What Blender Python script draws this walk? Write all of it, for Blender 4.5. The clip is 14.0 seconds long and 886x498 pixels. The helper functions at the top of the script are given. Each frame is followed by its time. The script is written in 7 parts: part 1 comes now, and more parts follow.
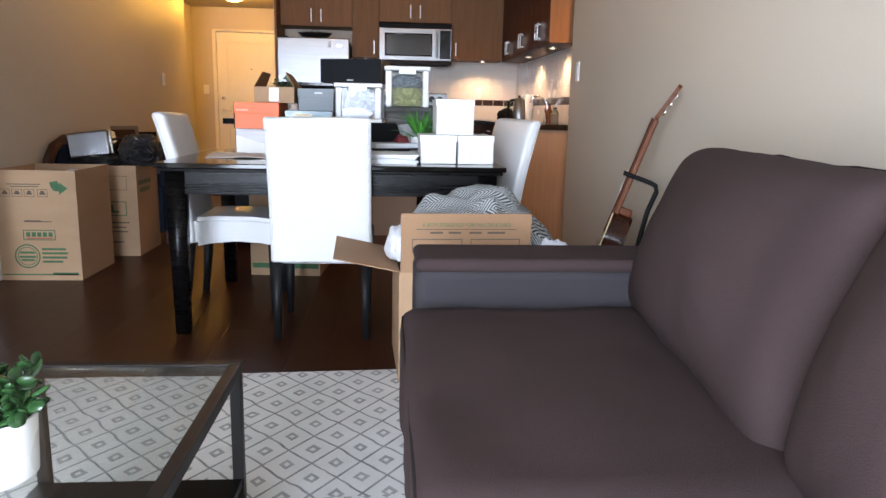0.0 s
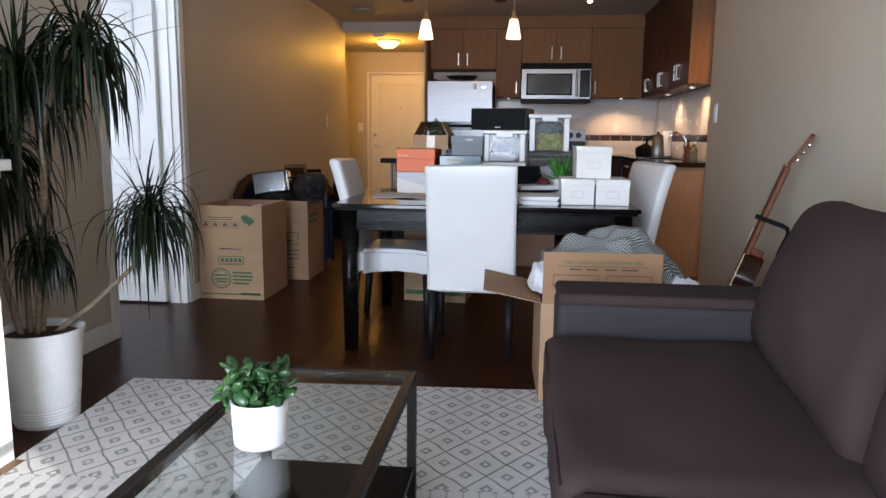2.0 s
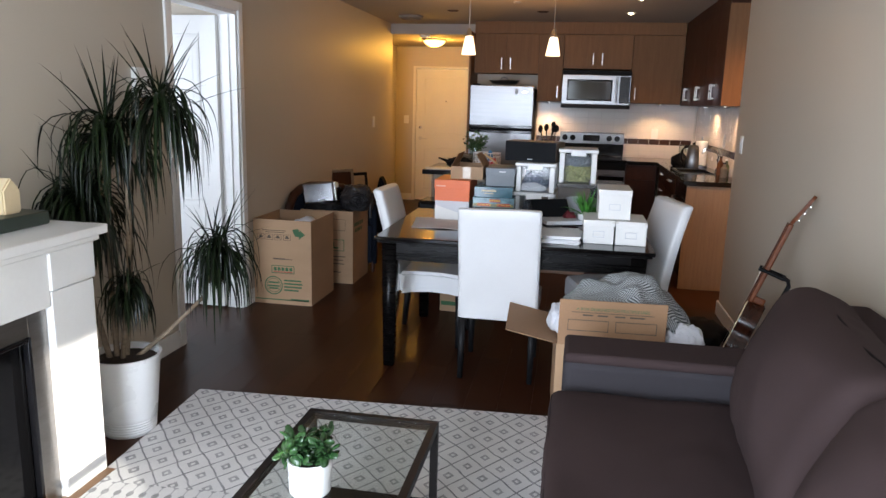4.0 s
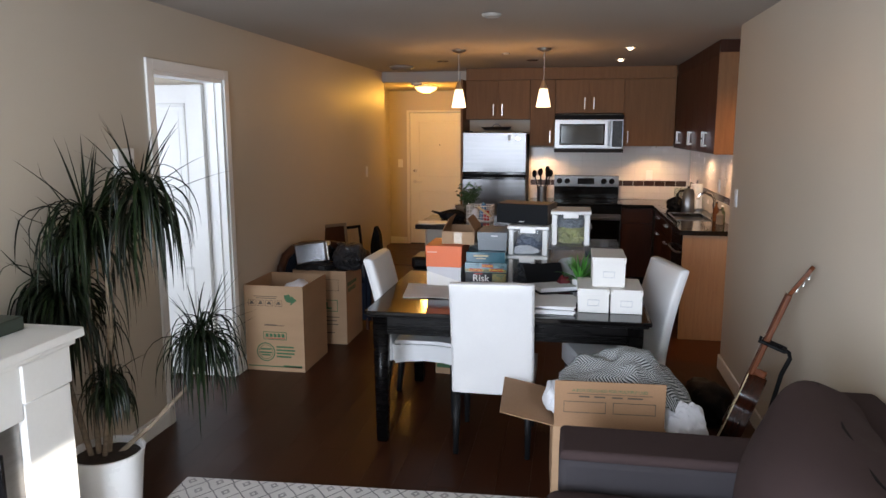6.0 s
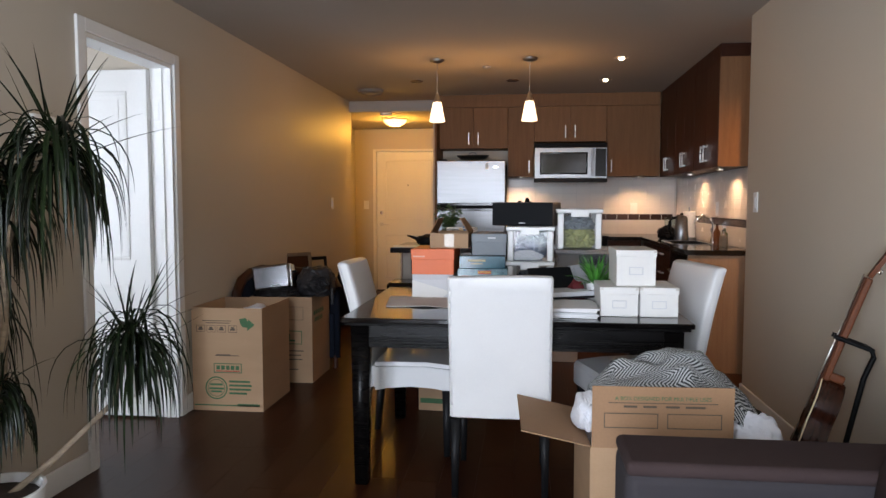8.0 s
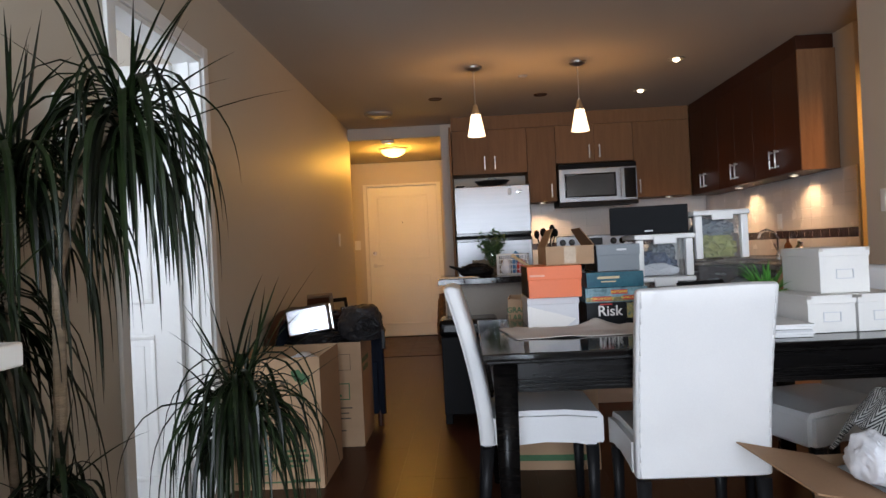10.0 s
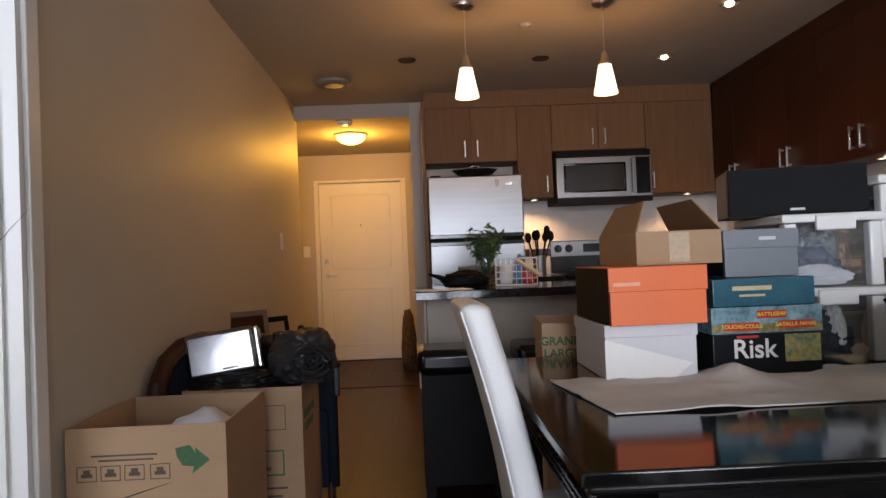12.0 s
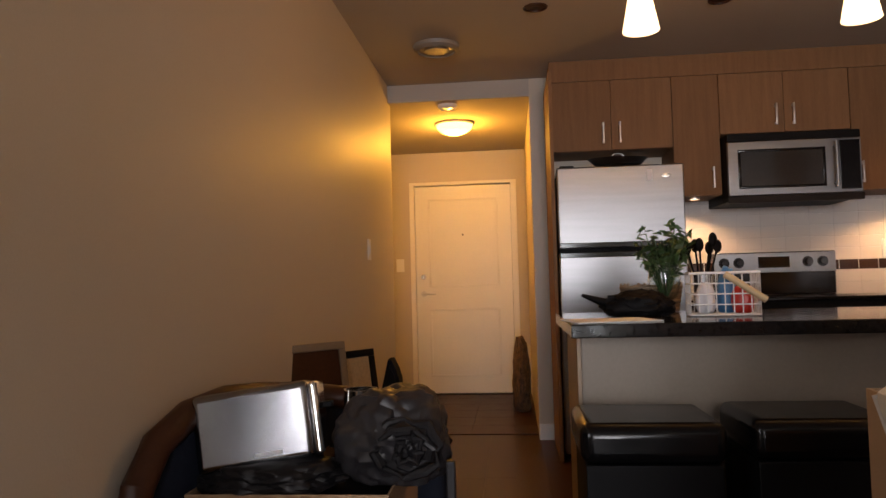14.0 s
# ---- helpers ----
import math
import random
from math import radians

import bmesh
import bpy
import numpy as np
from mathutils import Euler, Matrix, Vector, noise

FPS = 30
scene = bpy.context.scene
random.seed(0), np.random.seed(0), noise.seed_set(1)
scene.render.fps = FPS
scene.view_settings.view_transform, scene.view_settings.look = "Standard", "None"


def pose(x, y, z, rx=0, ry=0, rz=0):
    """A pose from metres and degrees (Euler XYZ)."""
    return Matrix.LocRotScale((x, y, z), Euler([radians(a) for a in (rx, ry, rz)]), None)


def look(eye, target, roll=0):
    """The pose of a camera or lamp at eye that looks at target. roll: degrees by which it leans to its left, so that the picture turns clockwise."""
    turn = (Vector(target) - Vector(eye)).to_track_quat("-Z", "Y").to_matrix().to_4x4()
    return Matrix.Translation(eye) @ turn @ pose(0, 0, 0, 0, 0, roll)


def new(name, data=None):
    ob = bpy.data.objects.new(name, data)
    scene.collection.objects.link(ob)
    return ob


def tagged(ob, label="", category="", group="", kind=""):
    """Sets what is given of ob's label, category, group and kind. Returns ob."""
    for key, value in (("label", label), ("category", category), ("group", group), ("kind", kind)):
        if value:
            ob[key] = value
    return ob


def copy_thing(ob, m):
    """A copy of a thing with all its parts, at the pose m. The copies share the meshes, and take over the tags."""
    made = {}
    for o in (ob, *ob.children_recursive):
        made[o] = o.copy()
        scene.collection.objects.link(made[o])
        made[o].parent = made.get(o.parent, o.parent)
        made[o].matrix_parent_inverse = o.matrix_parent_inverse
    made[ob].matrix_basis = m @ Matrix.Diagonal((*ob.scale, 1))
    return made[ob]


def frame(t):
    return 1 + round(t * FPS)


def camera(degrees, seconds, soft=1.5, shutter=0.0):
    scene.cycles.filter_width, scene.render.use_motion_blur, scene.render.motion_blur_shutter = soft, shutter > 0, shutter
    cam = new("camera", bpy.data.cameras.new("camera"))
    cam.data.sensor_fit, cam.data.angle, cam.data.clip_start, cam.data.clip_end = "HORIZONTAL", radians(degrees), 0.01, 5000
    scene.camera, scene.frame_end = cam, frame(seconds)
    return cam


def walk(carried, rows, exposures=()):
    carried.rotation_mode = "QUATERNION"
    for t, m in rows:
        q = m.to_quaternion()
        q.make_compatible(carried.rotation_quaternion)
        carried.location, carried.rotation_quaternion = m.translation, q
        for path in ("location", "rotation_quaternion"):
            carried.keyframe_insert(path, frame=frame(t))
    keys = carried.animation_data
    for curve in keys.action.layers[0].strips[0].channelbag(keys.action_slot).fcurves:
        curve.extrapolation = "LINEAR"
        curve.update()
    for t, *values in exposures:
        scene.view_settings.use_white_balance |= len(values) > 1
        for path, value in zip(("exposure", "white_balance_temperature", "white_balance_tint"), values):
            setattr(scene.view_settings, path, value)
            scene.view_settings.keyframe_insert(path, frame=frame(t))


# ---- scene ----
cam = camera(64.0, 14.0)
PATH = [
    (0, (0.19, 0.201, 0.989), (0.346, 2.158, 0.609), 1.2),
    (0.5, (0.159, 0.133, 1.043), (-0.015, 2.076, 0.6), 1.3),
    (1, (0.111, 0.096, 1.05), (-0.362, 1.981, 0.581), -1.9),
    (1.2, (0.08, 0.118, 1.035), (-0.506, 1.976, 0.586), -2.4),
    (1.5, (0.099, 0.046, 1.067), (-0.33, 1.955, 0.655), -0.8),
    (2, (0.149, -0.15, 1.082), (-0.072, 1.813, 0.771), 0.6),
    (2.5, (0.208, -0.274, 1.118), (0.042, 1.694, 0.802), -0.1),
    (3, (0.252, -0.332, 1.191), (0.013, 1.619, 0.821), -0.2),
    (3.5, (0.26, -0.412, 1.313), (-0.067, 1.527, 0.947), 3.8),
    (4, (0.248, -0.436, 1.479), (-0.093, 1.493, 1.075), 1.6),
    (4.2, (0.217, -0.437, 1.498), (-0.138, 1.504, 1.169), 1.4),
    (6.3, (0.28, -0.231, 1.713), (-0.059, 1.713, 1.384), -0.3),
    (6.5, (0.243, -0.166, 1.673), (-0.084, 1.781, 1.352), -0.3),
    (7, (0.146, 0.036, 1.542), (-0.174, 2.001, 1.352), -0.8),
    (7.5, (0.12, 0.196, 1.377), (-0.185, 2.17, 1.284), -0.3),
    (8, (0.009, 0.268, 1.254), (-0.223, 2.251, 1.123), 0.0),
    (8.2, (-0.039, 0.266, 1.175), (-0.229, 2.254, 1.081), 0.7),
    (10.3, (-0.85, 1.092, 1.066), (-0.913, 3.09, 1.115), -2.9),
    (10.5, (-0.823, 1.195, 1.023), (-0.913, 3.191, 1.123), -2.9),
    (11, (-0.933, 1.55, 1.034), (-0.833, 3.546, 1.109), -3.0),
    (11.5, (-0.97, 1.91, 1.049), (-0.799, 3.903, 1.085), -2.5),
    (12, (-0.985, 2.299, 1.042), (-0.923, 4.297, 1.081), -2.3),
    (12.5, (-0.95, 2.618, 1.032), (-0.93, 4.618, 1.064), -1.9),
    (13, (-0.99, 2.885, 1.045), (-1.279, 4.864, 1.077), -1.5),
    (13.5, (-1.084, 3.181, 1.037), (-1.42, 5.152, 1.097), -1.2),
    (14, (-1.183, 3.506, 1.038), (-1.377, 5.494, 1.136), -1.5),
]
walk(cam, [(t, look(eye, target, roll)) for t, eye, target, roll in PATH],
     exposures=[(0.0, 1.16, 5950, 11), (1.0, 0.84, 5850, 12), (2.0, 0.54, 5950, 11.5), (4.0, 0.68, 6050, 11), (8.0, 0.55, 6250, 12), (10.5, 0.52, 6150, 11.5), (11.5, 0.47, 6000, 12), (12.5, 0.54, 6900, 17.5), (14.0, 0.64, 7150, 19)])

# ---- world, sun, large lights ----
SUN_AZ, SUN_EL = 53.5, 17.0        # the sun shines in through the window behind the start, and the one beside it, towards the fireplace
world = bpy.data.worlds.new("sky")
scene.world = world
world.use_nodes = True
sky = world.node_tree.nodes.new("ShaderNodeTexSky")
sky.sky_type, sky.sun_disc = "NISHITA", False
sky.sun_elevation, sky.sun_rotation = radians(SUN_EL), radians(180 - SUN_AZ)
background = world.node_tree.nodes["Background"]
background.inputs["Strength"].default_value = 0.062
world.node_tree.links.new(sky.outputs["Color"], background.inputs["Color"])

sun_data = bpy.data.lights.new("sun", "SUN")
sun_data.energy, sun_data.angle, sun_data.color = 5.0, radians(0.5), (1.0, 0.9, 0.75)
sun = new("sun", sun_data)
way = Vector((-math.sin(radians(SUN_AZ)), math.cos(radians(SUN_AZ)), -math.tan(radians(SUN_EL))))
sun.matrix_world = Matrix.Translation((3, -8, 4)) @ way.to_track_quat("-Z", "Y").to_matrix().to_4x4()


def area_lamp(name, eye, target, width, height, watts, colour):
    data = bpy.data.lights.new(name, "AREA")
    data.shape, data.size, data.size_y, data.energy, data.color = "RECTANGLE", width, height, watts, colour
    ob = new(name, data)
    ob.matrix_world = look(eye, target)
    return ob


def point_lamp(name, place, watts, colour, radius=0.03):
    data = bpy.data.lights.new(name, "POINT")
    data.energy, data.color, data.shadow_soft_size = watts, colour, radius
    ob = new(name, data)
    ob.location = place
    return ob


def spot_lamp(name, place, watts, colour, angle=100, radius=0.025):
    data = bpy.data.lights.new(name, "SPOT")
    data.energy, data.color, data.shadow_soft_size = watts, colour, radius
    data.spot_size, data.spot_blend = radians(angle), 0.6
    ob = new(name, data)
    ob.location = place
    return ob


DAY, WARM = (0.83, 0.90, 1.0), (1.0, 0.46, 0.12)
area_lamp("window_light", (-0.75, -1.84, 1.2), (1.9, 2.2, 1.0), 1.7, 2.1, 180, DAY)
area_lamp("side_window_light", (1.36, -0.95, 1.2), (-2.0, 0.6, 0.9), 1.5, 2.0, 12, DAY)
area_lamp("bedroom_window_light", (-3.2, 2.06, 1.35), (-2.9, 5.0, 1.1), 1.8, 1.4, 43.4, DAY)
PENDANTS = [(-0.71, 6.01), (0.03, 6.02)]
for x, y in PENDANTS:
    point_lamp("pendant_bulb", (x, y, 1.96), 4.2, WARM, 0.04)
point_lamp("hall_bulb", (-1.60, 8.95, 2.13), 19.0, (1.0, 0.47, 0.055), 0.06)
spot_lamp("side_hall_bulb", (1.98, 4.72, 2.37), 62, (1.0, 0.43, 0.07), 150, 0.05)
for x, y in [(0.75, 6.09), (0.735, 7.09)]:
    spot_lamp("ceiling_spot_bulb", (x, y, 2.388), 7.44, WARM, 120, 0.008)
for x, y in [(-0.05, 8.02), (1.19, 7.98), (1.50, 7.0), (1.50, 6.0)]:
    spot_lamp("cabinet_spot_bulb", (x, y, 1.50), 7.5, (1.0, 0.62, 0.32), 140)

# ---- materials ----
def material(name, colour, rough=0.5, metal=0.0, dark=None, scale=6.0, fine=90.0, bump=0.0, stretch=(1, 1, 1), coat=0.0,
             spread=0.12, random_value=0.0, spec=0.5, sheen=0.0, transmission=0.0, emission=None, rough_spread=0.08):
    """A surface whose colour varies at two scales, with fine relief."""
    m = bpy.data.materials.new(name)
    m.use_nodes = True
    nodes, links = m.node_tree.nodes, m.node_tree.links
    b = nodes["Principled BSDF"]
    b.inputs["Metallic"].default_value = metal
    b.inputs["Specular IOR Level"].default_value = spec
    b.inputs["Coat Weight"].default_value = coat
    b.inputs["Sheen Weight"].default_value = sheen
    b.inputs["Transmission Weight"].default_value = transmission
    coords = nodes.new("ShaderNodeTexCoord")
    mapping = nodes.new("ShaderNodeMapping")
    mapping.inputs["Scale"].default_value = stretch
    links.new(coords.outputs["Object"], mapping.inputs["Vector"])
    if random_value:
        info = nodes.new("ShaderNodeObjectInfo")
        shift = nodes.new("ShaderNodeVectorMath")
        shift.operation = "MULTIPLY_ADD"
        shift.inputs[1].default_value = (37.0, 37.0, 37.0)
        links.new(info.outputs["Random"], shift.inputs[0])
        links.new(coords.outputs["Object"], shift.inputs[2])
        links.new(shift.outputs[0], mapping.inputs["Vector"])
    big, small = nodes.new("ShaderNodeTexNoise"), nodes.new("ShaderNodeTexNoise")
    big.inputs["Scale"].default_value, big.inputs["Detail"].default_value = scale, 4
    small.inputs["Scale"].default_value, small.inputs["Detail"].default_value = fine, 3
    for n in (big, small):
        links.new(mapping.outputs["Vector"], n.inputs["Vector"])
    mix = nodes.new("ShaderNodeMix")
    mix.data_type = "FLOAT"
    mix.inputs[0].default_value = 0.4
    links.new(big.outputs["Fac"], mix.inputs[2])
    links.new(small.outputs["Fac"], mix.inputs[3])
    ramp = nodes.new("ShaderNodeValToRGB")
    low = dark or tuple(c * (1 - 2 * spread) for c in colour)
    ramp.color_ramp.elements[0].color, ramp.color_ramp.elements[0].position = (*low, 1), 0.3
    ramp.color_ramp.elements[1].color, ramp.color_ramp.elements[1].position = (*colour, 1), 0.62
    links.new(mix.outputs[0], ramp.inputs["Fac"])
    out = ramp.outputs["Color"]
    if random_value:
        hsv = nodes.new("ShaderNodeHueSaturation")
        rng = nodes.new("ShaderNodeMapRange")
        rng.inputs["To Min"].default_value, rng.inputs["To Max"].default_value = 1 - random_value, 1 + random_value
        links.new(info.outputs["Random"], rng.inputs["Value"])
        links.new(rng.outputs[0], hsv.inputs["Value"])
        links.new(out, hsv.inputs["Color"])
        out = hsv.outputs["Color"]
    links.new(out, b.inputs["Base Color"])
    rr = nodes.new("ShaderNodeMapRange")
    rr.inputs["To Min"].default_value, rr.inputs["To Max"].default_value = max(0.02, rough - rough_spread), min(1, rough + rough_spread)
    links.new(big.outputs["Fac"], rr.inputs["Value"])
    links.new(rr.outputs[0], b.inputs["Roughness"])
    if bump:
        bp = nodes.new("ShaderNodeBump")
        bp.inputs["Strength"].default_value, bp.inputs["Distance"].default_value = bump, 0.004
        links.new(small.outputs["Fac"], bp.inputs["Height"])
        links.new(bp.outputs["Normal"], b.inputs["Normal"])
    if emission:
        b.inputs["Emission Color"].default_value, b.inputs["Emission Strength"].default_value = (*emission[:3], 1), emission[3]
    return m


WALL = material("taupe_wall_paint", (0.535, 0.478, 0.393), 0.5, spread=0.03, scale=1.2, fine=160, bump=0.10, spec=0.28)
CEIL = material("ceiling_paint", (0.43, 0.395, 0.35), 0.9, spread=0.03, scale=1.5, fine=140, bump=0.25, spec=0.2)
TRIM = material("white_trim_paint", (0.80, 0.80, 0.78), 0.35, spread=0.02, scale=3, fine=60, bump=0.03)
DOORP = material("cream_door_paint", (0.78, 0.74, 0.64), 0.4, spread=0.03, scale=3, fine=60, bump=0.03)
FLOOR = material("dark_floor_plank", (0.042, 0.0142, 0.0062), 0.33, dark=(0.035, 0.0115, 0.005), scale=5, fine=60, stretch=(6, 0.5, 1), random_value=0.05, bump=0.003, spec=0.12, rough_spread=0.015)
JOINT = material("floor_joint", (0.012, 0.007, 0.005), 0.6)
ENTRY = material("entry_tile", (0.04, 0.013, 0.008), 0.4, spec=0.2, spread=0.2, scale=8, random_value=0.15)
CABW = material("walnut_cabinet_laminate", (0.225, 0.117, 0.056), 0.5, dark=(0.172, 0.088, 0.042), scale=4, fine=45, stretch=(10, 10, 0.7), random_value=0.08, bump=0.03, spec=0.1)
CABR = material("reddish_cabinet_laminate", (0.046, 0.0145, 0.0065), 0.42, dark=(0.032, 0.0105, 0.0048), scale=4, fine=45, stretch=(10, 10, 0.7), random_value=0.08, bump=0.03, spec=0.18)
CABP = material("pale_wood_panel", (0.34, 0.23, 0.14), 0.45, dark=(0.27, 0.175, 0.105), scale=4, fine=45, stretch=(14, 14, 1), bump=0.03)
ISLP = material("greige_island_panel", (0.30, 0.245, 0.19), 0.5, spread=0.06, scale=3)
STEEL = material("brushed_steel", (0.25, 0.25, 0.255), 0.32, 1.0, dark=(0.20, 0.20, 0.205), scale=2, fine=60, stretch=(1, 1, 14), bump=0.01, rough_spread=0.06)
steel_nodes = STEEL.node_tree
steel_way = steel_nodes.nodes.new("ShaderNodeTangent")
steel_way.direction_type, steel_way.axis = "RADIAL", "Z"
steel_nodes.links.new(steel_way.outputs["Tangent"], steel_nodes.nodes["Principled BSDF"].inputs["Tangent"])
steel_nodes.nodes["Principled BSDF"].inputs["Anisotropic"].default_value = 0.75
CHROME = material("chrome", (0.8, 0.8, 0.8), 0.12, 1.0, spread=0.02)
NICKEL = material("satin_nickel", (0.66, 0.63, 0.58), 0.3, 1.0, spread=0.03)
BLACKG = material("black_gloss", (0.006, 0.006, 0.007), 0.12, spread=0.1, spec=0.35)
BLACKM = material("black_matte", (0.004, 0.004, 0.0045), 0.55, spread=0.15, spec=0.12)
GRANITE = material("black_granite", (0.016, 0.014, 0.0135), 0.1, dark=(0.004, 0.004, 0.004), scale=60, fine=320, spread=0.3, spec=0.28)
TABLEG = material("polished_black_tabletop", (0.004, 0.0033, 0.0033), 0.08, dark=(0.002, 0.0018, 0.0018), scale=4, fine=60, stretch=(1, 12, 12), bump=0.010, spec=0.32, rough_spread=0.03)
TABLE = material("black_brown_table_wood", (0.0045, 0.0038, 0.0037), 0.28, dark=(0.0022, 0.002, 0.002), scale=4, fine=60, stretch=(1, 12, 12), bump=0.02, spec=0.14)
LEATHER = material("white_leatherette", (0.74, 0.74, 0.74), 0.42, spread=0.03, scale=5, fine=220, bump=0.12)
GREYW = material("grey_chair_leg", (0.010, 0.010, 0.011), 0.5, spread=0.1, spec=0.25)
CARD = material("cardboard", (0.42, 0.27, 0.155), 0.75, dark=(0.36, 0.225, 0.125), scale=3, fine=120, stretch=(1, 1, 4), bump=0.05)
CARDI = material("cardboard_inside", (0.33, 0.19, 0.10), 0.8, spread=0.08, scale=3, fine=120)
GREEN_INK = material("green_ink", (0.055, 0.145, 0.06), 0.7, spread=0.15, scale=30)
RED_INK = material("red_ink", (0.38, 0.06, 0.03), 0.7, spread=0.1)
INK = material("dark_ink", (0.10, 0.075, 0.05), 0.7)
SOFA = material("taupe_sofa_fabric", (0.052, 0.0352, 0.0345), 0.9, dark=(0.036, 0.0243, 0.0238), scale=2.2, fine=420, bump=0.35, spec=0.12)
# greyer copy of the sofa fabric: light on its sides is in the colour
SOFA2 = material("lit_grey_sofa_fabric", (0.042, 0.038, 0.042), 0.9, spread=0.12, scale=3, fine=420, bump=0.35, spec=0.15)
PIPE = material("sofa_seam", (0.012, 0.009, 0.009), 0.9, spec=0.1)
CERAMIC = material("white_ceramic", (0.80, 0.80, 0.79), 0.28, spread=0.02, scale=4)
SOIL = material("potting_soil", (0.045, 0.028, 0.018), 0.95, spread=0.35, scale=40, fine=200, bump=1.0)
LEAF = material("dracaena_leaf", (0.015, 0.027, 0.008), 0.38, dark=(0.002, 0.004, 0.0018), scale=6, fine=40, spread=0.3, spec=0.22)


def vary_by_leaf(m, low, high):
    """Each leaf of a crown a little lighter or darker than the next."""
    nodes, links = m.node_tree.nodes, m.node_tree.links
    b = nodes["Principled BSDF"]
    base = b.inputs["Base Color"].links[0].from_socket
    geo, rng, hsv = nodes.new("ShaderNodeNewGeometry"), nodes.new("ShaderNodeMapRange"), nodes.new("ShaderNodeHueSaturation")
    rng.inputs["To Min"].default_value, rng.inputs["To Max"].default_value = low, high
    links.new(geo.outputs["Random Per Island"], rng.inputs["Value"])
    links.new(rng.outputs[0], hsv.inputs["Value"])
    links.new(base, hsv.inputs["Color"])
    links.new(hsv.outputs["Color"], b.inputs["Base Color"])


vary_by_leaf(LEAF, 0.2, 1.15)
JADE = material("jade_leaf", (0.034, 0.085, 0.024), 0.28, dark=(0.010, 0.034, 0.012), scale=12, fine=60)
FAKE = material("bright_green_leaf", (0.10, 0.33, 0.045), 0.4, dark=(0.03, 0.15, 0.02), scale=12)
vary_by_leaf(JADE, 0.6, 1.4)
vary_by_leaf(FAKE, 0.5, 1.3)
HERB = material("herb_leaf", (0.045, 0.09, 0.025), 0.5, dark=(0.02, 0.045, 0.014), scale=20)
BARK = material("pale_cane_bark", (0.25, 0.19, 0.13), 0.85, dark=(0.12, 0.09, 0.06), scale=10, fine=70, stretch=(1, 1, 6), bump=0.6)
METALK = material("dark_table_steel", (0.016, 0.013, 0.012), 0.45, 0.1, spread=0.15, scale=12, spec=0.16)
SHELFW = material("dark_shelf_wood", (0.005, 0.004, 0.0035), 0.35, spread=0.2, scale=5, stretch=(10, 1, 1), spec=0.08)
ORANGE = material("orange_card", (0.80, 0.165, 0.04), 0.5, spread=0.03)
GREYC = material("grey_card", (0.20, 0.225, 0.25), 0.5, spread=0.04)
WHITEC = material("white_card", (0.78, 0.77, 0.74), 0.55, spread=0.02)
PALEC = material("pale_grey_card", (0.62, 0.63, 0.65), 0.5, spread=0.03)
TEAL = material("teal_card", (0.022, 0.125, 0.175), 0.22, dark=(0.012, 0.06, 0.10), scale=9)
BLACKC = material("black_card", (0.007, 0.008, 0.010), 0.3, spread=0.1, spec=0.2)
REDC = material("red_print", (0.5, 0.03, 0.02), 0.4, spread=0.1)
SPEAKER = material("speaker_cloth", (0.011, 0.012, 0.014), 0.8, spread=0.1, fine=500, bump=0.3, spec=0.2)
LINEN = material("linen_runner", (0.66, 0.61, 0.56), 0.9, spread=0.05, scale=8, fine=400, bump=0.3)
WHITECLOTH = material("white_cloth", (0.72, 0.73, 0.77), 0.9, spread=0.05, scale=8, fine=300, bump=0.2)
BAG = material("dark_plastic_bag", (0.012, 0.011, 0.012), 0.45, spread=0.25, scale=9, spec=0.3)
BAG2 = material("grey_bag_cloth", (0.026, 0.024, 0.026), 0.42, spread=0.25, scale=9)
NAVY = material("navy_fabric", (0.007, 0.010, 0.019), 0.85, spread=0.2, spec=0.2)
BROWNL = material("brown_leather", (0.050, 0.016, 0.007), 0.4, spread=0.25, scale=6, spec=0.3)
GUITAR = material("guitar_mahogany", (0.040, 0.0105, 0.004), 0.22, dark=(0.008, 0.003, 0.002), scale=4, fine=60, stretch=(1, 14, 2), coat=0.1, spec=0.3)
GNECK = material("guitar_neck_wood", (0.13, 0.038, 0.012), 0.45, spread=0.2, scale=8, spec=0.15)
FRET = material("rosewood_fretboard", (0.060, 0.019, 0.008), 0.55, spread=0.2, spec=0.12)
CREAMC = material("cream_wax", (0.72, 0.58, 0.36), 0.5, spread=0.05)
WICK = material("bamboo_grip", (0.62, 0.47, 0.27), 0.5, spread=0.1, stretch=(1, 1, 6))
WHITEW = material("white_wire", (0.78, 0.78, 0.76), 0.35)
PAPER = material("white_paper", (0.80, 0.80, 0.80), 0.6, spread=0.02)
TILE = material("cream_tile", (0.76, 0.70, 0.65), 0.25, spread=0.02, random_value=0.012)
GROUT = material("grout", (0.70, 0.645, 0.60), 0.85)
TILED = material("dark_accent_tile", (0.055, 0.026, 0.017), 0.2, spread=0.2, random_value=0.15)
PLASTICW = material("white_plastic", (0.78, 0.78, 0.77), 0.3, spread=0.01)
SHADE = material("frosted_glass_shade", (0.85, 0.8, 0.7), 0.4, emission=(1.0, 0.72, 0.42, 1.7))
BULB = material("lit_lens", (0.9, 0.85, 0.8), 0.4, emission=(1.0, 0.78, 0.5, 5.0))
DOME = material("lit_dome_glass", (0.9, 0.8, 0.6), 0.4, emission=(1.0, 0.62, 0.22, 2.4))
CHARCOAL = material("firebox_black", (0.008, 0.008, 0.008), 0.5, spread=0.2)


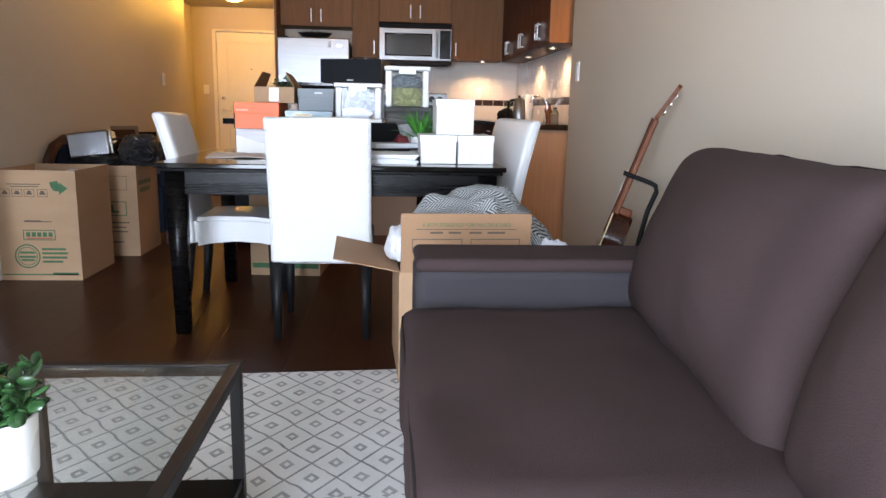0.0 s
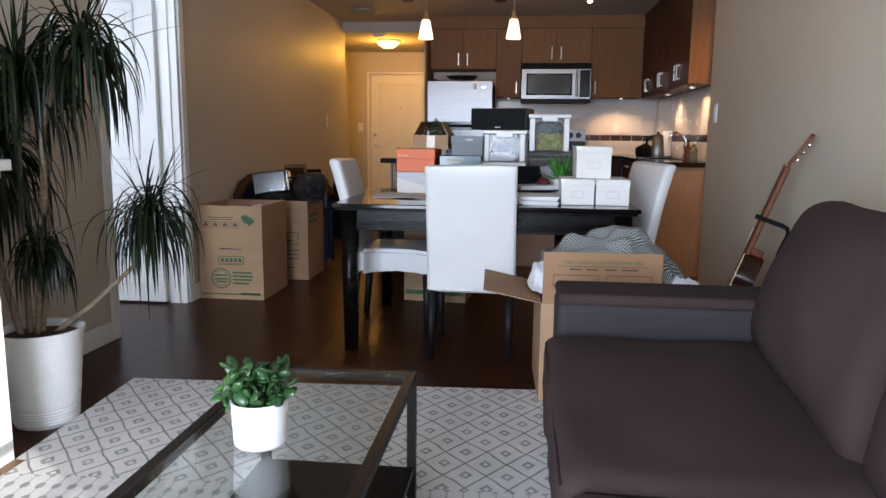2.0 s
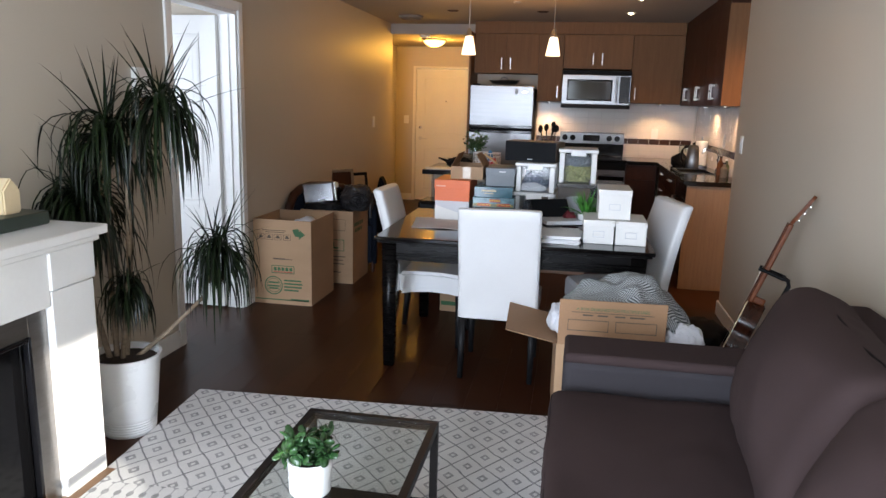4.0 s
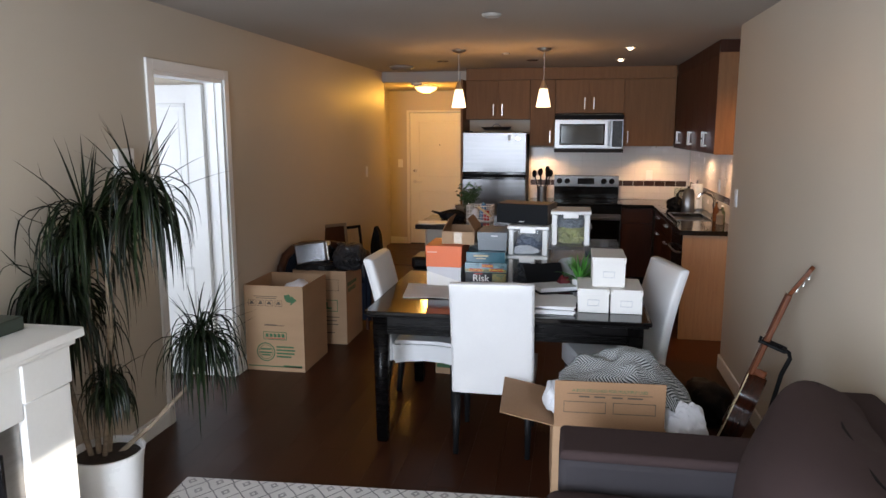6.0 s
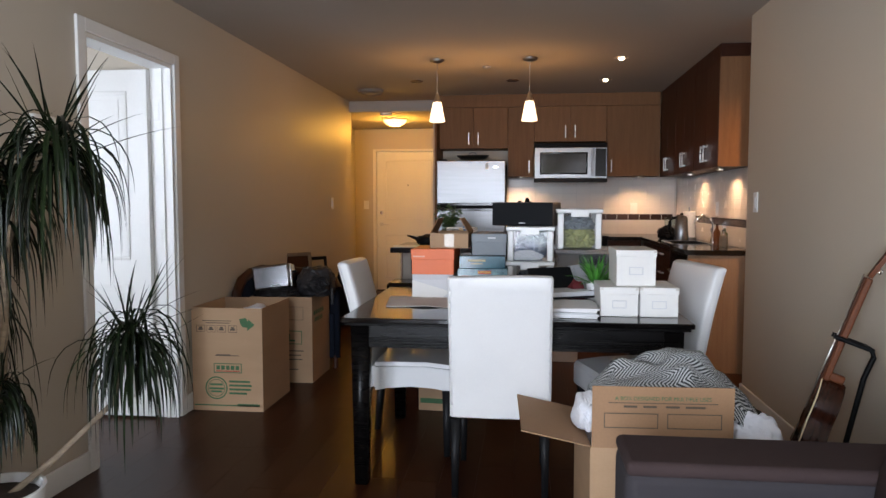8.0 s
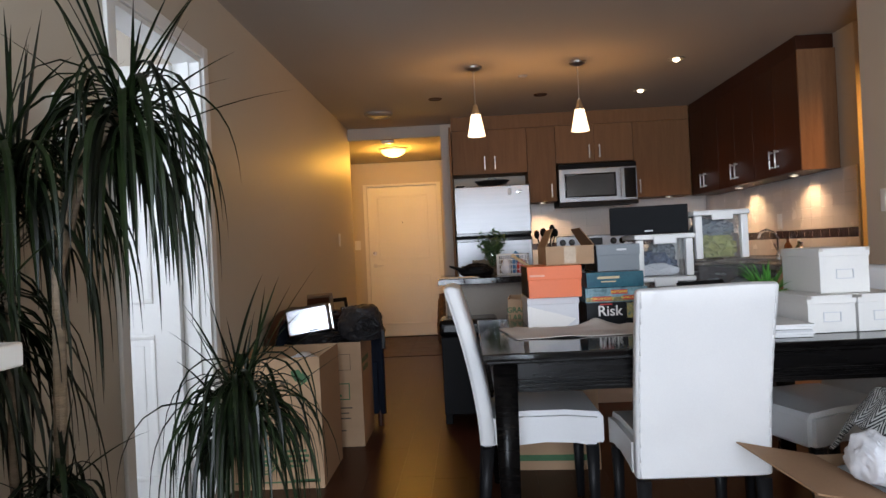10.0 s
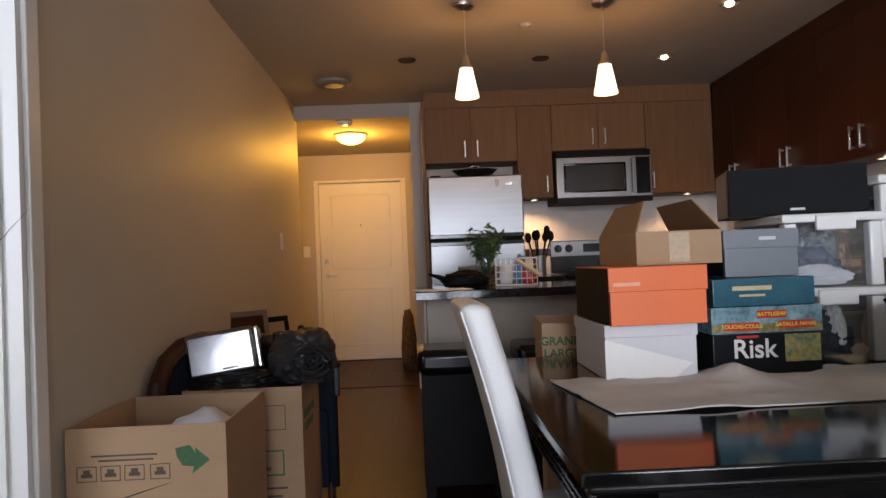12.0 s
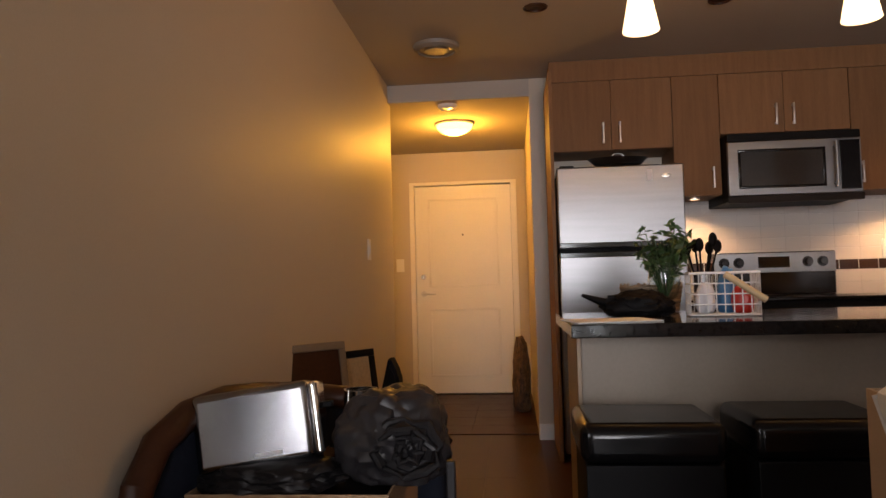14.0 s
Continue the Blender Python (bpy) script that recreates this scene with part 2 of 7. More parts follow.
def glass(name, colour=(1, 1, 1), rough=0.0, milk=0.0):
    m = bpy.data.materials.new(name)
    m.use_nodes = True
    nodes, links = m.node_tree.nodes, m.node_tree.links
    nodes.remove(nodes["Principled BSDF"])
    clear, shine, mixer, fres = (nodes.new(k) for k in ("ShaderNodeBsdfTransparent", "ShaderNodeBsdfGlossy", "ShaderNodeMixShader", "ShaderNodeLayerWeight"))
    steep = nodes.new("ShaderNodeMath")
    steep.operation, steep.inputs[1].default_value = "POWER", 4.0
    gain = nodes.new("ShaderNodeMath")
    gain.operation, gain.inputs[1].default_value, gain.inputs[2].default_value = "MULTIPLY_ADD", 0.75, 0.035
    clear.inputs["Color"].default_value = (*colour, 1)
    shine.inputs["Roughness"].default_value = rough
    fres.inputs["Blend"].default_value = 0.5
    links.new(fres.outputs["Facing"], steep.inputs[0])
    links.new(steep.outputs[0], gain.inputs[0])
    links.new(gain.outputs[0], mixer.inputs[0])
    links.new(clear.outputs[0], mixer.inputs[1])
    links.new(shine.outputs[0], mixer.inputs[2])
    out = mixer.outputs[0]
    if milk:
        haze, blend = nodes.new("ShaderNodeBsdfDiffuse"), nodes.new("ShaderNodeMixShader")
        haze.inputs["Color"].default_value = (0.62, 0.65, 0.68, 1)
        blend.inputs[0].default_value = milk
        links.new(out, blend.inputs[1])
        links.new(haze.outputs[0], blend.inputs[2])
        out = blend.outputs[0]
    links.new(out, nodes["Material Output"].inputs["Surface"])
    return m


GLASS = glass("clear_glass", (0.93, 0.96, 0.95), 0.02)
SMOKED = glass("clear_plastic", (0.93, 0.95, 0.96), 0.10, 0.07)
DARKGLASS = material("dark_glass", (0.004, 0.004, 0.0045), 0.08, spread=0.05, spec=0.22)


def rug_material():
    """Off-white woven rug: a lattice of grey diamonds with a small diamond in each, and bands of knots towards one end."""
    m = material("patterned_rug", (0.72, 0.70, 0.68), 0.95, dark=(0.60, 0.58, 0.56), scale=7, fine=260, bump=0.6)
    nodes, links = m.node_tree.nodes, m.node_tree.links
    b = nodes["Principled BSDF"]
    base = b.inputs["Base Color"].links[0].from_socket
    coords = nodes.new("ShaderNodeTexCoord")
    sep = nodes.new("ShaderNodeSeparateXYZ")
    wob = nodes.new("ShaderNodeTexNoise")
    wob.inputs["Scale"].default_value = 9
    links.new(coords.outputs["Object"], wob.inputs["Vector"])
    links.new(coords.outputs["Object"], sep.inputs[0])

    def op(kind, a, c=None, d=None):
        n = nodes.new("ShaderNodeMath")
        n.operation = kind
        for i, v in enumerate((a, c, d)):
            if v is None:
                continue
            if isinstance(v, (int, float)):
                n.inputs[i].default_value = v
            else:
                links.new(v, n.inputs[i])
        return n.outputs[0]

    shake = op("MULTIPLY", op("SUBTRACT", wob.outputs["Fac"], 0.5), 0.13)
    px, py = 0.138, 0.172
    u = op("ADD", op("DIVIDE", sep.outputs["X"], px), shake)
    v = op("ADD", op("DIVIDE", sep.outputs["Y"], py), shake)
    p, q = op("ADD", u, v), op("SUBTRACT", u, v)

    def tri(s):                                  # distance to the nearest whole number, 0 to 0.5
        return op("ABSOLUTE", op("SUBTRACT", op("SUBTRACT", s, op("FLOOR", s)), 0.5))

    tp, tq = tri(p), tri(q)                      # 0.5 on the lines, 0 at the cell's middle
    lines = op("GREATER_THAN", op("MAXIMUM", tp, tq), 0.466)
    dots = op("MULTIPLY", op("LESS_THAN", op("MAXIMUM", tp, tq), 0.17), op("GREATER_THAN", op("MAXIMUM", tp, tq), 0.07))
    lattice = op("MAXIMUM", lines, op("MULTIPLY", dots, 0.8))
    # bands of knots
    ku = tri(op("DIVIDE", sep.outputs["X"], 0.05))
    kv = tri(op("DIVIDE", sep.outputs["Y"], 0.075))
    knots = op("LESS_THAN", op("ADD", op("POWER", op("MULTIPLY", ku, 2.6), 2.0), op("POWER", op("MULTIPLY", kv, 2.6), 2.0)), 0.42)
    stems = op("MULTIPLY", op("LESS_THAN", ku, 0.05), 1.0)
    knot = op("MAXIMUM", op("MULTIPLY", knots, 0.85), op("MULTIPLY", stems, 0.6))
    band = op("LESS_THAN", sep.outputs["Y"], RUG_BAND)
    mask = op("ADD", op("MULTIPLY", band, knot), op("MULTIPLY", op("SUBTRACT", 1.0, band), lattice))
    wear = nodes.new("ShaderNodeTexNoise")
    wear.inputs["Scale"].default_value, wear.inputs["Detail"].default_value = 22, 5
    links.new(coords.outputs["Object"], wear.inputs["Vector"])
    mask = op("MULTIPLY", mask, op("MULTIPLY_ADD", wear.outputs["Fac"], 0.9, 0.35))
    mask = op("MINIMUM", mask, 0.95)
    mix = nodes.new("ShaderNodeMix")
    mix.data_type = "RGBA"
    links.new(mask, mix.inputs[0])
    links.new(base, mix.inputs[6])
    mix.inputs[7].default_value = (0.17, 0.165, 0.17, 1)
    links.new(mix.outputs[2], b.inputs["Base Color"])
    return m


RUG_BAND = 0.33
RUG = rug_material()


def herringbone():
    """Black and white woven blanket in a small zigzag."""
    m = material("zigzag_blanket", (0.46, 0.48, 0.48), 0.95, spread=0.05, fine=300, bump=0.4)
    nodes, links = m.node_tree.nodes, m.node_tree.links
    b = nodes["Principled BSDF"]
    base = b.inputs["Base Color"].links[0].from_socket
    uv = nodes.new("ShaderNodeTexCoord")
    wave = nodes.new("ShaderNodeTexWave")
    wave.wave_profile = "TRI"
    wave.inputs["Scale"].default_value, wave.inputs["Distortion"].default_value = 17.0, 0.0
    bend = nodes.new("ShaderNodeSeparateXYZ")
    links.new(uv.outputs["UV"], bend.inputs[0])
    ping = nodes.new("ShaderNodeMath")
    ping.operation, ping.inputs[1].default_value = "PINGPONG", 0.052
    links.new(bend.outputs[1], ping.inputs[0])
    add = nodes.new("ShaderNodeMath")
    add.operation = "ADD"
    links.new(bend.outputs[0], add.inputs[0])
    links.new(ping.outputs[0], add.inputs[1])
    comb = nodes.new("ShaderNodeCombineXYZ")
    links.new(add.outputs[0], comb.inputs[0])
    links.new(comb.outputs[0], wave.inputs["Vector"])
    mix = nodes.new("ShaderNodeMix")
    mix.data_type = "RGBA"
    step = nodes.new("ShaderNodeMath")
    step.operation, step.inputs[1].default_value = "GREATER_THAN", 0.5
    links.new(wave.outputs["Fac"], step.inputs[0])
    links.new(step.outputs[0], mix.inputs[0])
    links.new(base, mix.inputs[6])
    mix.inputs[7].default_value = (0.03, 0.033, 0.035, 1)
    links.new(mix.outputs[2], b.inputs["Base Color"])
    return m


BLANKET = herringbone()

# ---- building helpers ----
def slab(bm, x0, x1, y0, y1, z0, z1, bevel=0.0, segments=2):
    """A box between two corners, with its edges rounded by bevel."""
    made = bmesh.ops.create_cube(bm, size=1.0, matrix=Matrix.LocRotScale(((x0 + x1) / 2, (y0 + y1) / 2, (z0 + z1) / 2), None, (abs(x1 - x0), abs(y1 - y0), abs(z1 - z0))))
    if bevel:
        edges = list({e for v in made["verts"] for e in v.link_edges})
        bmesh.ops.bevel(bm, geom=edges, offset=bevel, segments=segments, affect="EDGES", profile=0.5)
    return bm


def rod(bm, a, b, r0, r1=None, sides=12):
    """A round bar from a to b."""
    a, b = Vector(a), Vector(b)
    turn = (b - a).to_track_quat("Z", "Y").to_matrix().to_4x4()
    bmesh.ops.create_cone(bm, cap_ends=True, segments=sides, radius1=r0, radius2=r0 if r1 is None else r1, depth=(b - a).length, matrix=Matrix.Translation((a + b) / 2) @ turn)
    return bm


def tube(points, radius, sides=10):
    """A bent round bar through the points, one joined skin; radius may be a number or one for each point."""
    bm = bmesh.new()
    pts = [Vector(p) for p in points]
    rad = radius if isinstance(radius, (list, tuple)) else [radius] * len(pts)
    rings, up = [], Vector((0.31, 0.17, 0.93))
    for i, p in enumerate(pts):
        d = (pts[min(i + 1, len(pts) - 1)] - pts[max(i - 1, 0)]).normalized()
        side = d.cross(up).normalized()
        nrm = side.cross(d)
        rings.append([bm.verts.new(p + (side * math.cos(2 * math.pi * k / sides) + nrm * math.sin(2 * math.pi * k / sides)) * rad[i]) for k in range(sides)])
    for a, b in zip(rings, rings[1:]):
        for k in range(sides):
            bm.faces.new((a[k], a[(k + 1) % sides], b[(k + 1) % sides], b[k]))
    bm.faces.new(rings[0][::-1])
    bm.faces.new(rings[-1])
    return bm


def lathe(bm, profile, sides=32, centre=(0, 0)):
    """Turns a profile of (radius, height) about the z axis."""
    rings = []
    for r, z in profile:
        rings.append([bm.verts.new((centre[0] + r * math.cos(2 * math.pi * i / sides), centre[1] + r * math.sin(2 * math.pi * i / sides), z)) for i in range(sides)])
    for lower, upper in zip(rings, rings[1:]):
        for i in range(sides):
            bm.faces.new((lower[i], lower[(i + 1) % sides], upper[(i + 1) % sides], upper[i]))
    for ring, flip in ((rings[0], True), (rings[-1], False)):
        if (Vector(ring[0].co) - Vector(ring[sides // 2].co)).length > 1e-4:
            bm.faces.new(ring[::-1] if flip else ring)
    bmesh.ops.remove_doubles(bm, verts=bm.verts, dist=1e-5)
    return bm


def extrude_outline(bm, points, depth, axis="y", start=0.0):
    """A flat outline of (a, b) given a thickness: axis y takes (x, z), axis x takes (y, z), axis z takes (x, y)."""
    def place(a, b, d):
        return {"y": (a, d, b), "x": (d, a, b), "z": (a, b, d)}[axis]
    front = [bm.verts.new(place(a, b, start)) for a, b in points]
    back = [bm.verts.new(place(a, b, start + depth)) for a, b in points]
    n = len(points)
    bm.faces.new(front)
    bm.faces.new(back[::-1])
    for i in range(n):
        bm.faces.new((front[i], back[i], back[(i + 1) % n], front[(i + 1) % n]))
    bmesh.ops.recalc_face_normals(bm, faces=bm.faces)
    return bm


def mesh_of(name, bm, mat, smooth=True):
    data = bpy.data.meshes.new(name)
    bm.normal_update()
    if smooth:
        plain = len(bm.faces) <= 200
        for f in bm.faces:                   # the flat sides of a bevelled block stay flat
            f.smooth = not (plain and max(abs(c) for c in f.normal) > 0.9999)
        for e in bm.edges:
            if len(e.link_faces) == 2 and e.calc_face_angle(0) > 0.6:
                e.smooth = False
    bm.to_mesh(data)
    bm.free()
    data.materials.append(mat)
    return data


def part(name, bm, mat, parent, label="", smooth=True):
    """Links a bmesh as one mesh object under a thing or a part."""
    ob = new(name, mesh_of(name, bm, mat, smooth))
    ob.parent = parent
    return tagged(ob, label)


def thing(name, label, category, place=(0, 0, 0), turn=0.0, group=""):
    ob = new(name)
    ob.empty_display_size = 0.1
    ob.matrix_basis = pose(*place, 0, 0, turn)
    return tagged(ob, label, category, group)


def solid(name, bm, mat, label, category, place=(0, 0, 0), turn=0.0, group="", smooth=True):
    """A thing that is one mesh."""
    ob = new(name, mesh_of(name, bm, mat, smooth))
    ob.matrix_basis = pose(*place, 0, 0, turn)
    return tagged(ob, label, category, group)


def setting(name, bm, mat, label="", category="", smooth=False):
    ob = new(name, mesh_of(name, bm, mat, smooth))
    return tagged(ob, label, category, "", "structure")


def box(*size, bevel=0.0):
    return slab(bmesh.new(), *size, bevel=bevel)


def writing(words, size, mat, parent, m, name="lettering", extrude=0.0004, bold=0.0):
    """Flat letters in the built-in font, turned into a mesh. m: where they stand, letters in its xy plane."""
    curve = bpy.data.curves.new(name, "FONT")
    curve.body, curve.size, curve.extrude, curve.offset = words, size, extrude, bold
    curve.align_x, curve.align_y = "CENTER", "CENTER"
    tmp = bpy.data.objects.new(name, curve)
    data = bpy.data.meshes.new_from_object(tmp)
    bpy.data.objects.remove(tmp)
    data.materials.clear()
    data.materials.append(mat)
    ob = new(name, data)
    ob.parent = parent
    ob.matrix_basis = m
    return ob


FACE_Y = pose(0, 0, 0, 90, 0, 0)       # letters that face -y

# ---- the large structure ----
XL, XR, YB, YK, H = -2.0, 1.38, -1.9, 8.25, 2.40
HALL_H, YD = 2.28, 10.15
T = 0.12

# living room and kitchen, left wall with the bedroom doorway
D0, D1, DH = 3.34, 4.15, 2.03
bm = bmesh.new()
slab(bm, XL - T, XL, YB, D0, 0, H)
slab(bm, XL - T, XL, D1, 8.30, 0, H)
slab(bm, XL - T, XL, D0, D1, DH, H)
setting("wall_west", bm, WALL, "taupe painted wall with a bedroom doorway", "wall")
# right wall, up to the side hall
E0, E1 = -1.75, -0.13
bm = bmesh.new()
slab(bm, XR, XR + T, E1, 4.9, 0, H)
slab(bm, XR, XR + T, YB, E0, 0, H)
slab(bm, XR, XR + T, E0, E1, 0, 0.10)
slab(bm, XR, XR + T, E0, E1, 2.28, H)
setting("wall_east", bm, WALL, "taupe painted living room wall", "wall")
# kitchen wall on the right and its end
KX, KY0 = 1.64, 5.42
setting("wall_kitchen_side", box(KX, KX + 0.1, KY0, YK + T, 0, H), WALL, "painted kitchen wall with a free end", "wall")
# the side hall behind the opening
bm = bmesh.new()
slab(bm, 3.2, 3.3, 3.6, 6.5, 0, H)
slab(bm, XR + T, 3.2, 3.5, 3.6, 0, H)
slab(bm, KX + 0.1, 3.2, 6.4, 6.5, 0, H)
setting("wall_side_hall", bm, WALL, "painted walls of the side hall", "wall")
# kitchen back wall, the hall and the front door's wall
setting("wall_north", box(-1.04, KX, YK, YK + T, 0, H), WALL, "taupe kitchen back wall", "wall")
FD0, FD1, FDH = -2.14, -1.13, 2.0
bm = bmesh.new()
slab(bm, -2.52, -2.40, 8.30, YD, 0, HALL_H)
slab(bm, -2.40, XL, 8.30, 8.34, 0, HALL_H)
slab(bm, -1.04, -0.92, YK + T, YD, 0, HALL_H)
slab(bm, -2.52, FD0, YD, YD + T, 0, HALL_H)
slab(bm, FD1, -0.92, YD, YD + T, 0, HALL_H)
slab(bm, FD0, FD1, YD, YD + T, FDH, HALL_H)
setting("wall_hall", bm, WALL, "painted walls of the entrance hall", "wall")
# the wall behind the start, with a wide window
W0, W1, WZ0, WZ1 = -1.82, 0.75, 0.10, 2.28
bm = bmesh.new()
slab(bm, XL - T, W0, YB - T, YB, 0, H)
slab(bm, W1, XR + T, YB - T, YB, 0, H)
slab(bm, W0, W1, YB - T, YB, 0, WZ0)
slab(bm, W0, W1, YB - T, YB, WZ1, H)
setting("wall_south", bm, WALL, "taupe wall with a wide window", "wall")
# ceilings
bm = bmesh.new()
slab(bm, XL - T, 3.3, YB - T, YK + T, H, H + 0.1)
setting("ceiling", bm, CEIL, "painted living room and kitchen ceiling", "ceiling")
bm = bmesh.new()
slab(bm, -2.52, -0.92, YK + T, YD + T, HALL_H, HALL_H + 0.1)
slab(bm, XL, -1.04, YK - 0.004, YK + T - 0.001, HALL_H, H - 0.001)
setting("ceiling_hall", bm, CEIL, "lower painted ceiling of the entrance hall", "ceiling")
# bedroom behind the doorway
bm = bmesh.new()
slab(bm, -5.0, -4.9, 2.0, 4.265, 0, H)
slab(bm, -4.9, XL - T, 1.9, 2.0, 0, H)
slab(bm, -4.9, XL - T, 4.165, 4.265, 0, H)
setting("wall_bedroom", bm, WALL, "painted bedroom walls", "wall")
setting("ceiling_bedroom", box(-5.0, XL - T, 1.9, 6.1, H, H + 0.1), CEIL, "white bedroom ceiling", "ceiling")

# floor: an underlay on which the planks lie
floor = setting("floor", box(-5.0, 3.3, YB - T, YD + 0.2, -0.05, -0.008), JOINT, "dark brown laminate plank floor", "floor")

# bedroom doorway: casing, jambs, open panelled door
def casing(bm, x, y0, y1, top, width=0.065, proud=0.016):
    slab(bm, x, x + proud, y0 - width, y0 - 0.004, 0, top + width, 0.004)
    slab(bm, x, x + proud, y1 + 0.004, y1 + width, 0, top + width, 0.004)
    slab(bm, x, x + proud, y0 - 0.004, y1 + 0.004, top + 0.004, top + width, 0.004)


bm = bmesh.new()
casing(bm, XL, D0, D1, DH)
setting("trim_bedroom_door", bm, TRIM, "white painted door casing", "trim")
bm = bmesh.new()
slab(bm, XL - T - 0.002, XL + 0.002, D0 - 0.003, D0 + 0.02, 0, DH + 0.003)
slab(bm, XL - T - 0.002, XL + 0.002, D1 - 0.02, D1 + 0.003, 0, DH + 0.003)
slab(bm, XL - T - 0.002, XL + 0.002, D0 + 0.02, D1 - 0.02, DH - 0.018, DH + 0.003)
slab(bm, XL - 0.06, XL - 0.045, D1 - 0.032, D1 - 0.02, 0, DH - 0.018)
setting("trim_bedroom_jamb", bm, TRIM, "white painted door jamb", "trim")


def panelled_door(name, width, height, mat, label, panels, thick=0.038):
    """A door leaf in its own xz plane, front towards -y, hinge edge at x = 0, with raised and sunk panels."""
    door = tagged(new(name), label, "door", "", "structure")
    part("leaf", box(0, width, 0, thick, 0.008, height, bevel=0.003), mat, door)
    for z0, z1 in panels:
        bm = bmesh.new()
        x0, x1 = 0.12, width - 0.12
        for a, b, c, d in ((x0, x1, z0, z0 + 0.022), (x0, x1, z1 - 0.022, z1), (x0, x0 + 0.022, z0 + 0.022, z1 - 0.022), (x1 - 0.022, x1, z0 + 0.022, z1 - 0.022)):
            slab(bm, a, b, -0.007, -0.0005, c, d, 0.003)
        part("moulding", bm, mat, door)
        part("panel", box(x0 + 0.05, x1 - 0.05, -0.004, -0.0005, z0 + 0.05, z1 - 0.05, bevel=0.0015), mat, door)
    return door


bed_door = panelled_door("door_1", 0.77, 2.0, TRIM, "open white panelled bedroom door", [(0.12, 0.78), (0.92, 1.88)])
bed_door.matrix_basis = pose(XL - T - 0.004, D1 - 0.055, 0.004, 0, 0, 180) @ Matrix.Diagonal((1, -1, 1, 1))
for z in (0.25, 1.05, 1.77):
    bm = bmesh.new()
    slab(bm, XL - T + 0.012, XL - T + 0.05, D1 - 0.0235, D1 - 0.0205, z - 0.05, z + 0.05)
    rod(bm, (XL - T - 0.004, D1 - 0.03, z - 0.05), (XL - T - 0.004, D1 - 0.03, z + 0.05), 0.008)
    h = new("hinge", mesh_of("hinge", bm, TRIM))
    tagged(h, "white painted door hinge", "hinge", "hinges of the bedroom door", "structure")

# front door in its frame
bm = bmesh.new()
slab(bm, FD0, FD0 + 0.045, YD - 0.012, YD + 0.1, 0, FDH, 0.003)
slab(bm, FD1 - 0.055, FD1, YD - 0.012, YD + 0.1, 0, FDH, 0.003)
slab(bm, FD0 + 0.045, FD1 - 0.055, YD - 0.012, YD + 0.1, FDH - 0.03, FDH, 0.003)
setting("trim_front_door", bm, DOORP, "cream painted front door frame", "trim")
front_door = panelled_door("door_2", 0.905, 1.955, DOORP, "closed cream panelled front door", [(0.16, 0.80), (1.0, 1.84)])
front_door.matrix_basis = pose(FD0 + 0.048, YD + 0.02, 0.006)
bm = bmesh.new()
rod(bm, (0.07, 0, 0.94), (0.07, -0.012, 0.94), 0.027, sides=20)
rod(bm, (0.07, -0.01, 0.94), (0.07, -0.05, 0.94), 0.011)
rod(bm, (0.06, -0.05, 0.94), (0.185, -0.05, 0.935), 0.009, 0.007)
part("handle", bm, NICKEL, front_door, "brushed steel lever handle")
bm = bmesh.new()
rod(bm, (0.07, 0, 1.10), (0.07, -0.014, 1.10), 0.026, 0.022, sides=20)
part("deadbolt", bm, NICKEL, front_door, "round steel deadbolt")
bm = bmesh.new()
rod(bm, (0.45, 0, 1.49), (0.45, -0.006, 1.49), 0.008)
part("peephole", bm, BLACKM, front_door, "small dark peephole")
for z in (0.22, 1.0, 1.76):
    bm = bmesh.new()
    rod(bm, (0.915, -0.012, z - 0.05), (0.915, -0.012, z + 0.05), 0.009)
    part("hinge", bm, NICKEL, front_door)
bm = box(FD0 + 0.045, FD1 - 0.055, YD - 0.03, YD + 0.1, -0.004, 0.012, bevel=0.003)
setting("trim_threshold", bm, METALK, "dark metal door threshold", "trim")

# baseboards
def skirting(name, *size):
    setting(name, box(*size, bevel=0.004), TRIM, "white painted baseboard", "baseboard")


skirting("baseboard_west_1", XL, XL + 0.014, 2.02, D0 - 0.067, 0, 0.105)
skirting("baseboard_west_2", XL, XL + 0.014, D1 + 0.067, 8.30, 0, 0.105)
skirting("baseboard_east", XR - 0.014, XR, E1, 4.9, 0, 0.105)
skirting("baseboard_east_end", XR - 0.014, XR + T, 4.9, 4.914, 0, 0.105)
skirting("baseboard_hall", -2.4, FD0 - 0.002, YD - 0.014, YD, 0, 0.105)
skirting("baseboard_pillar", -1.04, -0.93, YK - 0.014, YK, 0, 0.105)

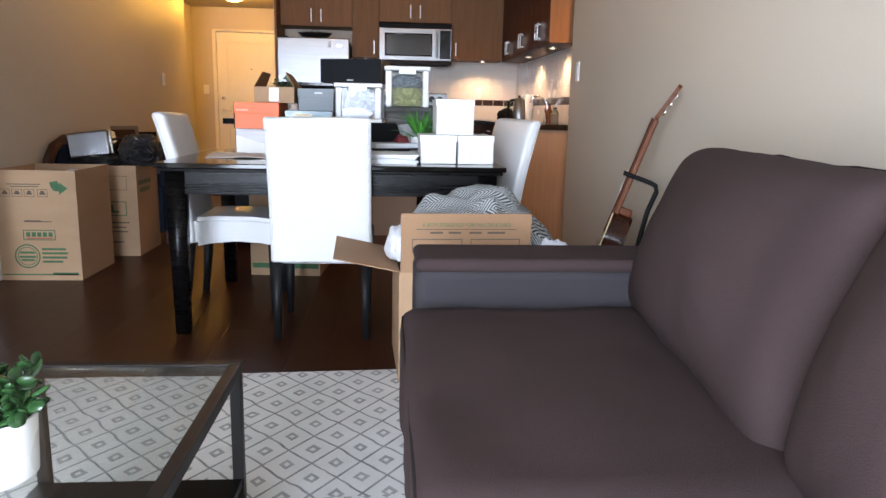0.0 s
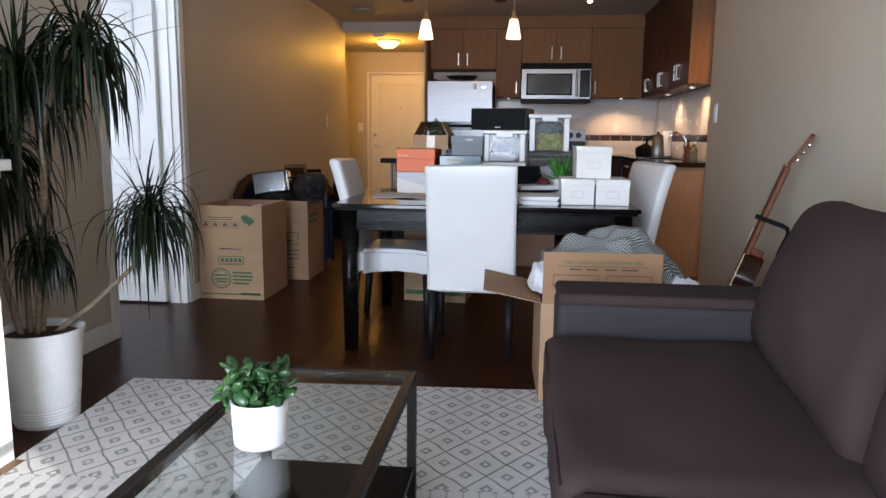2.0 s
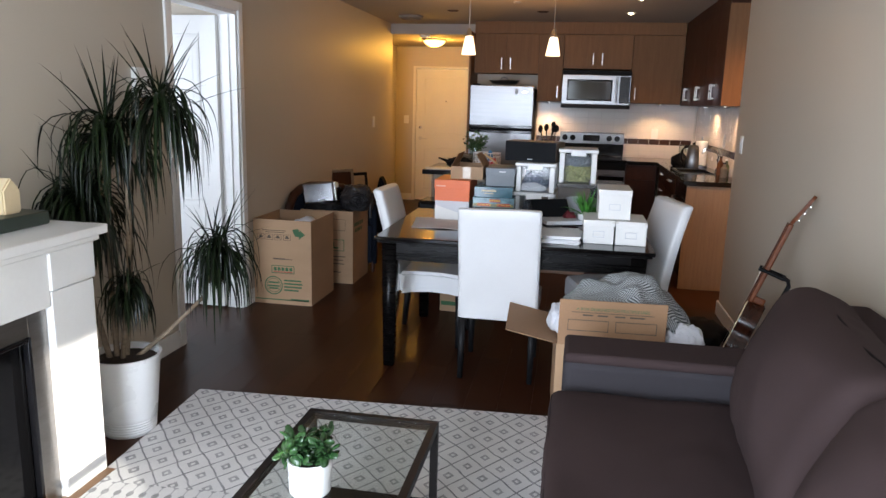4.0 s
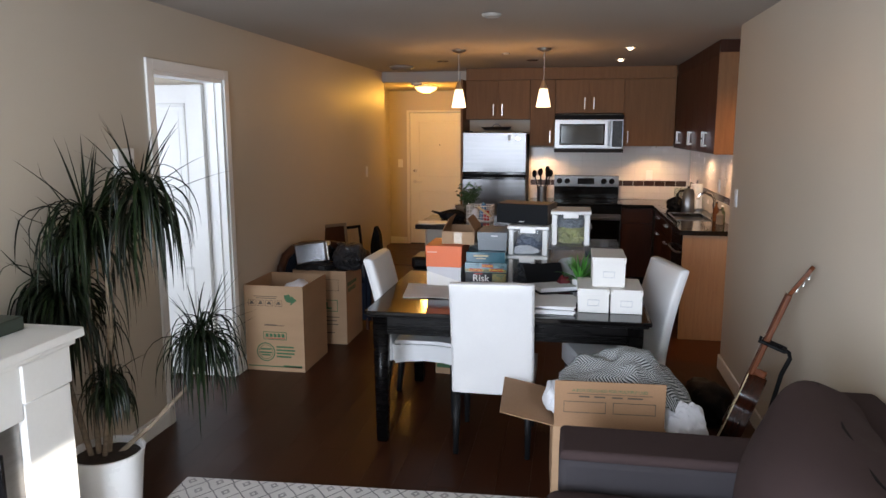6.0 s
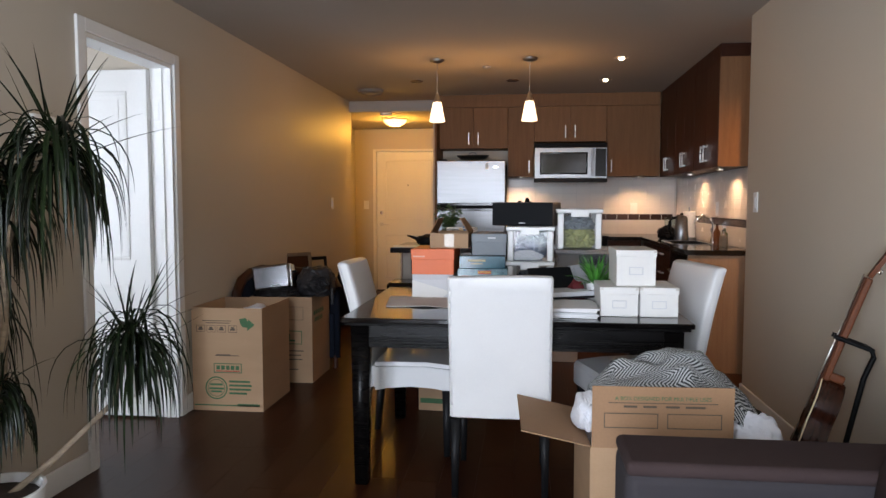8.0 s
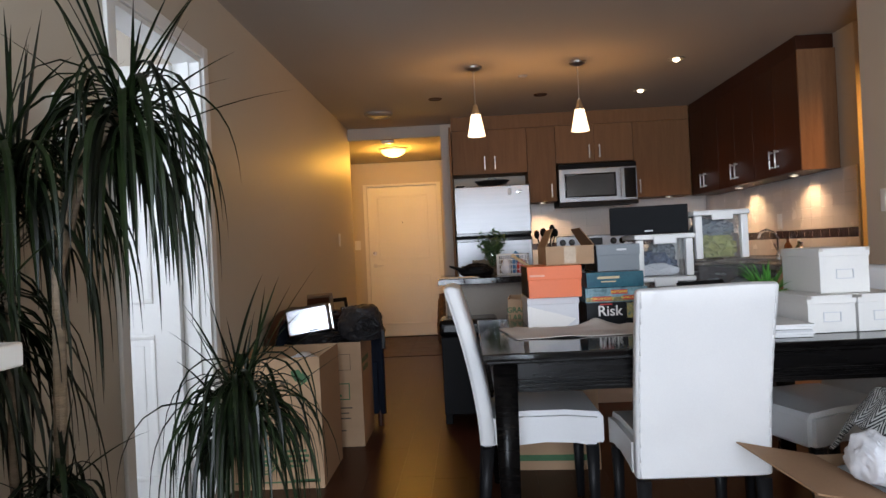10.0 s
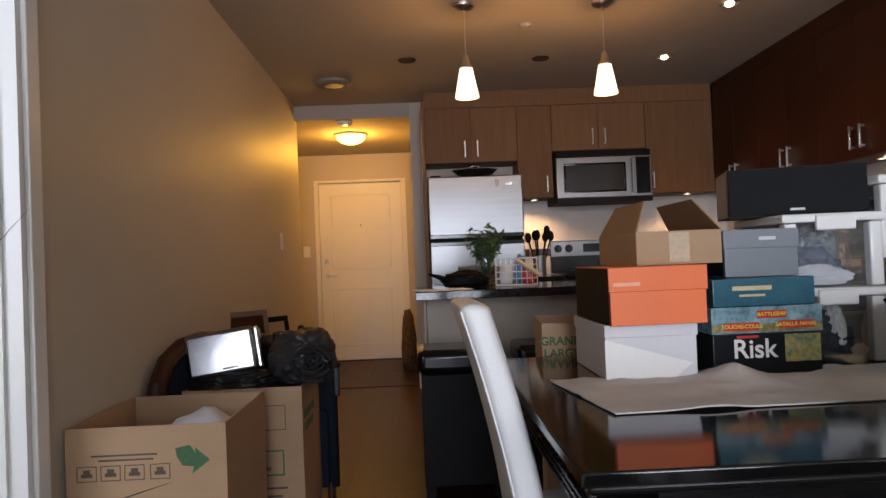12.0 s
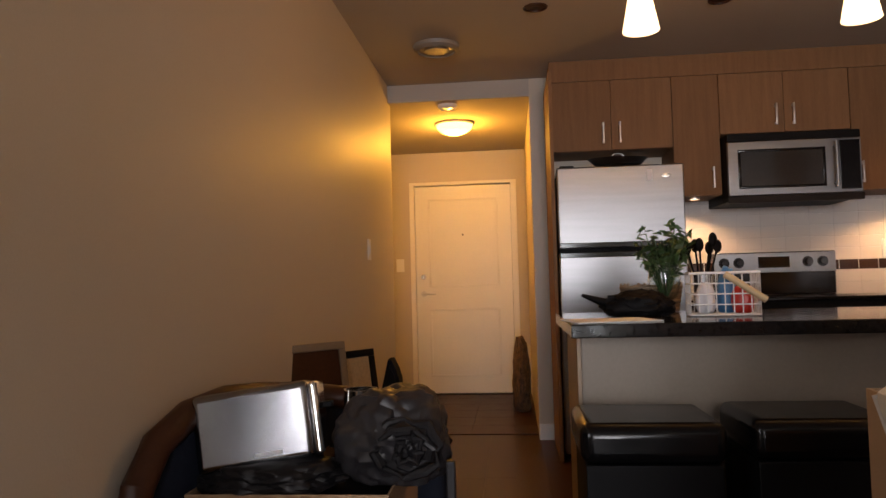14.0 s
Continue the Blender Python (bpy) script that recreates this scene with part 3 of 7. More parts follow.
# the window behind the start
def window_unit():
    win = tagged(new("window_1"), "wide white framed window", "window", "", "structure")
    bm = bmesh.new()
    for x0, x1, z0, z1 in ((W0, W0 + 0.06, WZ0, WZ1), (W1 - 0.06, W1, WZ0, WZ1), (W0 + 0.06, W1 - 0.06, WZ0, WZ0 + 0.06), (W0 + 0.06, W1 - 0.06, WZ1 - 0.06, WZ1)):
        slab(bm, x0, x1, YB - 0.09, YB - 0.03, z0, z1, 0.004)
    part("window_frame", bm, TRIM, win)
    mid = (W0 + W1) / 2
    part("mullion", box(mid - 0.03, mid + 0.03, YB - 0.088, YB - 0.032, WZ0 + 0.06, WZ1 - 0.06, bevel=0.004), TRIM, win)
    for a, b in ((W0 + 0.06, mid - 0.03), (mid + 0.03, W1 - 0.06)):
        pane = part("pane", box(a, b, YB - 0.064, YB - 0.058, WZ0 + 0.06, WZ1 - 0.06), GLASS, win)
        pane.visible_shadow = False
    part("window_sill", box(W0 - 0.03, W1 + 0.03, YB - 0.03, YB + 0.05, WZ0 - 0.03, WZ0 - 0.002, bevel=0.005), TRIM, win)


window_unit()
win2 = tagged(new("window_2"), "tall white framed side window", "window", "", "structure")
bm = bmesh.new()
for y0, y1, z0, z1 in ((E0, E0 + 0.06, 0.1, 2.28), (E1 - 0.06, E1, 0.1, 2.28), (E0 + 0.06, E1 - 0.06, 0.1, 0.16), (E0 + 0.06, E1 - 0.06, 2.22, 2.28)):
    slab(bm, XR + 0.03, XR + 0.09, y0, y1, z0, z1, 0.004)
part("window_frame", bm, TRIM, win2)
part("pane", box(XR + 0.058, XR + 0.064, E0 + 0.06, E1 - 0.06, 0.16, 2.22), GLASS, win2).visible_shadow = False
setting("ground", box(-60, 60, -60, -2.6, -6.1, -6.0), material("far_ground", (0.16, 0.17, 0.12), 0.9, spread=0.3, scale=0.4), "ground outside the window", "ground")

# ---- kitchen ----
def bar_handle(parent, x, y, z0, z1, face="y"):
    """A square bar handle standing off a front that looks towards -y or -x."""
    bm = bmesh.new()
    out = 0.03
    if face == "y":
        slab(bm, x - 0.005, x + 0.005, y - out, y - out + 0.01, z0, z1, 0.002)
        for z in (z0 + 0.012, z1 - 0.012):
            slab(bm, x - 0.005, x + 0.005, y - out + 0.01, y, z - 0.006, z + 0.006)
    else:
        slab(bm, y - out, y - out + 0.01, x - 0.006, x + 0.006, z0, z1, 0.002)
        for z in (z0 + 0.012, z1 - 0.012):
            slab(bm, y - out + 0.01, y, x - 0.006, x + 0.006, z - 0.006, z + 0.006)
    part("handle", bm, NICKEL, parent, "slim steel bar handle")


def upper_cabinet(x0, x1, z0, z1, doors, front=7.90, back=8.245, handle="bottom", mat=CABW, label="brown wood-grain kitchen wall cabinet"):
    cab = thing("wall_cabinet", label, "cabinet", group="kitchen wall cabinets")
    part("body", box(x0, x1, front + 0.02, back, z0, z1, bevel=0.001), mat, cab)
    w = (x1 - x0) / doors
    for i in range(doors):
        d = part("door", box(x0 + i * w + 0.0015, x0 + (i + 1) * w - 0.0015, front, front + 0.0185, z0 + 0.002, z1 - 0.002, bevel=0.0012), mat, cab)
        hx = x0 + (i + 1) * w - 0.05 if (doors == 1 or i == 0) else x0 + i * w + 0.05
        if handle == "left":
            hx = x0 + 0.05
        bar_handle(d, hx, front, z0 + 0.04, z0 + 0.17)
    return cab


TOPZ = 2.265
upper_cabinet(-0.92, -0.19, 1.83, TOPZ, 2)
upper_cabinet(-0.188, 0.088, 1.53, TOPZ, 1)
upper_cabinet(0.09, 0.84, 1.895, TOPZ, 2)
upper_cabinet(0.842, 1.388, 1.53, TOPZ, 1, handle="left")
part("panel", box(-0.922, 1.388, 7.905, 8.245, TOPZ + 0.002, H - 0.002, bevel=0.001), CABW,
     thing("cabinet_filler", "brown wood-grain filler panel under the ceiling", "panel"))
solid("fridge_side_panel", box(-0.945, -0.924, 7.66, 8.235, 0.0, TOPZ, bevel=0.001), CABW, "brown wood-grain panel beside the fridge", "panel")


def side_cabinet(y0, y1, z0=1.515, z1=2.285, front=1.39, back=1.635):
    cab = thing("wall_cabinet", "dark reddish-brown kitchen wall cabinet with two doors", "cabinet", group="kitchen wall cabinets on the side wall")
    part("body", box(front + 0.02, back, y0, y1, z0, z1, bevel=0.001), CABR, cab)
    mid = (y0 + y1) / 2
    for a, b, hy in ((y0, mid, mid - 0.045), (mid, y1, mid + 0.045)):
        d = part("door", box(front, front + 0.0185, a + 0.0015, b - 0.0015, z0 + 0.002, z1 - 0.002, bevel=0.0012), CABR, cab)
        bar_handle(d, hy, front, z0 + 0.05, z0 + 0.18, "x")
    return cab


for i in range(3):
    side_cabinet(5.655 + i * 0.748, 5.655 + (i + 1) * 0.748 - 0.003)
# lighter laminate than the cabinets' own, standing in for the side hall's lamplight
solid("cabinet_end_panel", box(1.39, 1.635, 5.635, 5.653, 1.515, 2.30, bevel=0.001), CABW, "wood-grain end panel of the wall cabinets, lamplight in its lighter brown", "panel")
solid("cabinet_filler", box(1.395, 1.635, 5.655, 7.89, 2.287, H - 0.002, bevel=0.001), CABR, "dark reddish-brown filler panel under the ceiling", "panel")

# under-cabinet lights
for x, y in [(-0.05, 8.02), (1.19, 7.98), (1.50, 7.0), (1.50, 6.0)]:
    z = 1.53 if y > 7.5 else 1.515
    lamp = thing("cabinet_light", "small lit puck light under the cabinet", "light", (x, y, z), group="lights under the wall cabinets")
    bm = bmesh.new()
    lathe(bm, [(0.034, 0.0), (0.034, -0.012), (0.026, -0.012), (0.026, -0.002)], 20)
    part("ring", bm, NICKEL, lamp)
    bm = bmesh.new()
    lathe(bm, [(0.0, -0.006), (0.025, -0.006), (0.025, -0.001)], 20)
    part("lens", bm, BULB, lamp)

# microwave over the stove
mw = thing("microwave", "stainless steel microwave over the stove", "microwave", (0.093, 7.78, 1.475))
MW, MH = 0.745, 0.40
part("body", box(0, MW, 0.03, 0.455, 0.0, MH - 0.002, bevel=0.004), BLACKM, mw)
part("front", box(0, MW, 0.0, 0.03, 0.03, MH - 0.052, bevel=0.004), STEEL, mw)
part("vent_strip", box(0.0, MW, 0.004, 0.03, MH - 0.05, MH - 0.004, bevel=0.003), BLACKM, mw, "black vent strip")
part("bottom_lip", box(-0.004, MW + 0.004, -0.006, 0.03, -0.012, 0.028, bevel=0.004), METALK, mw, "dark bottom lip")
part("window", box(0.07, 0.53, -0.004, 0.0, 0.085, 0.285, bevel=0.0015), material("microwave_window", (0.030, 0.031, 0.032), 0.1, spread=0.1, spec=0.6), mw, "dark glass window")
bm = bmesh.new()
for a, b, c, d in ((0.055, 0.545, 0.07, 0.085), (0.055, 0.545, 0.285, 0.30), (0.055, 0.07, 0.085, 0.285), (0.53, 0.545, 0.085, 0.285)):
    slab(bm, a, b, -0.006, 0.0, c, d, 0.002)
part("window_frame", bm, BLACKG, mw)
part("control_panel", box(0.625, 0.735, -0.004, 0.0, 0.05, 0.335, bevel=0.0015), BLACKG, mw, "black control panel")
bm = bmesh.new()
rod(bm, (0.592, -0.04, 0.06), (0.592, -0.04, 0.325), 0.011)
for z in (0.085, 0.30):
    rod(bm, (0.592, -0.04, z), (0.592, 0.0, z), 0.007)
part("handle", bm, STEEL, mw, "steel bar handle")

# fridge
fr = thing("refrigerator", "stainless steel fridge with a freezer on top", "refrigerator", (-0.915, 7.6, 0.0))
FW = 0.71
part("body", box(0.004, FW - 0.004, 0.055, 0.63, 0.02, 1.665, bevel=0.006), BLACKM, fr, "black sheet for the shaded left side walls")
for name, z0, z1 in (("freezer_door", 1.22, 1.685), ("fridge_door", 0.06, 1.195)):
    d = part(name, box(0, FW, 0.0, 0.052, z0, z1, bevel=0.008), STEEL, fr)
    part("seal", box(0.01, FW - 0.01, 0.045, 0.056, z0 - 0.01, z1 - 0.006), BLACKM, d)
    bm = bmesh.new()
    zz = z0 if name == "freezer_door" else z1 - 0.03
    slab(bm, 0.004, FW - 0.004, -0.012, 0.004, zz, zz + 0.03, 0.004)
    part("handle", bm, BLACKG, d, "black grip strip")
part("hinge_cover", box(0.02, 0.10, 0.03, 0.12, 1.685, 1.70, bevel=0.004), BLACKM, fr)
bm = bmesh.new()
lathe(bm, [(0.0, 0.0), (0.026, 0.0), (0.026, 0.003), (0.0, 0.004)], 24)
b = part("badge", bm, CHROME, fr, "small oval badge")
b.matrix_basis = pose(FW - 0.10, -0.001, 1.62, 90, 0, 0) @ Matrix.Diagonal((1.0, 0.45, 1, 1))
part("magnet_note", box(FW - 0.205, FW - 0.175, -0.0035, -0.0005, 1.595, 1.655), PALEC, fr, "small paper note")
# tray on the fridge
tray = thing("serving_tray", "oval pierced metal tray on the fridge", "tray", (-0.55, 7.72, 1.706))
bm = bmesh.new()
lathe(bm, [(0.0, 0.0), (0.13, 0.0), (0.17, 0.035), (0.175, 0.037), (0.135, 0.006), (0.0, 0.006)], 36)
part("dish", bm, STEEL, tray).matrix_basis = Matrix.Diagonal((1, 0.6, 1, 1))
part("handle", tube([(0.05 * math.cos(math.pi * i / 11), 0, 0.02 + 0.05 * math.sin(math.pi * i / 11)) for i in range(12)], 0.005, 8), STEEL, tray)

# stove
st = thing("stove", "black and stainless steel electric stove", "stove", (0.095, 7.58, 0.0))
SW = 0.74
part("body", box(0, SW, 0.03, 0.655, 0.02, 0.895, bevel=0.004), BLACKM, st, "black sheet for the shaded left side walls")
part("cooktop", box(-0.004, SW + 0.004, 0.0, 0.60, 0.896, 0.916, bevel=0.005), BLACKG, st, "black glass cooktop")
part("oven_door", box(0.005, SW - 0.005, 0.0, 0.028, 0.24, 0.80, bevel=0.005), STEEL, st)
part("oven_window", box(0.012, SW - 0.012, -0.004, 0.0, 0.26, 0.735, bevel=0.001), DARKGLASS, st, "black glass oven front")
bm = bmesh.new()
rod(bm, (0.05, -0.045, 0.765), (SW - 0.05, -0.045, 0.765), 0.012)
for x in (0.07, SW - 0.07):
    rod(bm, (x, -0.045, 0.765), (x, 0.0, 0.765), 0.008)
part("handle", bm, STEEL, st, "steel bar handle")
part("drawer", box(0.005, SW - 0.005, 0.0, 0.028, 0.03, 0.225, bevel=0.005), BLACKG, st)
part("backguard", box(0, SW, 0.60, 0.655, 0.917, 1.185, bevel=0.006), BLACKG, st, "black backguard")
part("control_fascia", box(0.0, SW, 0.592, 0.60, 1.055, 1.18, bevel=0.003), STEEL, st, "steel control fascia")
part("display", box(0.27, 0.46, 0.588, 0.592, 1.085, 1.155), BLACKG, st, "black clock display")
for x in (0.06, 0.15, 0.57, 0.66):
    bm = bmesh.new()
    rod(bm, (x, 0.592, 1.12), (x, 0.585, 1.12), 0.033, sides=20)
    rod(bm, (x, 0.585, 1.12), (x, 0.562, 1.12), 0.022, 0.018, sides=20)
    part("knob", bm, BLACKG, st, "round black knob")
for x, y, r in ((0.2, 0.17, 0.09), (0.55, 0.17, 0.11), (0.2, 0.44, 0.11), (0.55, 0.44, 0.08)):
    bm = bmesh.new()
    lathe(bm, [(r - 0.006, 0.9162), (r - 0.006, 0.9168), (r, 0.9168), (r, 0.9162)], 32, (x, y))
    part("burner_ring", bm, GREYW, st)


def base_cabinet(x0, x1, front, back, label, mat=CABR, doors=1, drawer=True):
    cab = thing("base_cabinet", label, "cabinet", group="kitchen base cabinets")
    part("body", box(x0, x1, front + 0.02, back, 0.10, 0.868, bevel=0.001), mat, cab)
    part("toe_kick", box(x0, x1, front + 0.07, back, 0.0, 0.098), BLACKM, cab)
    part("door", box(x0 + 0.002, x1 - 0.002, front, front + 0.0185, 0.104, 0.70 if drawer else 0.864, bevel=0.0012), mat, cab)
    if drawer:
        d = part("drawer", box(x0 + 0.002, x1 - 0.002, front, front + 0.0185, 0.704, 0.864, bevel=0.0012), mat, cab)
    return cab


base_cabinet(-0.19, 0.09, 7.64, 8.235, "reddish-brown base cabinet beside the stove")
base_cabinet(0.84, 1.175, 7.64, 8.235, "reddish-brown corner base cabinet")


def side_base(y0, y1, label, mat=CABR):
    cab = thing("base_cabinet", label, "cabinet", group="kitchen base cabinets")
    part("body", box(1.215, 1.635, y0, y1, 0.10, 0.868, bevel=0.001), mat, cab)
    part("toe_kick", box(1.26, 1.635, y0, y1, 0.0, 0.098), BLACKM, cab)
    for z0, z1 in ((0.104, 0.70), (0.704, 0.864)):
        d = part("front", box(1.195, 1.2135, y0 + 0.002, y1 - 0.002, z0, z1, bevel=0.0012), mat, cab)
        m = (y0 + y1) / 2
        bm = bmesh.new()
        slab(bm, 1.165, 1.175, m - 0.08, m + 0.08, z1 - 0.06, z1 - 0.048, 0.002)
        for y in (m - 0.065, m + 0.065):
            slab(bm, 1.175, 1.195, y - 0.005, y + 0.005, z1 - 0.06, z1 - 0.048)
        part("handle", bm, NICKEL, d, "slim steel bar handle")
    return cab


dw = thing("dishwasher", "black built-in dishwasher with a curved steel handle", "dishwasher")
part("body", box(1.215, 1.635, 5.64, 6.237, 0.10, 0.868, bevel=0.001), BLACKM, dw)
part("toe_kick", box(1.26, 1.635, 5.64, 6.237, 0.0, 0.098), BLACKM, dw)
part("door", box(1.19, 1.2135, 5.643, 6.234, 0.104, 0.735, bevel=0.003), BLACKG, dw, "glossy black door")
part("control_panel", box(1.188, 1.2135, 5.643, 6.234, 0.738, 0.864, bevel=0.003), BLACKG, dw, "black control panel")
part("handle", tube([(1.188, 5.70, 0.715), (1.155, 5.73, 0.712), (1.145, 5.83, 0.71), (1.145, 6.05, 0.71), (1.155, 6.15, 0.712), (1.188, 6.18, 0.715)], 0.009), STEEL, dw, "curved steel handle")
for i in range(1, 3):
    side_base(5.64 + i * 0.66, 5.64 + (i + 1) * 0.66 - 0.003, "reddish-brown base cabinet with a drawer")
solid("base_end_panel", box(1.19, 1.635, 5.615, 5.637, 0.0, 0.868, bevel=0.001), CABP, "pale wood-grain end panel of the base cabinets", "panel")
# worktops
top = thing("worktop", "polished black stone kitchen worktop", "worktop")
part("back_run", box(0.845, 1.635, 7.61, 8.245, 0.87, 0.908, bevel=0.003), GRANITE, top)
part("stove_side", box(-0.188, 0.087, 7.61, 8.245, 0.87, 0.908, bevel=0.003), GRANITE, top)
SY0, SY1, SX0, SX1 = 6.30, 6.86, 1.24, 1.53
bm = bmesh.new()
slab(bm, 1.165, SX0, 5.60, 7.608, 0.87, 0.908, 0.002)
slab(bm, SX1, 1.635, 5.60, 7.608, 0.87, 0.908, 0.002)
slab(bm, SX0, SX1, 5.60, SY0, 0.87, 0.908)
slab(bm, SX0, SX1, SY1, 7.608, 0.87, 0.908)
part("side_run", bm, GRANITE, top)
# sink set into the worktop
sink = thing("sink", "stainless steel kitchen sink set into black worktop", "sink")
bm = bmesh.new()
for a, b, c, d in ((SX0 - 0.012, SX1 + 0.012, SY0 - 0.012, SY0), (SX0 - 0.012, SX1 + 0.012, SY1, SY1 + 0.012), (SX0 - 0.012, SX0, SY0, SY1), (SX1, SX1 + 0.012, SY0, SY1)):
    slab(bm, a, b, c, d, 0.9085, 0.913, 0.001)
part("rim", bm, STEEL, sink)
bm = bmesh.new()
slab(bm, SX0, SX1, SY0, SY1, 0.8705, 0.876)
part("basin", bm, STEEL, sink)
fa = thing("faucet", "curved chrome kitchen faucet", "faucet", (1.585, 6.5, 0.909))
part("foot", rod(bmesh.new(), (0, 0, 0), (0, 0, 0.05), 0.024, 0.018), CHROME, fa)
pts = [(0, 0, 0.04), (0, 0, 0.16), (-0.03, 0, 0.215), (-0.08, 0, 0.235), (-0.13, 0, 0.215), (-0.15, 0, 0.17)]
part("spout", tube(pts, 0.012), CHROME, fa)
bm = bmesh.new()
rod(bm, (0, 0.02, 0.07), (0.0, 0.075, 0.12), 0.007)
part("lever", bm, CHROME, fa)

# things on the side worktop
ke = thing("kettle", "steel electric kettle on the worktop", "kettle", (1.44, 7.05, 0.909))
bm = bmesh.new()
lathe(bm, [(0.0, 0), (0.062, 0), (0.064, 0.02), (0.052, 0.20), (0.042, 0.22), (0.0, 0.23)], 28)
part("body", bm, STEEL, ke)
part("handle", tube([(-0.045, 0, 0.205), (-0.085, 0, 0.20), (-0.105, 0, 0.17), (-0.107, 0, 0.09), (-0.09, 0, 0.05), (-0.055, 0, 0.035)], 0.013), BLACKM, ke, "black handle")
bm = bmesh.new()
lathe(bm, [(0, 0.228), (0.012, 0.228), (0.014, 0.245), (0, 0.248)], 16)
part("lid_knob", bm, BLACKM, ke)
pt = thing("paper_towel_holder", "white paper towel roll on a stand", "paper towel", (1.545, 7.22, 0.909))
bm = bmesh.new()
lathe(bm, [(0.0, 0), (0.07, 0), (0.07, 0.012), (0.0, 0.014)], 24)
part("base", bm, STEEL, pt)
bm = bmesh.new()
lathe(bm, [(0.019, 0.016), (0.058, 0.016), (0.058, 0.26), (0.019, 0.26)], 28)
part("roll", bm, PAPER, pt, "white paper roll")
bm = bmesh.new()
rod(bm, (0, 0, 0.26), (0, 0, 0.30), 0.007)
part("pole", bm, STEEL, pt)


def bottle(place, h, r, mat, label, cap=BLACKM):
    b = thing("bottle", label, "bottle", place, group="bottles by the sink")
    bm = bmesh.new()
    lathe(bm, [(0, 0), (r, 0), (r, h * 0.62), (r * 0.4, h * 0.78), (r * 0.38, h * 0.93), (0, h * 0.93)], 18)
    part("body", bm, mat, b)
    bm = bmesh.new()
    lathe(bm, [(0, h * 0.93), (r * 0.45, h * 0.93), (r * 0.45, h), (0, h)], 14)
    part("cap", bm, cap, b)


bottle((1.56, 6.28, 0.909), 0.17, 0.028, material("amber_soap", (0.12, 0.04, 0.012), 0.2), "amber soap bottle by the sink")
bottle((1.59, 6.17, 0.909), 0.15, 0.026, material("green_soap", (0.10, 0.11, 0.05), 0.25), "green soap bottle by the sink", PLASTICW)
bottle((1.55, 6.05, 0.909), 0.13, 0.03, material("clear_soap", (0.22, 0.17, 0.12), 0.2), "pale soap bottle by the sink")
# wine glasses upside down on a rack, and dark cloths
for x, y in ((1.38, 7.36), (1.45, 7.42), (1.52, 7.38)):
    g = thing("wine_glass", "clear stemmed wine glass", "glass", (x, y, 0.909), group="wine glasses on the worktop")
    bm = bmesh.new()
    lathe(bm, [(0.03, 0.0), (0.004, 0.006), (0.004, 0.09), (0.03, 0.12), (0.038, 0.16), (0.031, 0.205), (0.0295, 0.205), (0.0365, 0.16), (0.028, 0.122), (0.0, 0.1)], 20)
    part("bowl", bm, GLASS, g)


def rumple(bm, centre, size, seed, folds=1.0, sub=4):
    """A crumpled lump of cloth or bag, as wide, deep and high as size, its foot at centre."""
    made = bmesh.ops.create_icosphere(bm, subdivisions=sub, radius=1.0)
    for v in made["verts"]:
        d = v.co.normalized()
        n = noise.noise(d * 1.7 + Vector((seed, 0, 0))) * 0.25 + abs(noise.noise(d * 4.0 + Vector((0, seed, 0)))) * 0.35 * folds + noise.noise(d * 9 + Vector((0, 0, seed))) * 0.08 * folds
        d = d * (0.85 + n * 0.6)
        z = max(d.z, -0.55)
        v.co = Vector((centre[0] + d.x * size[0] / 2, centre[1] + d.y * size[1] / 2, centre[2] + (z + 0.55) / 1.5 * size[2]))
    return bm


bm = bmesh.new()
rumple(bm, (1.34, 7.22, 0.909), (0.2, 0.16, 0.13), 3.0)
solid("dish_cloth", bm, BLACKM, "crumpled black cloth on the worktop", "cloth")
# utensil crock beside the stove
ut = thing("utensil_crock", "steel crock full of black cooking utensils", "utensils", (-0.04, 7.95, 0.909))
bm = bmesh.new()
lathe(bm, [(0, 0), (0.052, 0), (0.052, 0.16), (0.048, 0.16), (0.048, 0.02), (0, 0.02)], 24)
part("crock", bm, STEEL, ut)
random.seed(4)
for i in range(7):
    a = 2 * math.pi * i / 7
    tipx, tipy, tipz = 0.09 * math.cos(a), 0.05 * math.sin(a), 0.27 + 0.06 * random.random()
    bm = bmesh.new()
    rod(bm, (0.02 * math.cos(a), 0.02 * math.sin(a), 0.02), (tipx, tipy, tipz), 0.006)
    m = Matrix.Translation((tipx * 1.08, tipy * 1.08, tipz + 0.03)) @ Matrix.Diagonal((0.026, 0.008, 0.042, 1))
    bmesh.ops.create_uvsphere(bm, u_segments=12, v_segments=8, radius=1, matrix=m)
    part("utensil", bm, BLACKM if i != 3 else WICK, ut)

# kitchen island
isl = thing("kitchen_island", "greige kitchen island with a dark stone top", "island")
part("base", box(-0.97, 0.42, 5.86, 6.24, 0.0, 0.868, bevel=0.002), ISLP, isl)
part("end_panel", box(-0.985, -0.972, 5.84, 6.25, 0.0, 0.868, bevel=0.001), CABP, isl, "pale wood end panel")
part("countertop", box(-1.02, 0.47, 5.585, 6.34, 0.87, 0.91, bevel=0.004), GRANITE, isl, "polished black stone top")


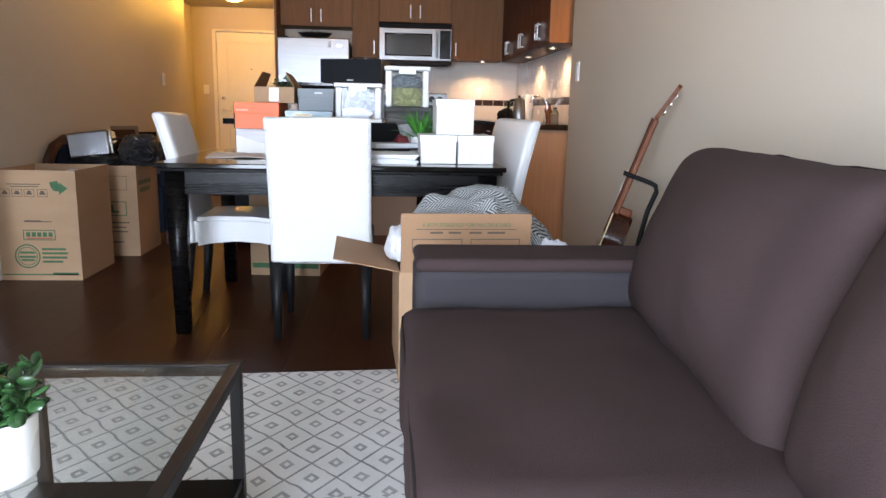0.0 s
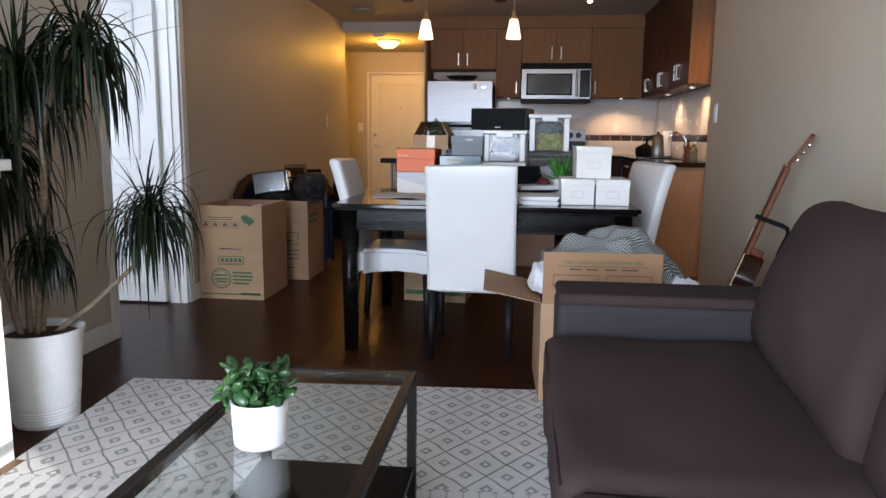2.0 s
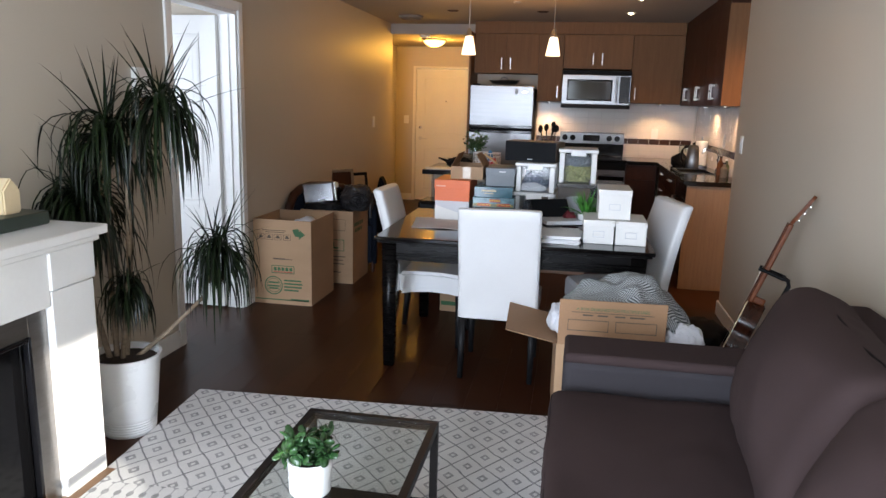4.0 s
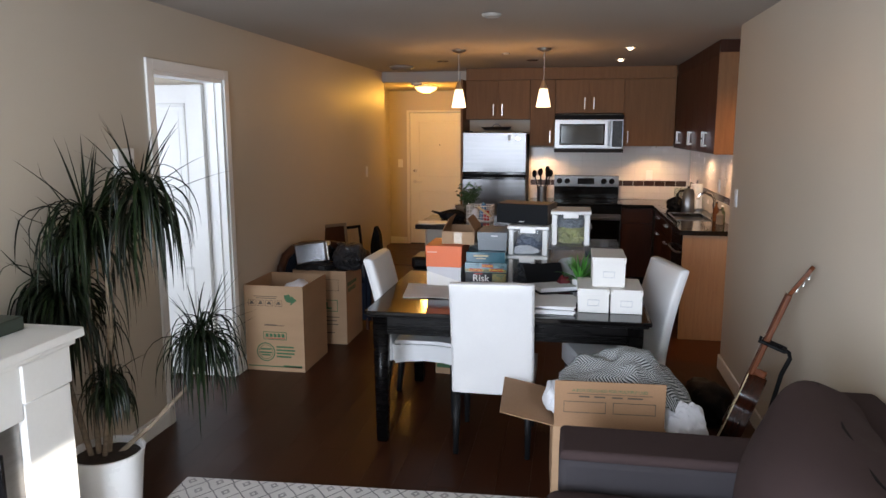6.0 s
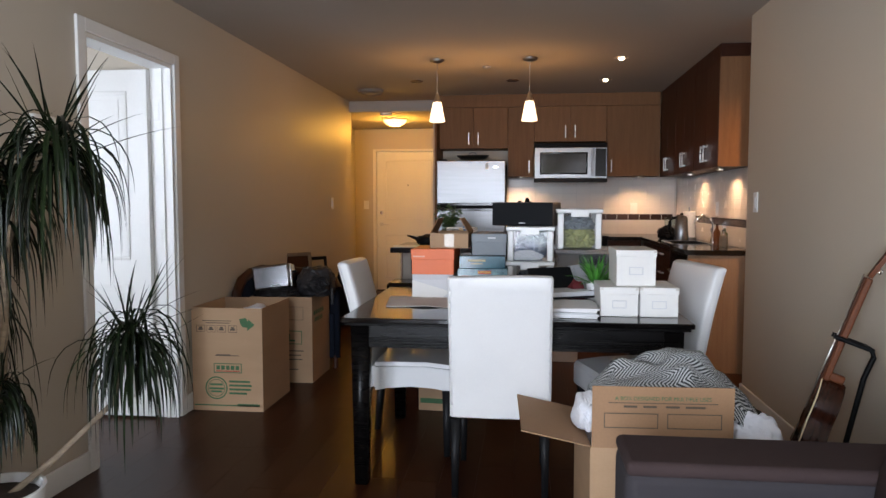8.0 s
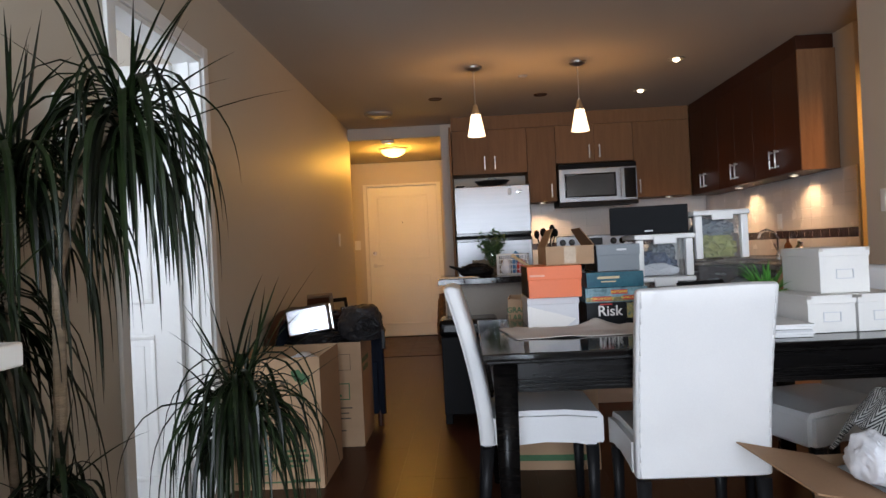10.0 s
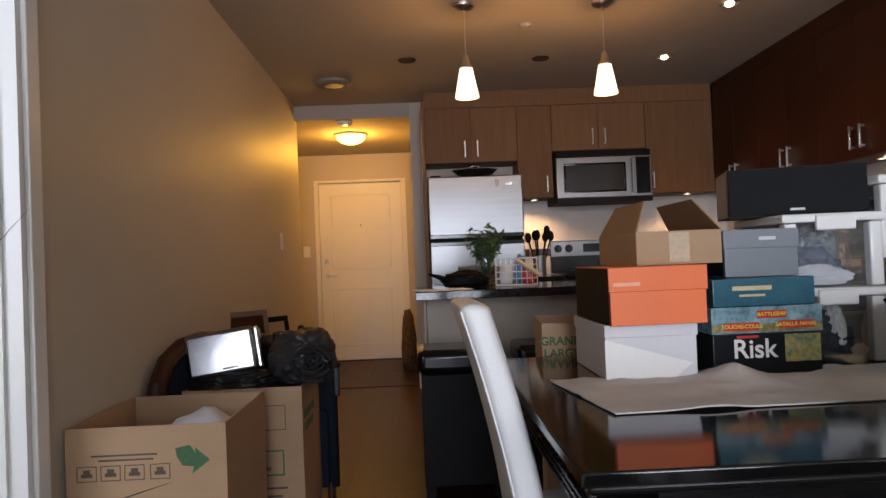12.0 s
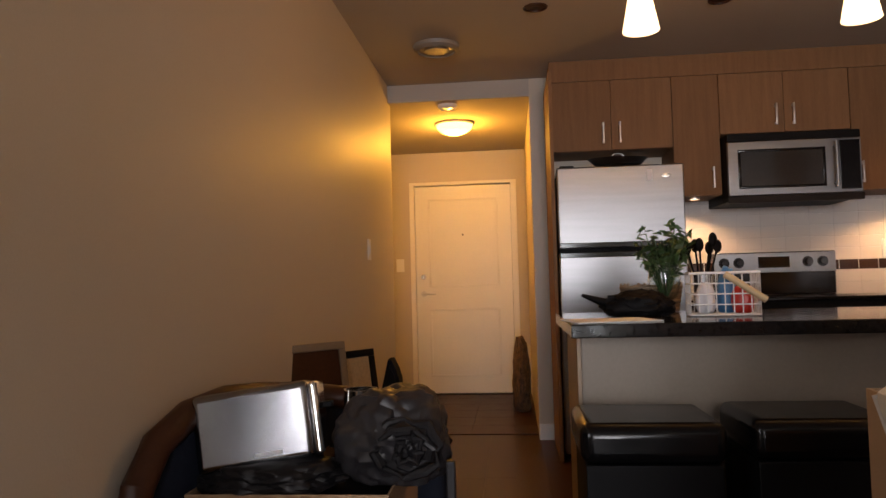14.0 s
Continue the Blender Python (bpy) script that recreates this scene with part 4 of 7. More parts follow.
def bar_stool(x, y):
    s = thing("bar_stool", "black leather bar stool under the island", "stool", (x, y, 0), group="bar stools at the island")
    bm = slab(bmesh.new(), -0.19, 0.19, -0.17, 0.17, 0.55, 0.645, 0.035, 4)
    for v in bm.verts:
        if v.co.z > 0.6:
            v.co.z -= 0.02 * (v.co.x / 0.19) ** 2 * -1
    part("seat", bm, material("black_stool_leather", (0.004, 0.004, 0.0045), 0.2, spread=0.2, scale=8, spec=0.3), s)
    part("base", box(-0.176, 0.176, -0.156, 0.156, 0.06, 0.55, bevel=0.005), BLACKM, s)
    for sx in (-1, 1):
        for sy in (-1, 1):
            bm = bmesh.new()
            slab(bm, sx * 0.15 - 0.022, sx * 0.15 + 0.022, sy * 0.13 - 0.022, sy * 0.13 + 0.022, 0.0, 0.47, 0.003)
            part("leg", bm, BLACKM, s)
    for sy in (-1, 1):
        part("stretcher", box(-0.128, 0.128, sy * 0.13 - 0.012, sy * 0.13 + 0.012, 0.18, 0.21, bevel=0.003), BLACKM, s)
    for sx in (-1, 1):
        part("stretcher", box(sx * 0.15 - 0.012, sx * 0.15 + 0.012, -0.108, 0.108, 0.24, 0.27, bevel=0.003), BLACKM, s)


bar_stool(-0.83, 5.58)
bar_stool(-0.38, 5.62)

# things on the island
sheet = box(-0.13, 0.13, -0.10, 0.10, 0, 0.003)
solid("paper_sheet", sheet, PAPER, "loose white paper on the island", "paper", (-0.89, 5.74, 0.911), 12)
bm = bmesh.new()
rumple(bm, (0, 0, 0), (0.26, 0.16, 0.09), 7.0)
rod(bm, (-0.09, 0.0, 0.04), (-0.19, -0.03, 0.075), 0.018, 0.006)
solid("sun_hat", bm, BLACKM, "crumpled black hat on the island", "hat", (-0.76, 6.0, 0.911))
vase = thing("herb_vase", "leafy herb stems in a stemmed glass vase", "plant", (-0.635, 6.16, 0.911))
bm = bmesh.new()
lathe(bm, [(0.055, 0), (0.01, 0.01), (0.008, 0.035), (0.045, 0.06), (0.06, 0.12), (0.052, 0.165), (0.05, 0.165), (0.057, 0.12), (0.042, 0.063), (0, 0.05)], 24)
part("vase", bm, GLASS, vase, "clear stemmed glass vase")
random.seed(12)
bm, bs = bmesh.new(), bmesh.new()
for i in range(26):
    a, lean = random.uniform(0, 6.28), random.uniform(0.02, 0.105)
    tip = Vector((lean * math.cos(a), lean * math.sin(a), random.uniform(0.19, 0.30)))
    rod(bs, (0.01 * math.cos(a), 0.01 * math.sin(a), 0.06), tip, 0.003, 0.002, 6)
    for k in range(13):
        p = tip * random.uniform(0.62, 1.06) + Vector((random.uniform(-0.025, 0.025), random.uniform(-0.025, 0.025), random.uniform(-0.01, 0.02)))
        turn = Euler((random.uniform(-1.2, 1.2), random.uniform(-1.2, 1.2), random.uniform(0, 6.28))).to_matrix().to_4x4()
        m = Matrix.Translation(p) @ turn @ Matrix.Diagonal((0.010, 0.022, 1, 1))
        vs = [bm.verts.new(m @ Vector(c)) for c in ((0, -1, 0), (0.8, -0.1, 0.004), (0, 1, 0), (-0.8, -0.1, 0.004))]
        bm.faces.new(vs)
part("stems", bs, HERB, vase)
part("leaves", bm, HERB, vase, "small dark green leaves")

wk = thing("wicker_basket", "small brown wicker basket behind the vase", "basket", (-0.665, 6.255, 0.911))
for k in range(6):
    ring = [(0.095 * math.cos(q * math.pi / 10) * (1 + 0.03 * k), 0.06 * math.sin(q * math.pi / 10) * (1 + 0.03 * k), 0.009 + 0.017 * k + 0.003 * math.sin(q * 2.5)) for q in range(21)]
    part("weave", tube(ring, 0.0088, 7), BARK, wk)
for q in range(10):
    c_, s_ = math.cos(q * math.pi / 5), math.sin(q * math.pi / 5)
    part("stake", rod(bmesh.new(), (0.095 * c_, 0.06 * s_, 0.004), (0.112 * c_, 0.07 * s_, 0.11), 0.005, sides=6), BARK, wk)
bk = thing("wire_basket", "white wire basket with a wooden handle", "basket", (-0.50, 5.93, 0.911), -8)
bm = bmesh.new()
BX, BY, BZ = 0.105, 0.08, 0.135
for i in range(9):
    z = 0.004 + BZ * i / 8
    for a, b in (((-BX, -BY), (BX, -BY)), ((BX, -BY), (BX, BY)), ((BX, BY), (-BX, BY)), ((-BX, BY), (-BX, -BY))):
        if i % 2 == 0:
            rod(bm, (*a, z), (*b, z), 0.0022 if i < 8 else 0.004, sides=6)
for i in range(9):
    x = -BX + 2 * BX * i / 8
    for y in (-BY, BY):
        rod(bm, (x, y, 0.004), (x, y, 0.004 + BZ), 0.002, sides=6)
for i in range(7):
    y = -BY + 2 * BY * i / 6
    for x in (-BX, BX):
        rod(bm, (x, y, 0.004), (x, y, 0.004 + BZ), 0.002, sides=6)
    rod(bm, (-BX, y, 0.004), (BX, y, 0.004), 0.002, sides=6)
part("wire_body", bm, WHITEW, bk)
bm = bmesh.new()
rod(bm, (0.0, -BY - 0.008, 0.135), (0.12, -BY - 0.012, 0.05), 0.011)
part("grip", bm, WICK, bk, "pale wooden grip")
for j, (dx, dy, h, mt) in enumerate(((-0.05, 0.0, 0.11, WHITECLOTH), (0.02, 0.02, 0.16, material("blue_packet", (0.06, 0.2, 0.4), 0.4)), (0.06, -0.02, 0.10, REDC))):
    bm = bmesh.new()
    rumple(bm, (dx, dy, 0.008), (0.075, 0.075, h), 5.0 + j, 0.5, 3)
    part("packet", bm, mt, bk)

# ceiling lights, detector and switches
for x, y in PENDANTS:
    p = thing("pendant_lamp", "lit pendant lamp with a frosted tapered shade", "lamp", (x, y, 0), group="pendant lamps over the island")
    bm = bmesh.new()
    lathe(bm, [(0.0, 2.368), (0.018, 2.368), (0.055, 2.385), (0.06, 2.3985), (0.0, 2.3985)], 24)
    part("canopy", bm, NICKEL, p)
    bm = bmesh.new()
    rod(bm, (0, 0, 2.12), (0, 0, 2.37), 0.0035)
    part("cord", bm, NICKEL, p)
    bm = bmesh.new()
    lathe(bm, [(0.0, 2.13), (0.012, 2.13), (0.026, 2.075), (0.036, 2.065), (0.036, 2.058), (0.0, 2.058)], 20)
    part("cap", bm, NICKEL, p, "brushed nickel cap")
    bm = bmesh.new()
    lathe(bm, [(0.034, 2.06), (0.042, 2.02), (0.064, 1.905), (0.058, 1.903), (0.0, 1.902), (0.0, 1.906), (0.055, 1.907), (0.039, 2.02), (0.031, 2.06)], 28)
    sh = part("shade", bm, SHADE, p, "glowing frosted glass shade")
    sh.visible_shadow = False


def downlight(x, y, z, lit, label):
    d = thing("downlight", label, "light", (x, y, z), group="recessed ceiling lights")
    bm = bmesh.new()
    lathe(bm, [(0.046, -0.0005), (0.06, -0.0005), (0.058, -0.006), (0.048, -0.007), (0.046, -0.0005)], 28)
    part("ring", bm, NICKEL if lit else BROWNL, d)
    bm = bmesh.new()
    lathe(bm, [(0.027, -0.0035), (0.045, -0.0015), (0.045, -0.0008), (0.027, -0.0008)], 24)
    part("reflector", bm, NICKEL if lit else BROWNL, d)
    bm = bmesh.new()
    lathe(bm, [(0.0, -0.024), (0.014, -0.022), (0.023, -0.014), (0.026, -0.0008)] if lit else [(0.0, -0.004), (0.026, -0.003), (0.026, -0.0008)], 24)
    part("lens", bm, BULB if lit else METALK, d).visible_shadow = not lit


for x, y, lit in ((0.75, 6.09, True), (0.735, 7.09, True), (-0.126, 7.05, False), (-1.03, 7.0, False)):
    downlight(x, y, H, lit, "lit recessed ceiling light" if lit else "unlit dark recessed ceiling light")
hl = thing("hall_ceiling_lamp", "lit amber glass dome lamp in the hall", "lamp", (-1.60, 8.95, HALL_H))
bm = bmesh.new()
lathe(bm, [(0.0, -0.001), (0.15, -0.001), (0.15, -0.018), (0.0, -0.018)], 32)
part("plate", bm, NICKEL, hl)
bm = bmesh.new()
lathe(bm, [(0.142, -0.019), (0.135, -0.04), (0.10, -0.07), (0.05, -0.088), (0.0, -0.092)], 32)
part("dome", bm, DOME, hl).visible_shadow = False
COVER = material("dull_white_plastic", (0.43, 0.40, 0.36), 0.6, spread=0.03)
# beige darkened, with the vent's shade on the glowing ceiling in its colour
VENT = material("shaded_beige_vent_plastic", (0.24, 0.21, 0.175), 0.5, spread=0.04)
for name, x, y, z, r, h, lab, mt in (("ceiling_vent", -1.58, 7.49, H, 0.135, 0.035, "round beige ceiling vent", VENT), ("smoke_alarm", -1.60, 8.37, HALL_H, 0.07, 0.03, "round white smoke alarm", PLASTICW),
                                 ("sprinkler_cover", -0.22, 4.14, H, 0.06, 0.018, "small round white ceiling cover", COVER), ("sprinkler_cover", -0.33, 6.35, H, 0.035, 0.012, "small round white ceiling cover", COVER)):
    d = thing(name, lab, "ceiling fitting", (x, y, z))
    bm = bmesh.new()
    lathe(bm, [(0.0, -0.001), (r, -0.001), (r * 0.97, -h * 0.6), (r * 0.8, -h), (r * 0.75, -h * 0.7), (0.0, -h * 0.75)], 36)
    part("cover", bm, mt, d)
    bm = bmesh.new()
    lathe(bm, [(0.0, -h * 0.95), (r * 0.5, -h * 0.95), (r * 0.55, -h * 0.7)], 24)
    part("cap", bm, mt, d)
solid("wall_sensor", box(-2.38, -2.31, 8.85, 8.93, 2.12, 2.19, bevel=0.012), PLASTICW, "small white sensor on the hall wall", "sensor")


def wall_switch(m, label="white light switch on the wall", w=0.075, h=0.12):
    s = thing("light_switch", label, "switch")
    s.matrix_basis = m
    part("plate", box(-w / 2, w / 2, -0.007, 0, -h / 2, h / 2, bevel=0.003), PLASTICW, s)
    part("rocker", box(-0.016, 0.016, -0.011, -0.007, -0.033, 0.033, bevel=0.002), PLASTICW, s)
    return s


wall_switch(pose(XL, 7.50, 1.245, 0, 0, 90))
wall_switch(pose(XR, 4.72, 1.255, 0, 0, -90))
wall_switch(pose(-2.24, YD, 1.22))
wall_switch(pose(1.18, YK - 0.011, 1.19), "white power outlet on the tiles")
wall_switch(pose(KX - 0.011, 6.55, 1.2, 0, 0, -90), "white power outlet on the tiles")
th = thing("thermostat", "white wall panel with a small dark button", "thermostat", (XL, 3.02, 1.54), 90)
part("case", box(-0.07, 0.07, -0.03, 0, -0.075, 0.075, bevel=0.006), PLASTICW, th)
part("button", box(0.025, 0.045, -0.033, -0.03, 0.0, 0.02, bevel=0.002), BLACKM, th)

# ---- dining table and chairs ----
TX0, TX1, TY0, TY1, TZ = -0.785, 0.70, 3.235, 4.36, 0.757
tb = thing("dining_table", "black-brown wooden dining table covered with packed things", "table")
bm = slab(bmesh.new(), TX0, TX1, TY0, TY1, TZ - 0.022, TZ, 0.004)
part("tabletop", bm, TABLEG, tb)
part("edge_moulding", box(TX0 + 0.012, TX1 - 0.012, TY0 + 0.012, TY1 - 0.012, TZ - 0.036, TZ - 0.0225, bevel=0.005), TABLE, tb)
for a, b, c, d in ((TX0 + 0.115, TX1 - 0.115, TY0 + 0.045, TY0 + 0.07), (TX0 + 0.115, TX1 - 0.115, TY1 - 0.07, TY1 - 0.045), (TX0 + 0.045, TX0 + 0.07, TY0 + 0.115, TY1 - 0.115), (TX1 - 0.07, TX1 - 0.045, TY0 + 0.115, TY1 - 0.115)):
    ap = part("apron", box(a, b, c, d, TZ - 0.135, TZ - 0.037, bevel=0.002), TABLE, tb)
    bm = bmesh.new()
    for k in range(3):                 # ribs along the apron's foot
        z = TZ - 0.128 + k * 0.014
        if b - a > d - c:
            y = c - 0.004 if c < 3.6 else d + 0.004
            slab(bm, a, b, y - 0.004, y + 0.004, z, z + 0.009, 0.002)
        else:
            x = a - 0.004 if a < 0 else b + 0.004
            slab(bm, x - 0.004, x + 0.004, c, d, z, z + 0.009, 0.002)
    part("rib", bm, TABLE, ap)
for x in (TX0 + 0.075, TX1 - 0.075):
    for y in (TY0 + 0.075, TY1 - 0.075):
        bm = bmesh.new()
        made = bmesh.ops.create_cube(bm, size=1.0, matrix=Matrix.LocRotScale((x, y, (TZ - 0.037) / 2), None, (0.08, 0.08, TZ - 0.037)))
        for v in made["verts"]:
            if v.co.z < 0.1:
                v.co.x, v.co.y = x + (v.co.x - x) * 0.72, y + (v.co.y - y) * 0.72
        bmesh.ops.bevel(bm, geom=list(bm.edges), offset=0.004, segments=2, affect="EDGES")
        part("leg", bm, TABLE, tb)


def dining_chair(name="dining_chair"):
    """A parsons chair that faces +y: seat and tall back in one white cover, tapering legs."""
    c = thing(name, "white leatherette parsons dining chair at the table", "chair", group="chairs round the table")
    W = 0.215
    # back: a thin curved slab, leaning backwards to the top
    prof = []
    n = 12
    for i in range(n + 1):
        z = 0.345 + (0.945 - 0.345) * i / n
        t = i / n
        y = 0.0 - 0.115 * t ** 1.6
        prof.append((y, z))
    rows = [(y, z, 1.0, 1.0) for y, z in prof] + [(prof[-1][0] - 0.003, 0.951, 0.992, 0.85), (prof[-1][0] - 0.004, 0.956, 0.975, 0.55), (prof[-1][0] - 0.004, 0.958, 0.95, 0.2)]
    rows = [(0.0, 0.338, 0.97, 0.6)] + rows
    bm, rings, sides = bmesh.new(), [], 40
    for y, z, kx, ky in rows:
        ring = []
        for k in range(sides):
            a = 2 * math.pi * (k + 0.5) / sides
            cx, cy = math.cos(a), math.sin(a)
            px_ = math.copysign(abs(cx) ** 0.22, cx) * W * kx
            py_ = math.copysign(abs(cy) ** 0.45, cy) * 0.033 * ky
            ring.append(bm.verts.new((px_, y + py_, z + 0.004 * math.sin(px_ * 9 + z * 14) * (z > 0.94))))
        rings.append(ring)
    for lo, hi in zip(rings, rings[1:]):
        for k in range(sides):
            bm.faces.new((lo[k], lo[(k + 1) % sides], hi[(k + 1) % sides], hi[k]))
    bm.faces.new(rings[0][::-1])
    bm.faces.new(rings[-1])
    back = part("backrest", bm, LEATHER, c)
    # seam down the back's side edges
    for sx in (-1, 1):
        bm = bmesh.new()
        for (y0, z0), (y1, z1) in zip(prof, prof[1:]):
            rod(bm, (sx * (W - 0.012), y0 - 0.0275, z0), (sx * (W - 0.012), y1 - 0.0275, z1), 0.0026, sides=6)
        part("seam", bm, LEATHER, back)
    # seat: domed top, its skirt arched between the legs
    bm = bmesh.new()
    side = [(0.02, 0.318), (0.10, 0.335), (0.22, 0.345), (0.34, 0.338), (0.43, 0.318), (0.445, 0.345), (0.445, 0.435), (0.43, 0.455), (0.30, 0.468), (0.12, 0.468), (0.02, 0.462)]
    extrude_outline(bm, side, 2 * W, "x", -W)
    sharp = [e for e in bm.edges if e.calc_face_angle(0) > 0.9]
    bmesh.ops.bevel(bm, geom=sharp, offset=0.02, segments=4, affect="EDGES")
    part("seat", bm, LEATHER, c)
    for sx in (-1, 1):
        for y, lean in ((0.0, -0.03), (0.40, 0.0)):
            bm = bmesh.new()
            made = bmesh.ops.create_cube(bm, size=1.0, matrix=Matrix.LocRotScale((sx * 0.19, y, 0.165), None, (0.04, 0.045, 0.33)))
            for v in made["verts"]:
                if v.co.z < 0.1:
                    v.co.x = sx * 0.19 + (v.co.x - sx * 0.19) * 0.65
                    v.co.y = y + lean + (v.co.y - y) * 0.65
            part("leg", bm, GREYW, c, "dark grey tapering leg")
    return c


ch = dining_chair()
ch.matrix_basis = pose(-0.094, 3.245, 0)
copy_thing(ch, pose(-0.77, 3.875, 0, 0, 0, -90))
copy_thing(ch, pose(0.738, 3.82, 0, 0, 0, 90 + 16))


# ---- boxes and things on the table ----
def shoe_box(name, label, x, y, z, w, d, h, mat, turn=0.0, lid=0.055, lid_mat=None, category="box", group=""):
    """A lidded card box, its front foot corner on the left at x, y."""
    b = thing(name, label, category, (x, y, z), turn, group)
    part("body", box(0.003, w - 0.003, 0.003, d - 0.003, 0, h - 0.004, bevel=0.002), mat, b)
    part("lid", box(0, w, 0, d, h - lid, h, bevel=0.002), lid_mat or mat, b)
    return b


wbx = shoe_box("shoe_box", "pale grey and white shoe box with a white corner", -0.577, 3.90, TZ + 0.001, 0.215, 0.32, 0.127, PALEC, lid=0.03)
bm = bmesh.new()
extrude_outline(bm, [(0.0, 0.004), (0.16, 0.004), (0.20, 0.035), (0.0, 0.094)], 0.0015, "y", -0.0012)
part("print", bm, WHITEC, wbx, "white printed corner")
ob = shoe_box("shoe_box", "orange shoe box with shade painted on its left side", -0.575, 3.852, 0.886, 0.222, 0.33, 0.13, ORANGE, lid=0.055)
part("print", box(0.01, 0.07, -0.0014, -0.0002, 0.088, 0.096), material("pale_orange_print", (0.85, 0.4, 0.25), 0.5), ob, "small pale print bar")
# matte black sheet paints the deep shade on the box's left face
part("shade_sheet", box(-0.0015, -0.0004, 0.004, 0.326, 0.002, 0.128), BLACKM, ob, "black sheet for the shaded left side")

# open brown carton
oc = thing("open_carton", "small open brown cardboard carton with raised flaps", "box", (-0.487, 3.925, 1.017))
CW, CD, CH, t = 0.20, 0.34, 0.078, 0.004
part("bottom", box(0, CW, 0, CD, 0, t), CARD, oc)
for nm, s in (("front_wall", (0, CW, 0, t, t, CH)), ("back_wall", (0, CW, CD - t, CD, t, CH)), ("left_wall", (0, t, t, CD - t, t, CH)), ("right_wall", (CW - t, CW, t, CD - t, t, CH))):
    part(nm, box(*s), CARD, oc)
for nm, pts in (("left_flap", [(0.0, 0.0), (0.036, 0.075)]), ("right_flap", [(CW, 0.0), (CW - 0.05, 0.075)])):
    (x0, _), (x1, dz) = pts
    bm = bmesh.new()
    vs = [bm.verts.new(c) for c in ((x0, 0.003, CH), (x0, CD - 0.003, CH), (x1, CD - 0.045, CH + dz), (x1, 0.045, CH + dz))]
    f = bm.faces.new(vs)
    ext = bmesh.ops.extrude_face_region(bm, geom=[f])
    bmesh.ops.translate(bm, verts=[v for v in ext["geom"] if isinstance(v, bmesh.types.BMVert)], vec=(0.004, 0, 0.001))
    bmesh.ops.recalc_face_normals(bm, faces=bm.faces)
    part(nm, bm, CARDI, oc)
part("tape", box(CW * 0.38, CW * 0.62, -0.0012, -0.0003, 0.006, CH - 0.004), material("clear_tape", (0.55, 0.42, 0.28), 0.25), oc, "shiny packing tape")

# board games
risk = shoe_box("board_game", "thick black strategy board game box with map print", -0.335, 3.885, TZ + 0.001, 0.25, 0.26, 0.096, BLACKC, lid=0.096)
writing("Risk", 0.060, WHITEC, risk, pose(0.095, -0.0012, 0.060) @ FACE_Y, bold=0.0008)
part("print", box(0.165, 0.247, -0.0014, -0.0003, 0.03, 0.092), material("map_print", (0.42, 0.33, 0.10), 0.35, dark=(0.02, 0.13, 0.12), scale=45), risk, "mottled map print")
part("red_mark", box(0.055, 0.105, -0.0014, -0.0003, 0.086, 0.092), REDC, risk)
bs_ = shoe_box("board_game", "sea battle board game box with yellow titles", -0.338, 3.88, 0.855, 0.255, 0.26, 0.060, material("sea_print", (0.24, 0.40, 0.46), 0.25, dark=(0.012, 0.045, 0.07), scale=17), lid=0.060)
part("horizon_print", box(0.002, 0.253, -0.0009, -0.0002, 0.004, 0.022), material("wreck_print", (0.36, 0.30, 0.10), 0.35, dark=(0.02, 0.03, 0.03), scale=38), bs_, "dark printed sea wreck")
for words, x, z in (("BATTLESHIP", 0.138, 0.042), ("TOUCHE-COULE", 0.068, 0.016), ("BATALLA NAVAL", 0.193, 0.018)):
    w = 0.062 if len(words) < 11 else 0.074
    part("title_bar", box(x - w / 2 - 0.003, x + w / 2 + 0.003, -0.0014, -0.0003, z - 0.009, z + 0.009), REDC, bs_, "red title bar")
    writing(words, 0.0125, material("title_yellow", (0.90, 0.66, 0.06), 0.4), bs_, pose(x, -0.0018, z) @ FACE_Y, bold=0.0002)
teal = shoe_box("board_game", "glossy teal board game box with pale lettering bars", -0.33, 3.885, 0.916, 0.235, 0.26, 0.063, TEAL, lid=0.063)
for x0, x1, z0, z1 in ((0.045, 0.135, 0.036, 0.046), (0.06, 0.12, 0.022, 0.027)):
    part("print", box(x0, x1, -0.0014, -0.0003, z0, z1), material("pale_gold_print", (0.6, 0.52, 0.3), 0.5), teal, "pale gold print bar")
gb = shoe_box("shoe_box", "grey lidded shoe box", -0.272, 3.95, 0.980, 0.182, 0.30, 0.112, GREYC, lid=0.045)
part("print", box(0.085, 0.125, -0.0014, -0.0003, 0.086, 0.094), PALEC, gb, "small pale print bar")
# left face blackened too, as shade put into the colour
part("shade_sheet", box(-0.0015, -0.0004, 0.004, 0.296, 0.002, 0.11), BLACKM, gb, "dark sheet for the shaded left side")

# linen runner across the table
bm = bmesh.new()
nx, ny = 60, 24
grid = []
for i in range(nx + 1):
    row = []
    for j in range(ny + 1):
        u, v = i / nx, j / ny
        x = -0.70 + 0.92 * u + 0.05 * (1 - v)
        y = 3.56 + 0.37 * v + 0.03 * u
        z = TZ + 0.005 + max(0, noise.noise(Vector((u * 5, v * 3, 1.3)))) * 0.02 * min(1, u * 2.5) + 0.03 * math.exp(-((u - 0.42) / 0.06) ** 2 - ((v - 0.75) / 0.2) ** 2) + max(0, noise.noise(Vector((u * 16, v * 7, 4.1)))) * 0.012 * min(1, v * 2)
        row.append(bm.verts.new((x, y, z)))
    grid.append(row)
for i in range(nx):
    for j in range(ny):
        bm.faces.new((grid[i][j], grid[i + 1][j], grid[i + 1][j + 1], grid[i][j + 1]))
ext = bmesh.ops.extrude_face_region(bm, geom=list(bm.faces))
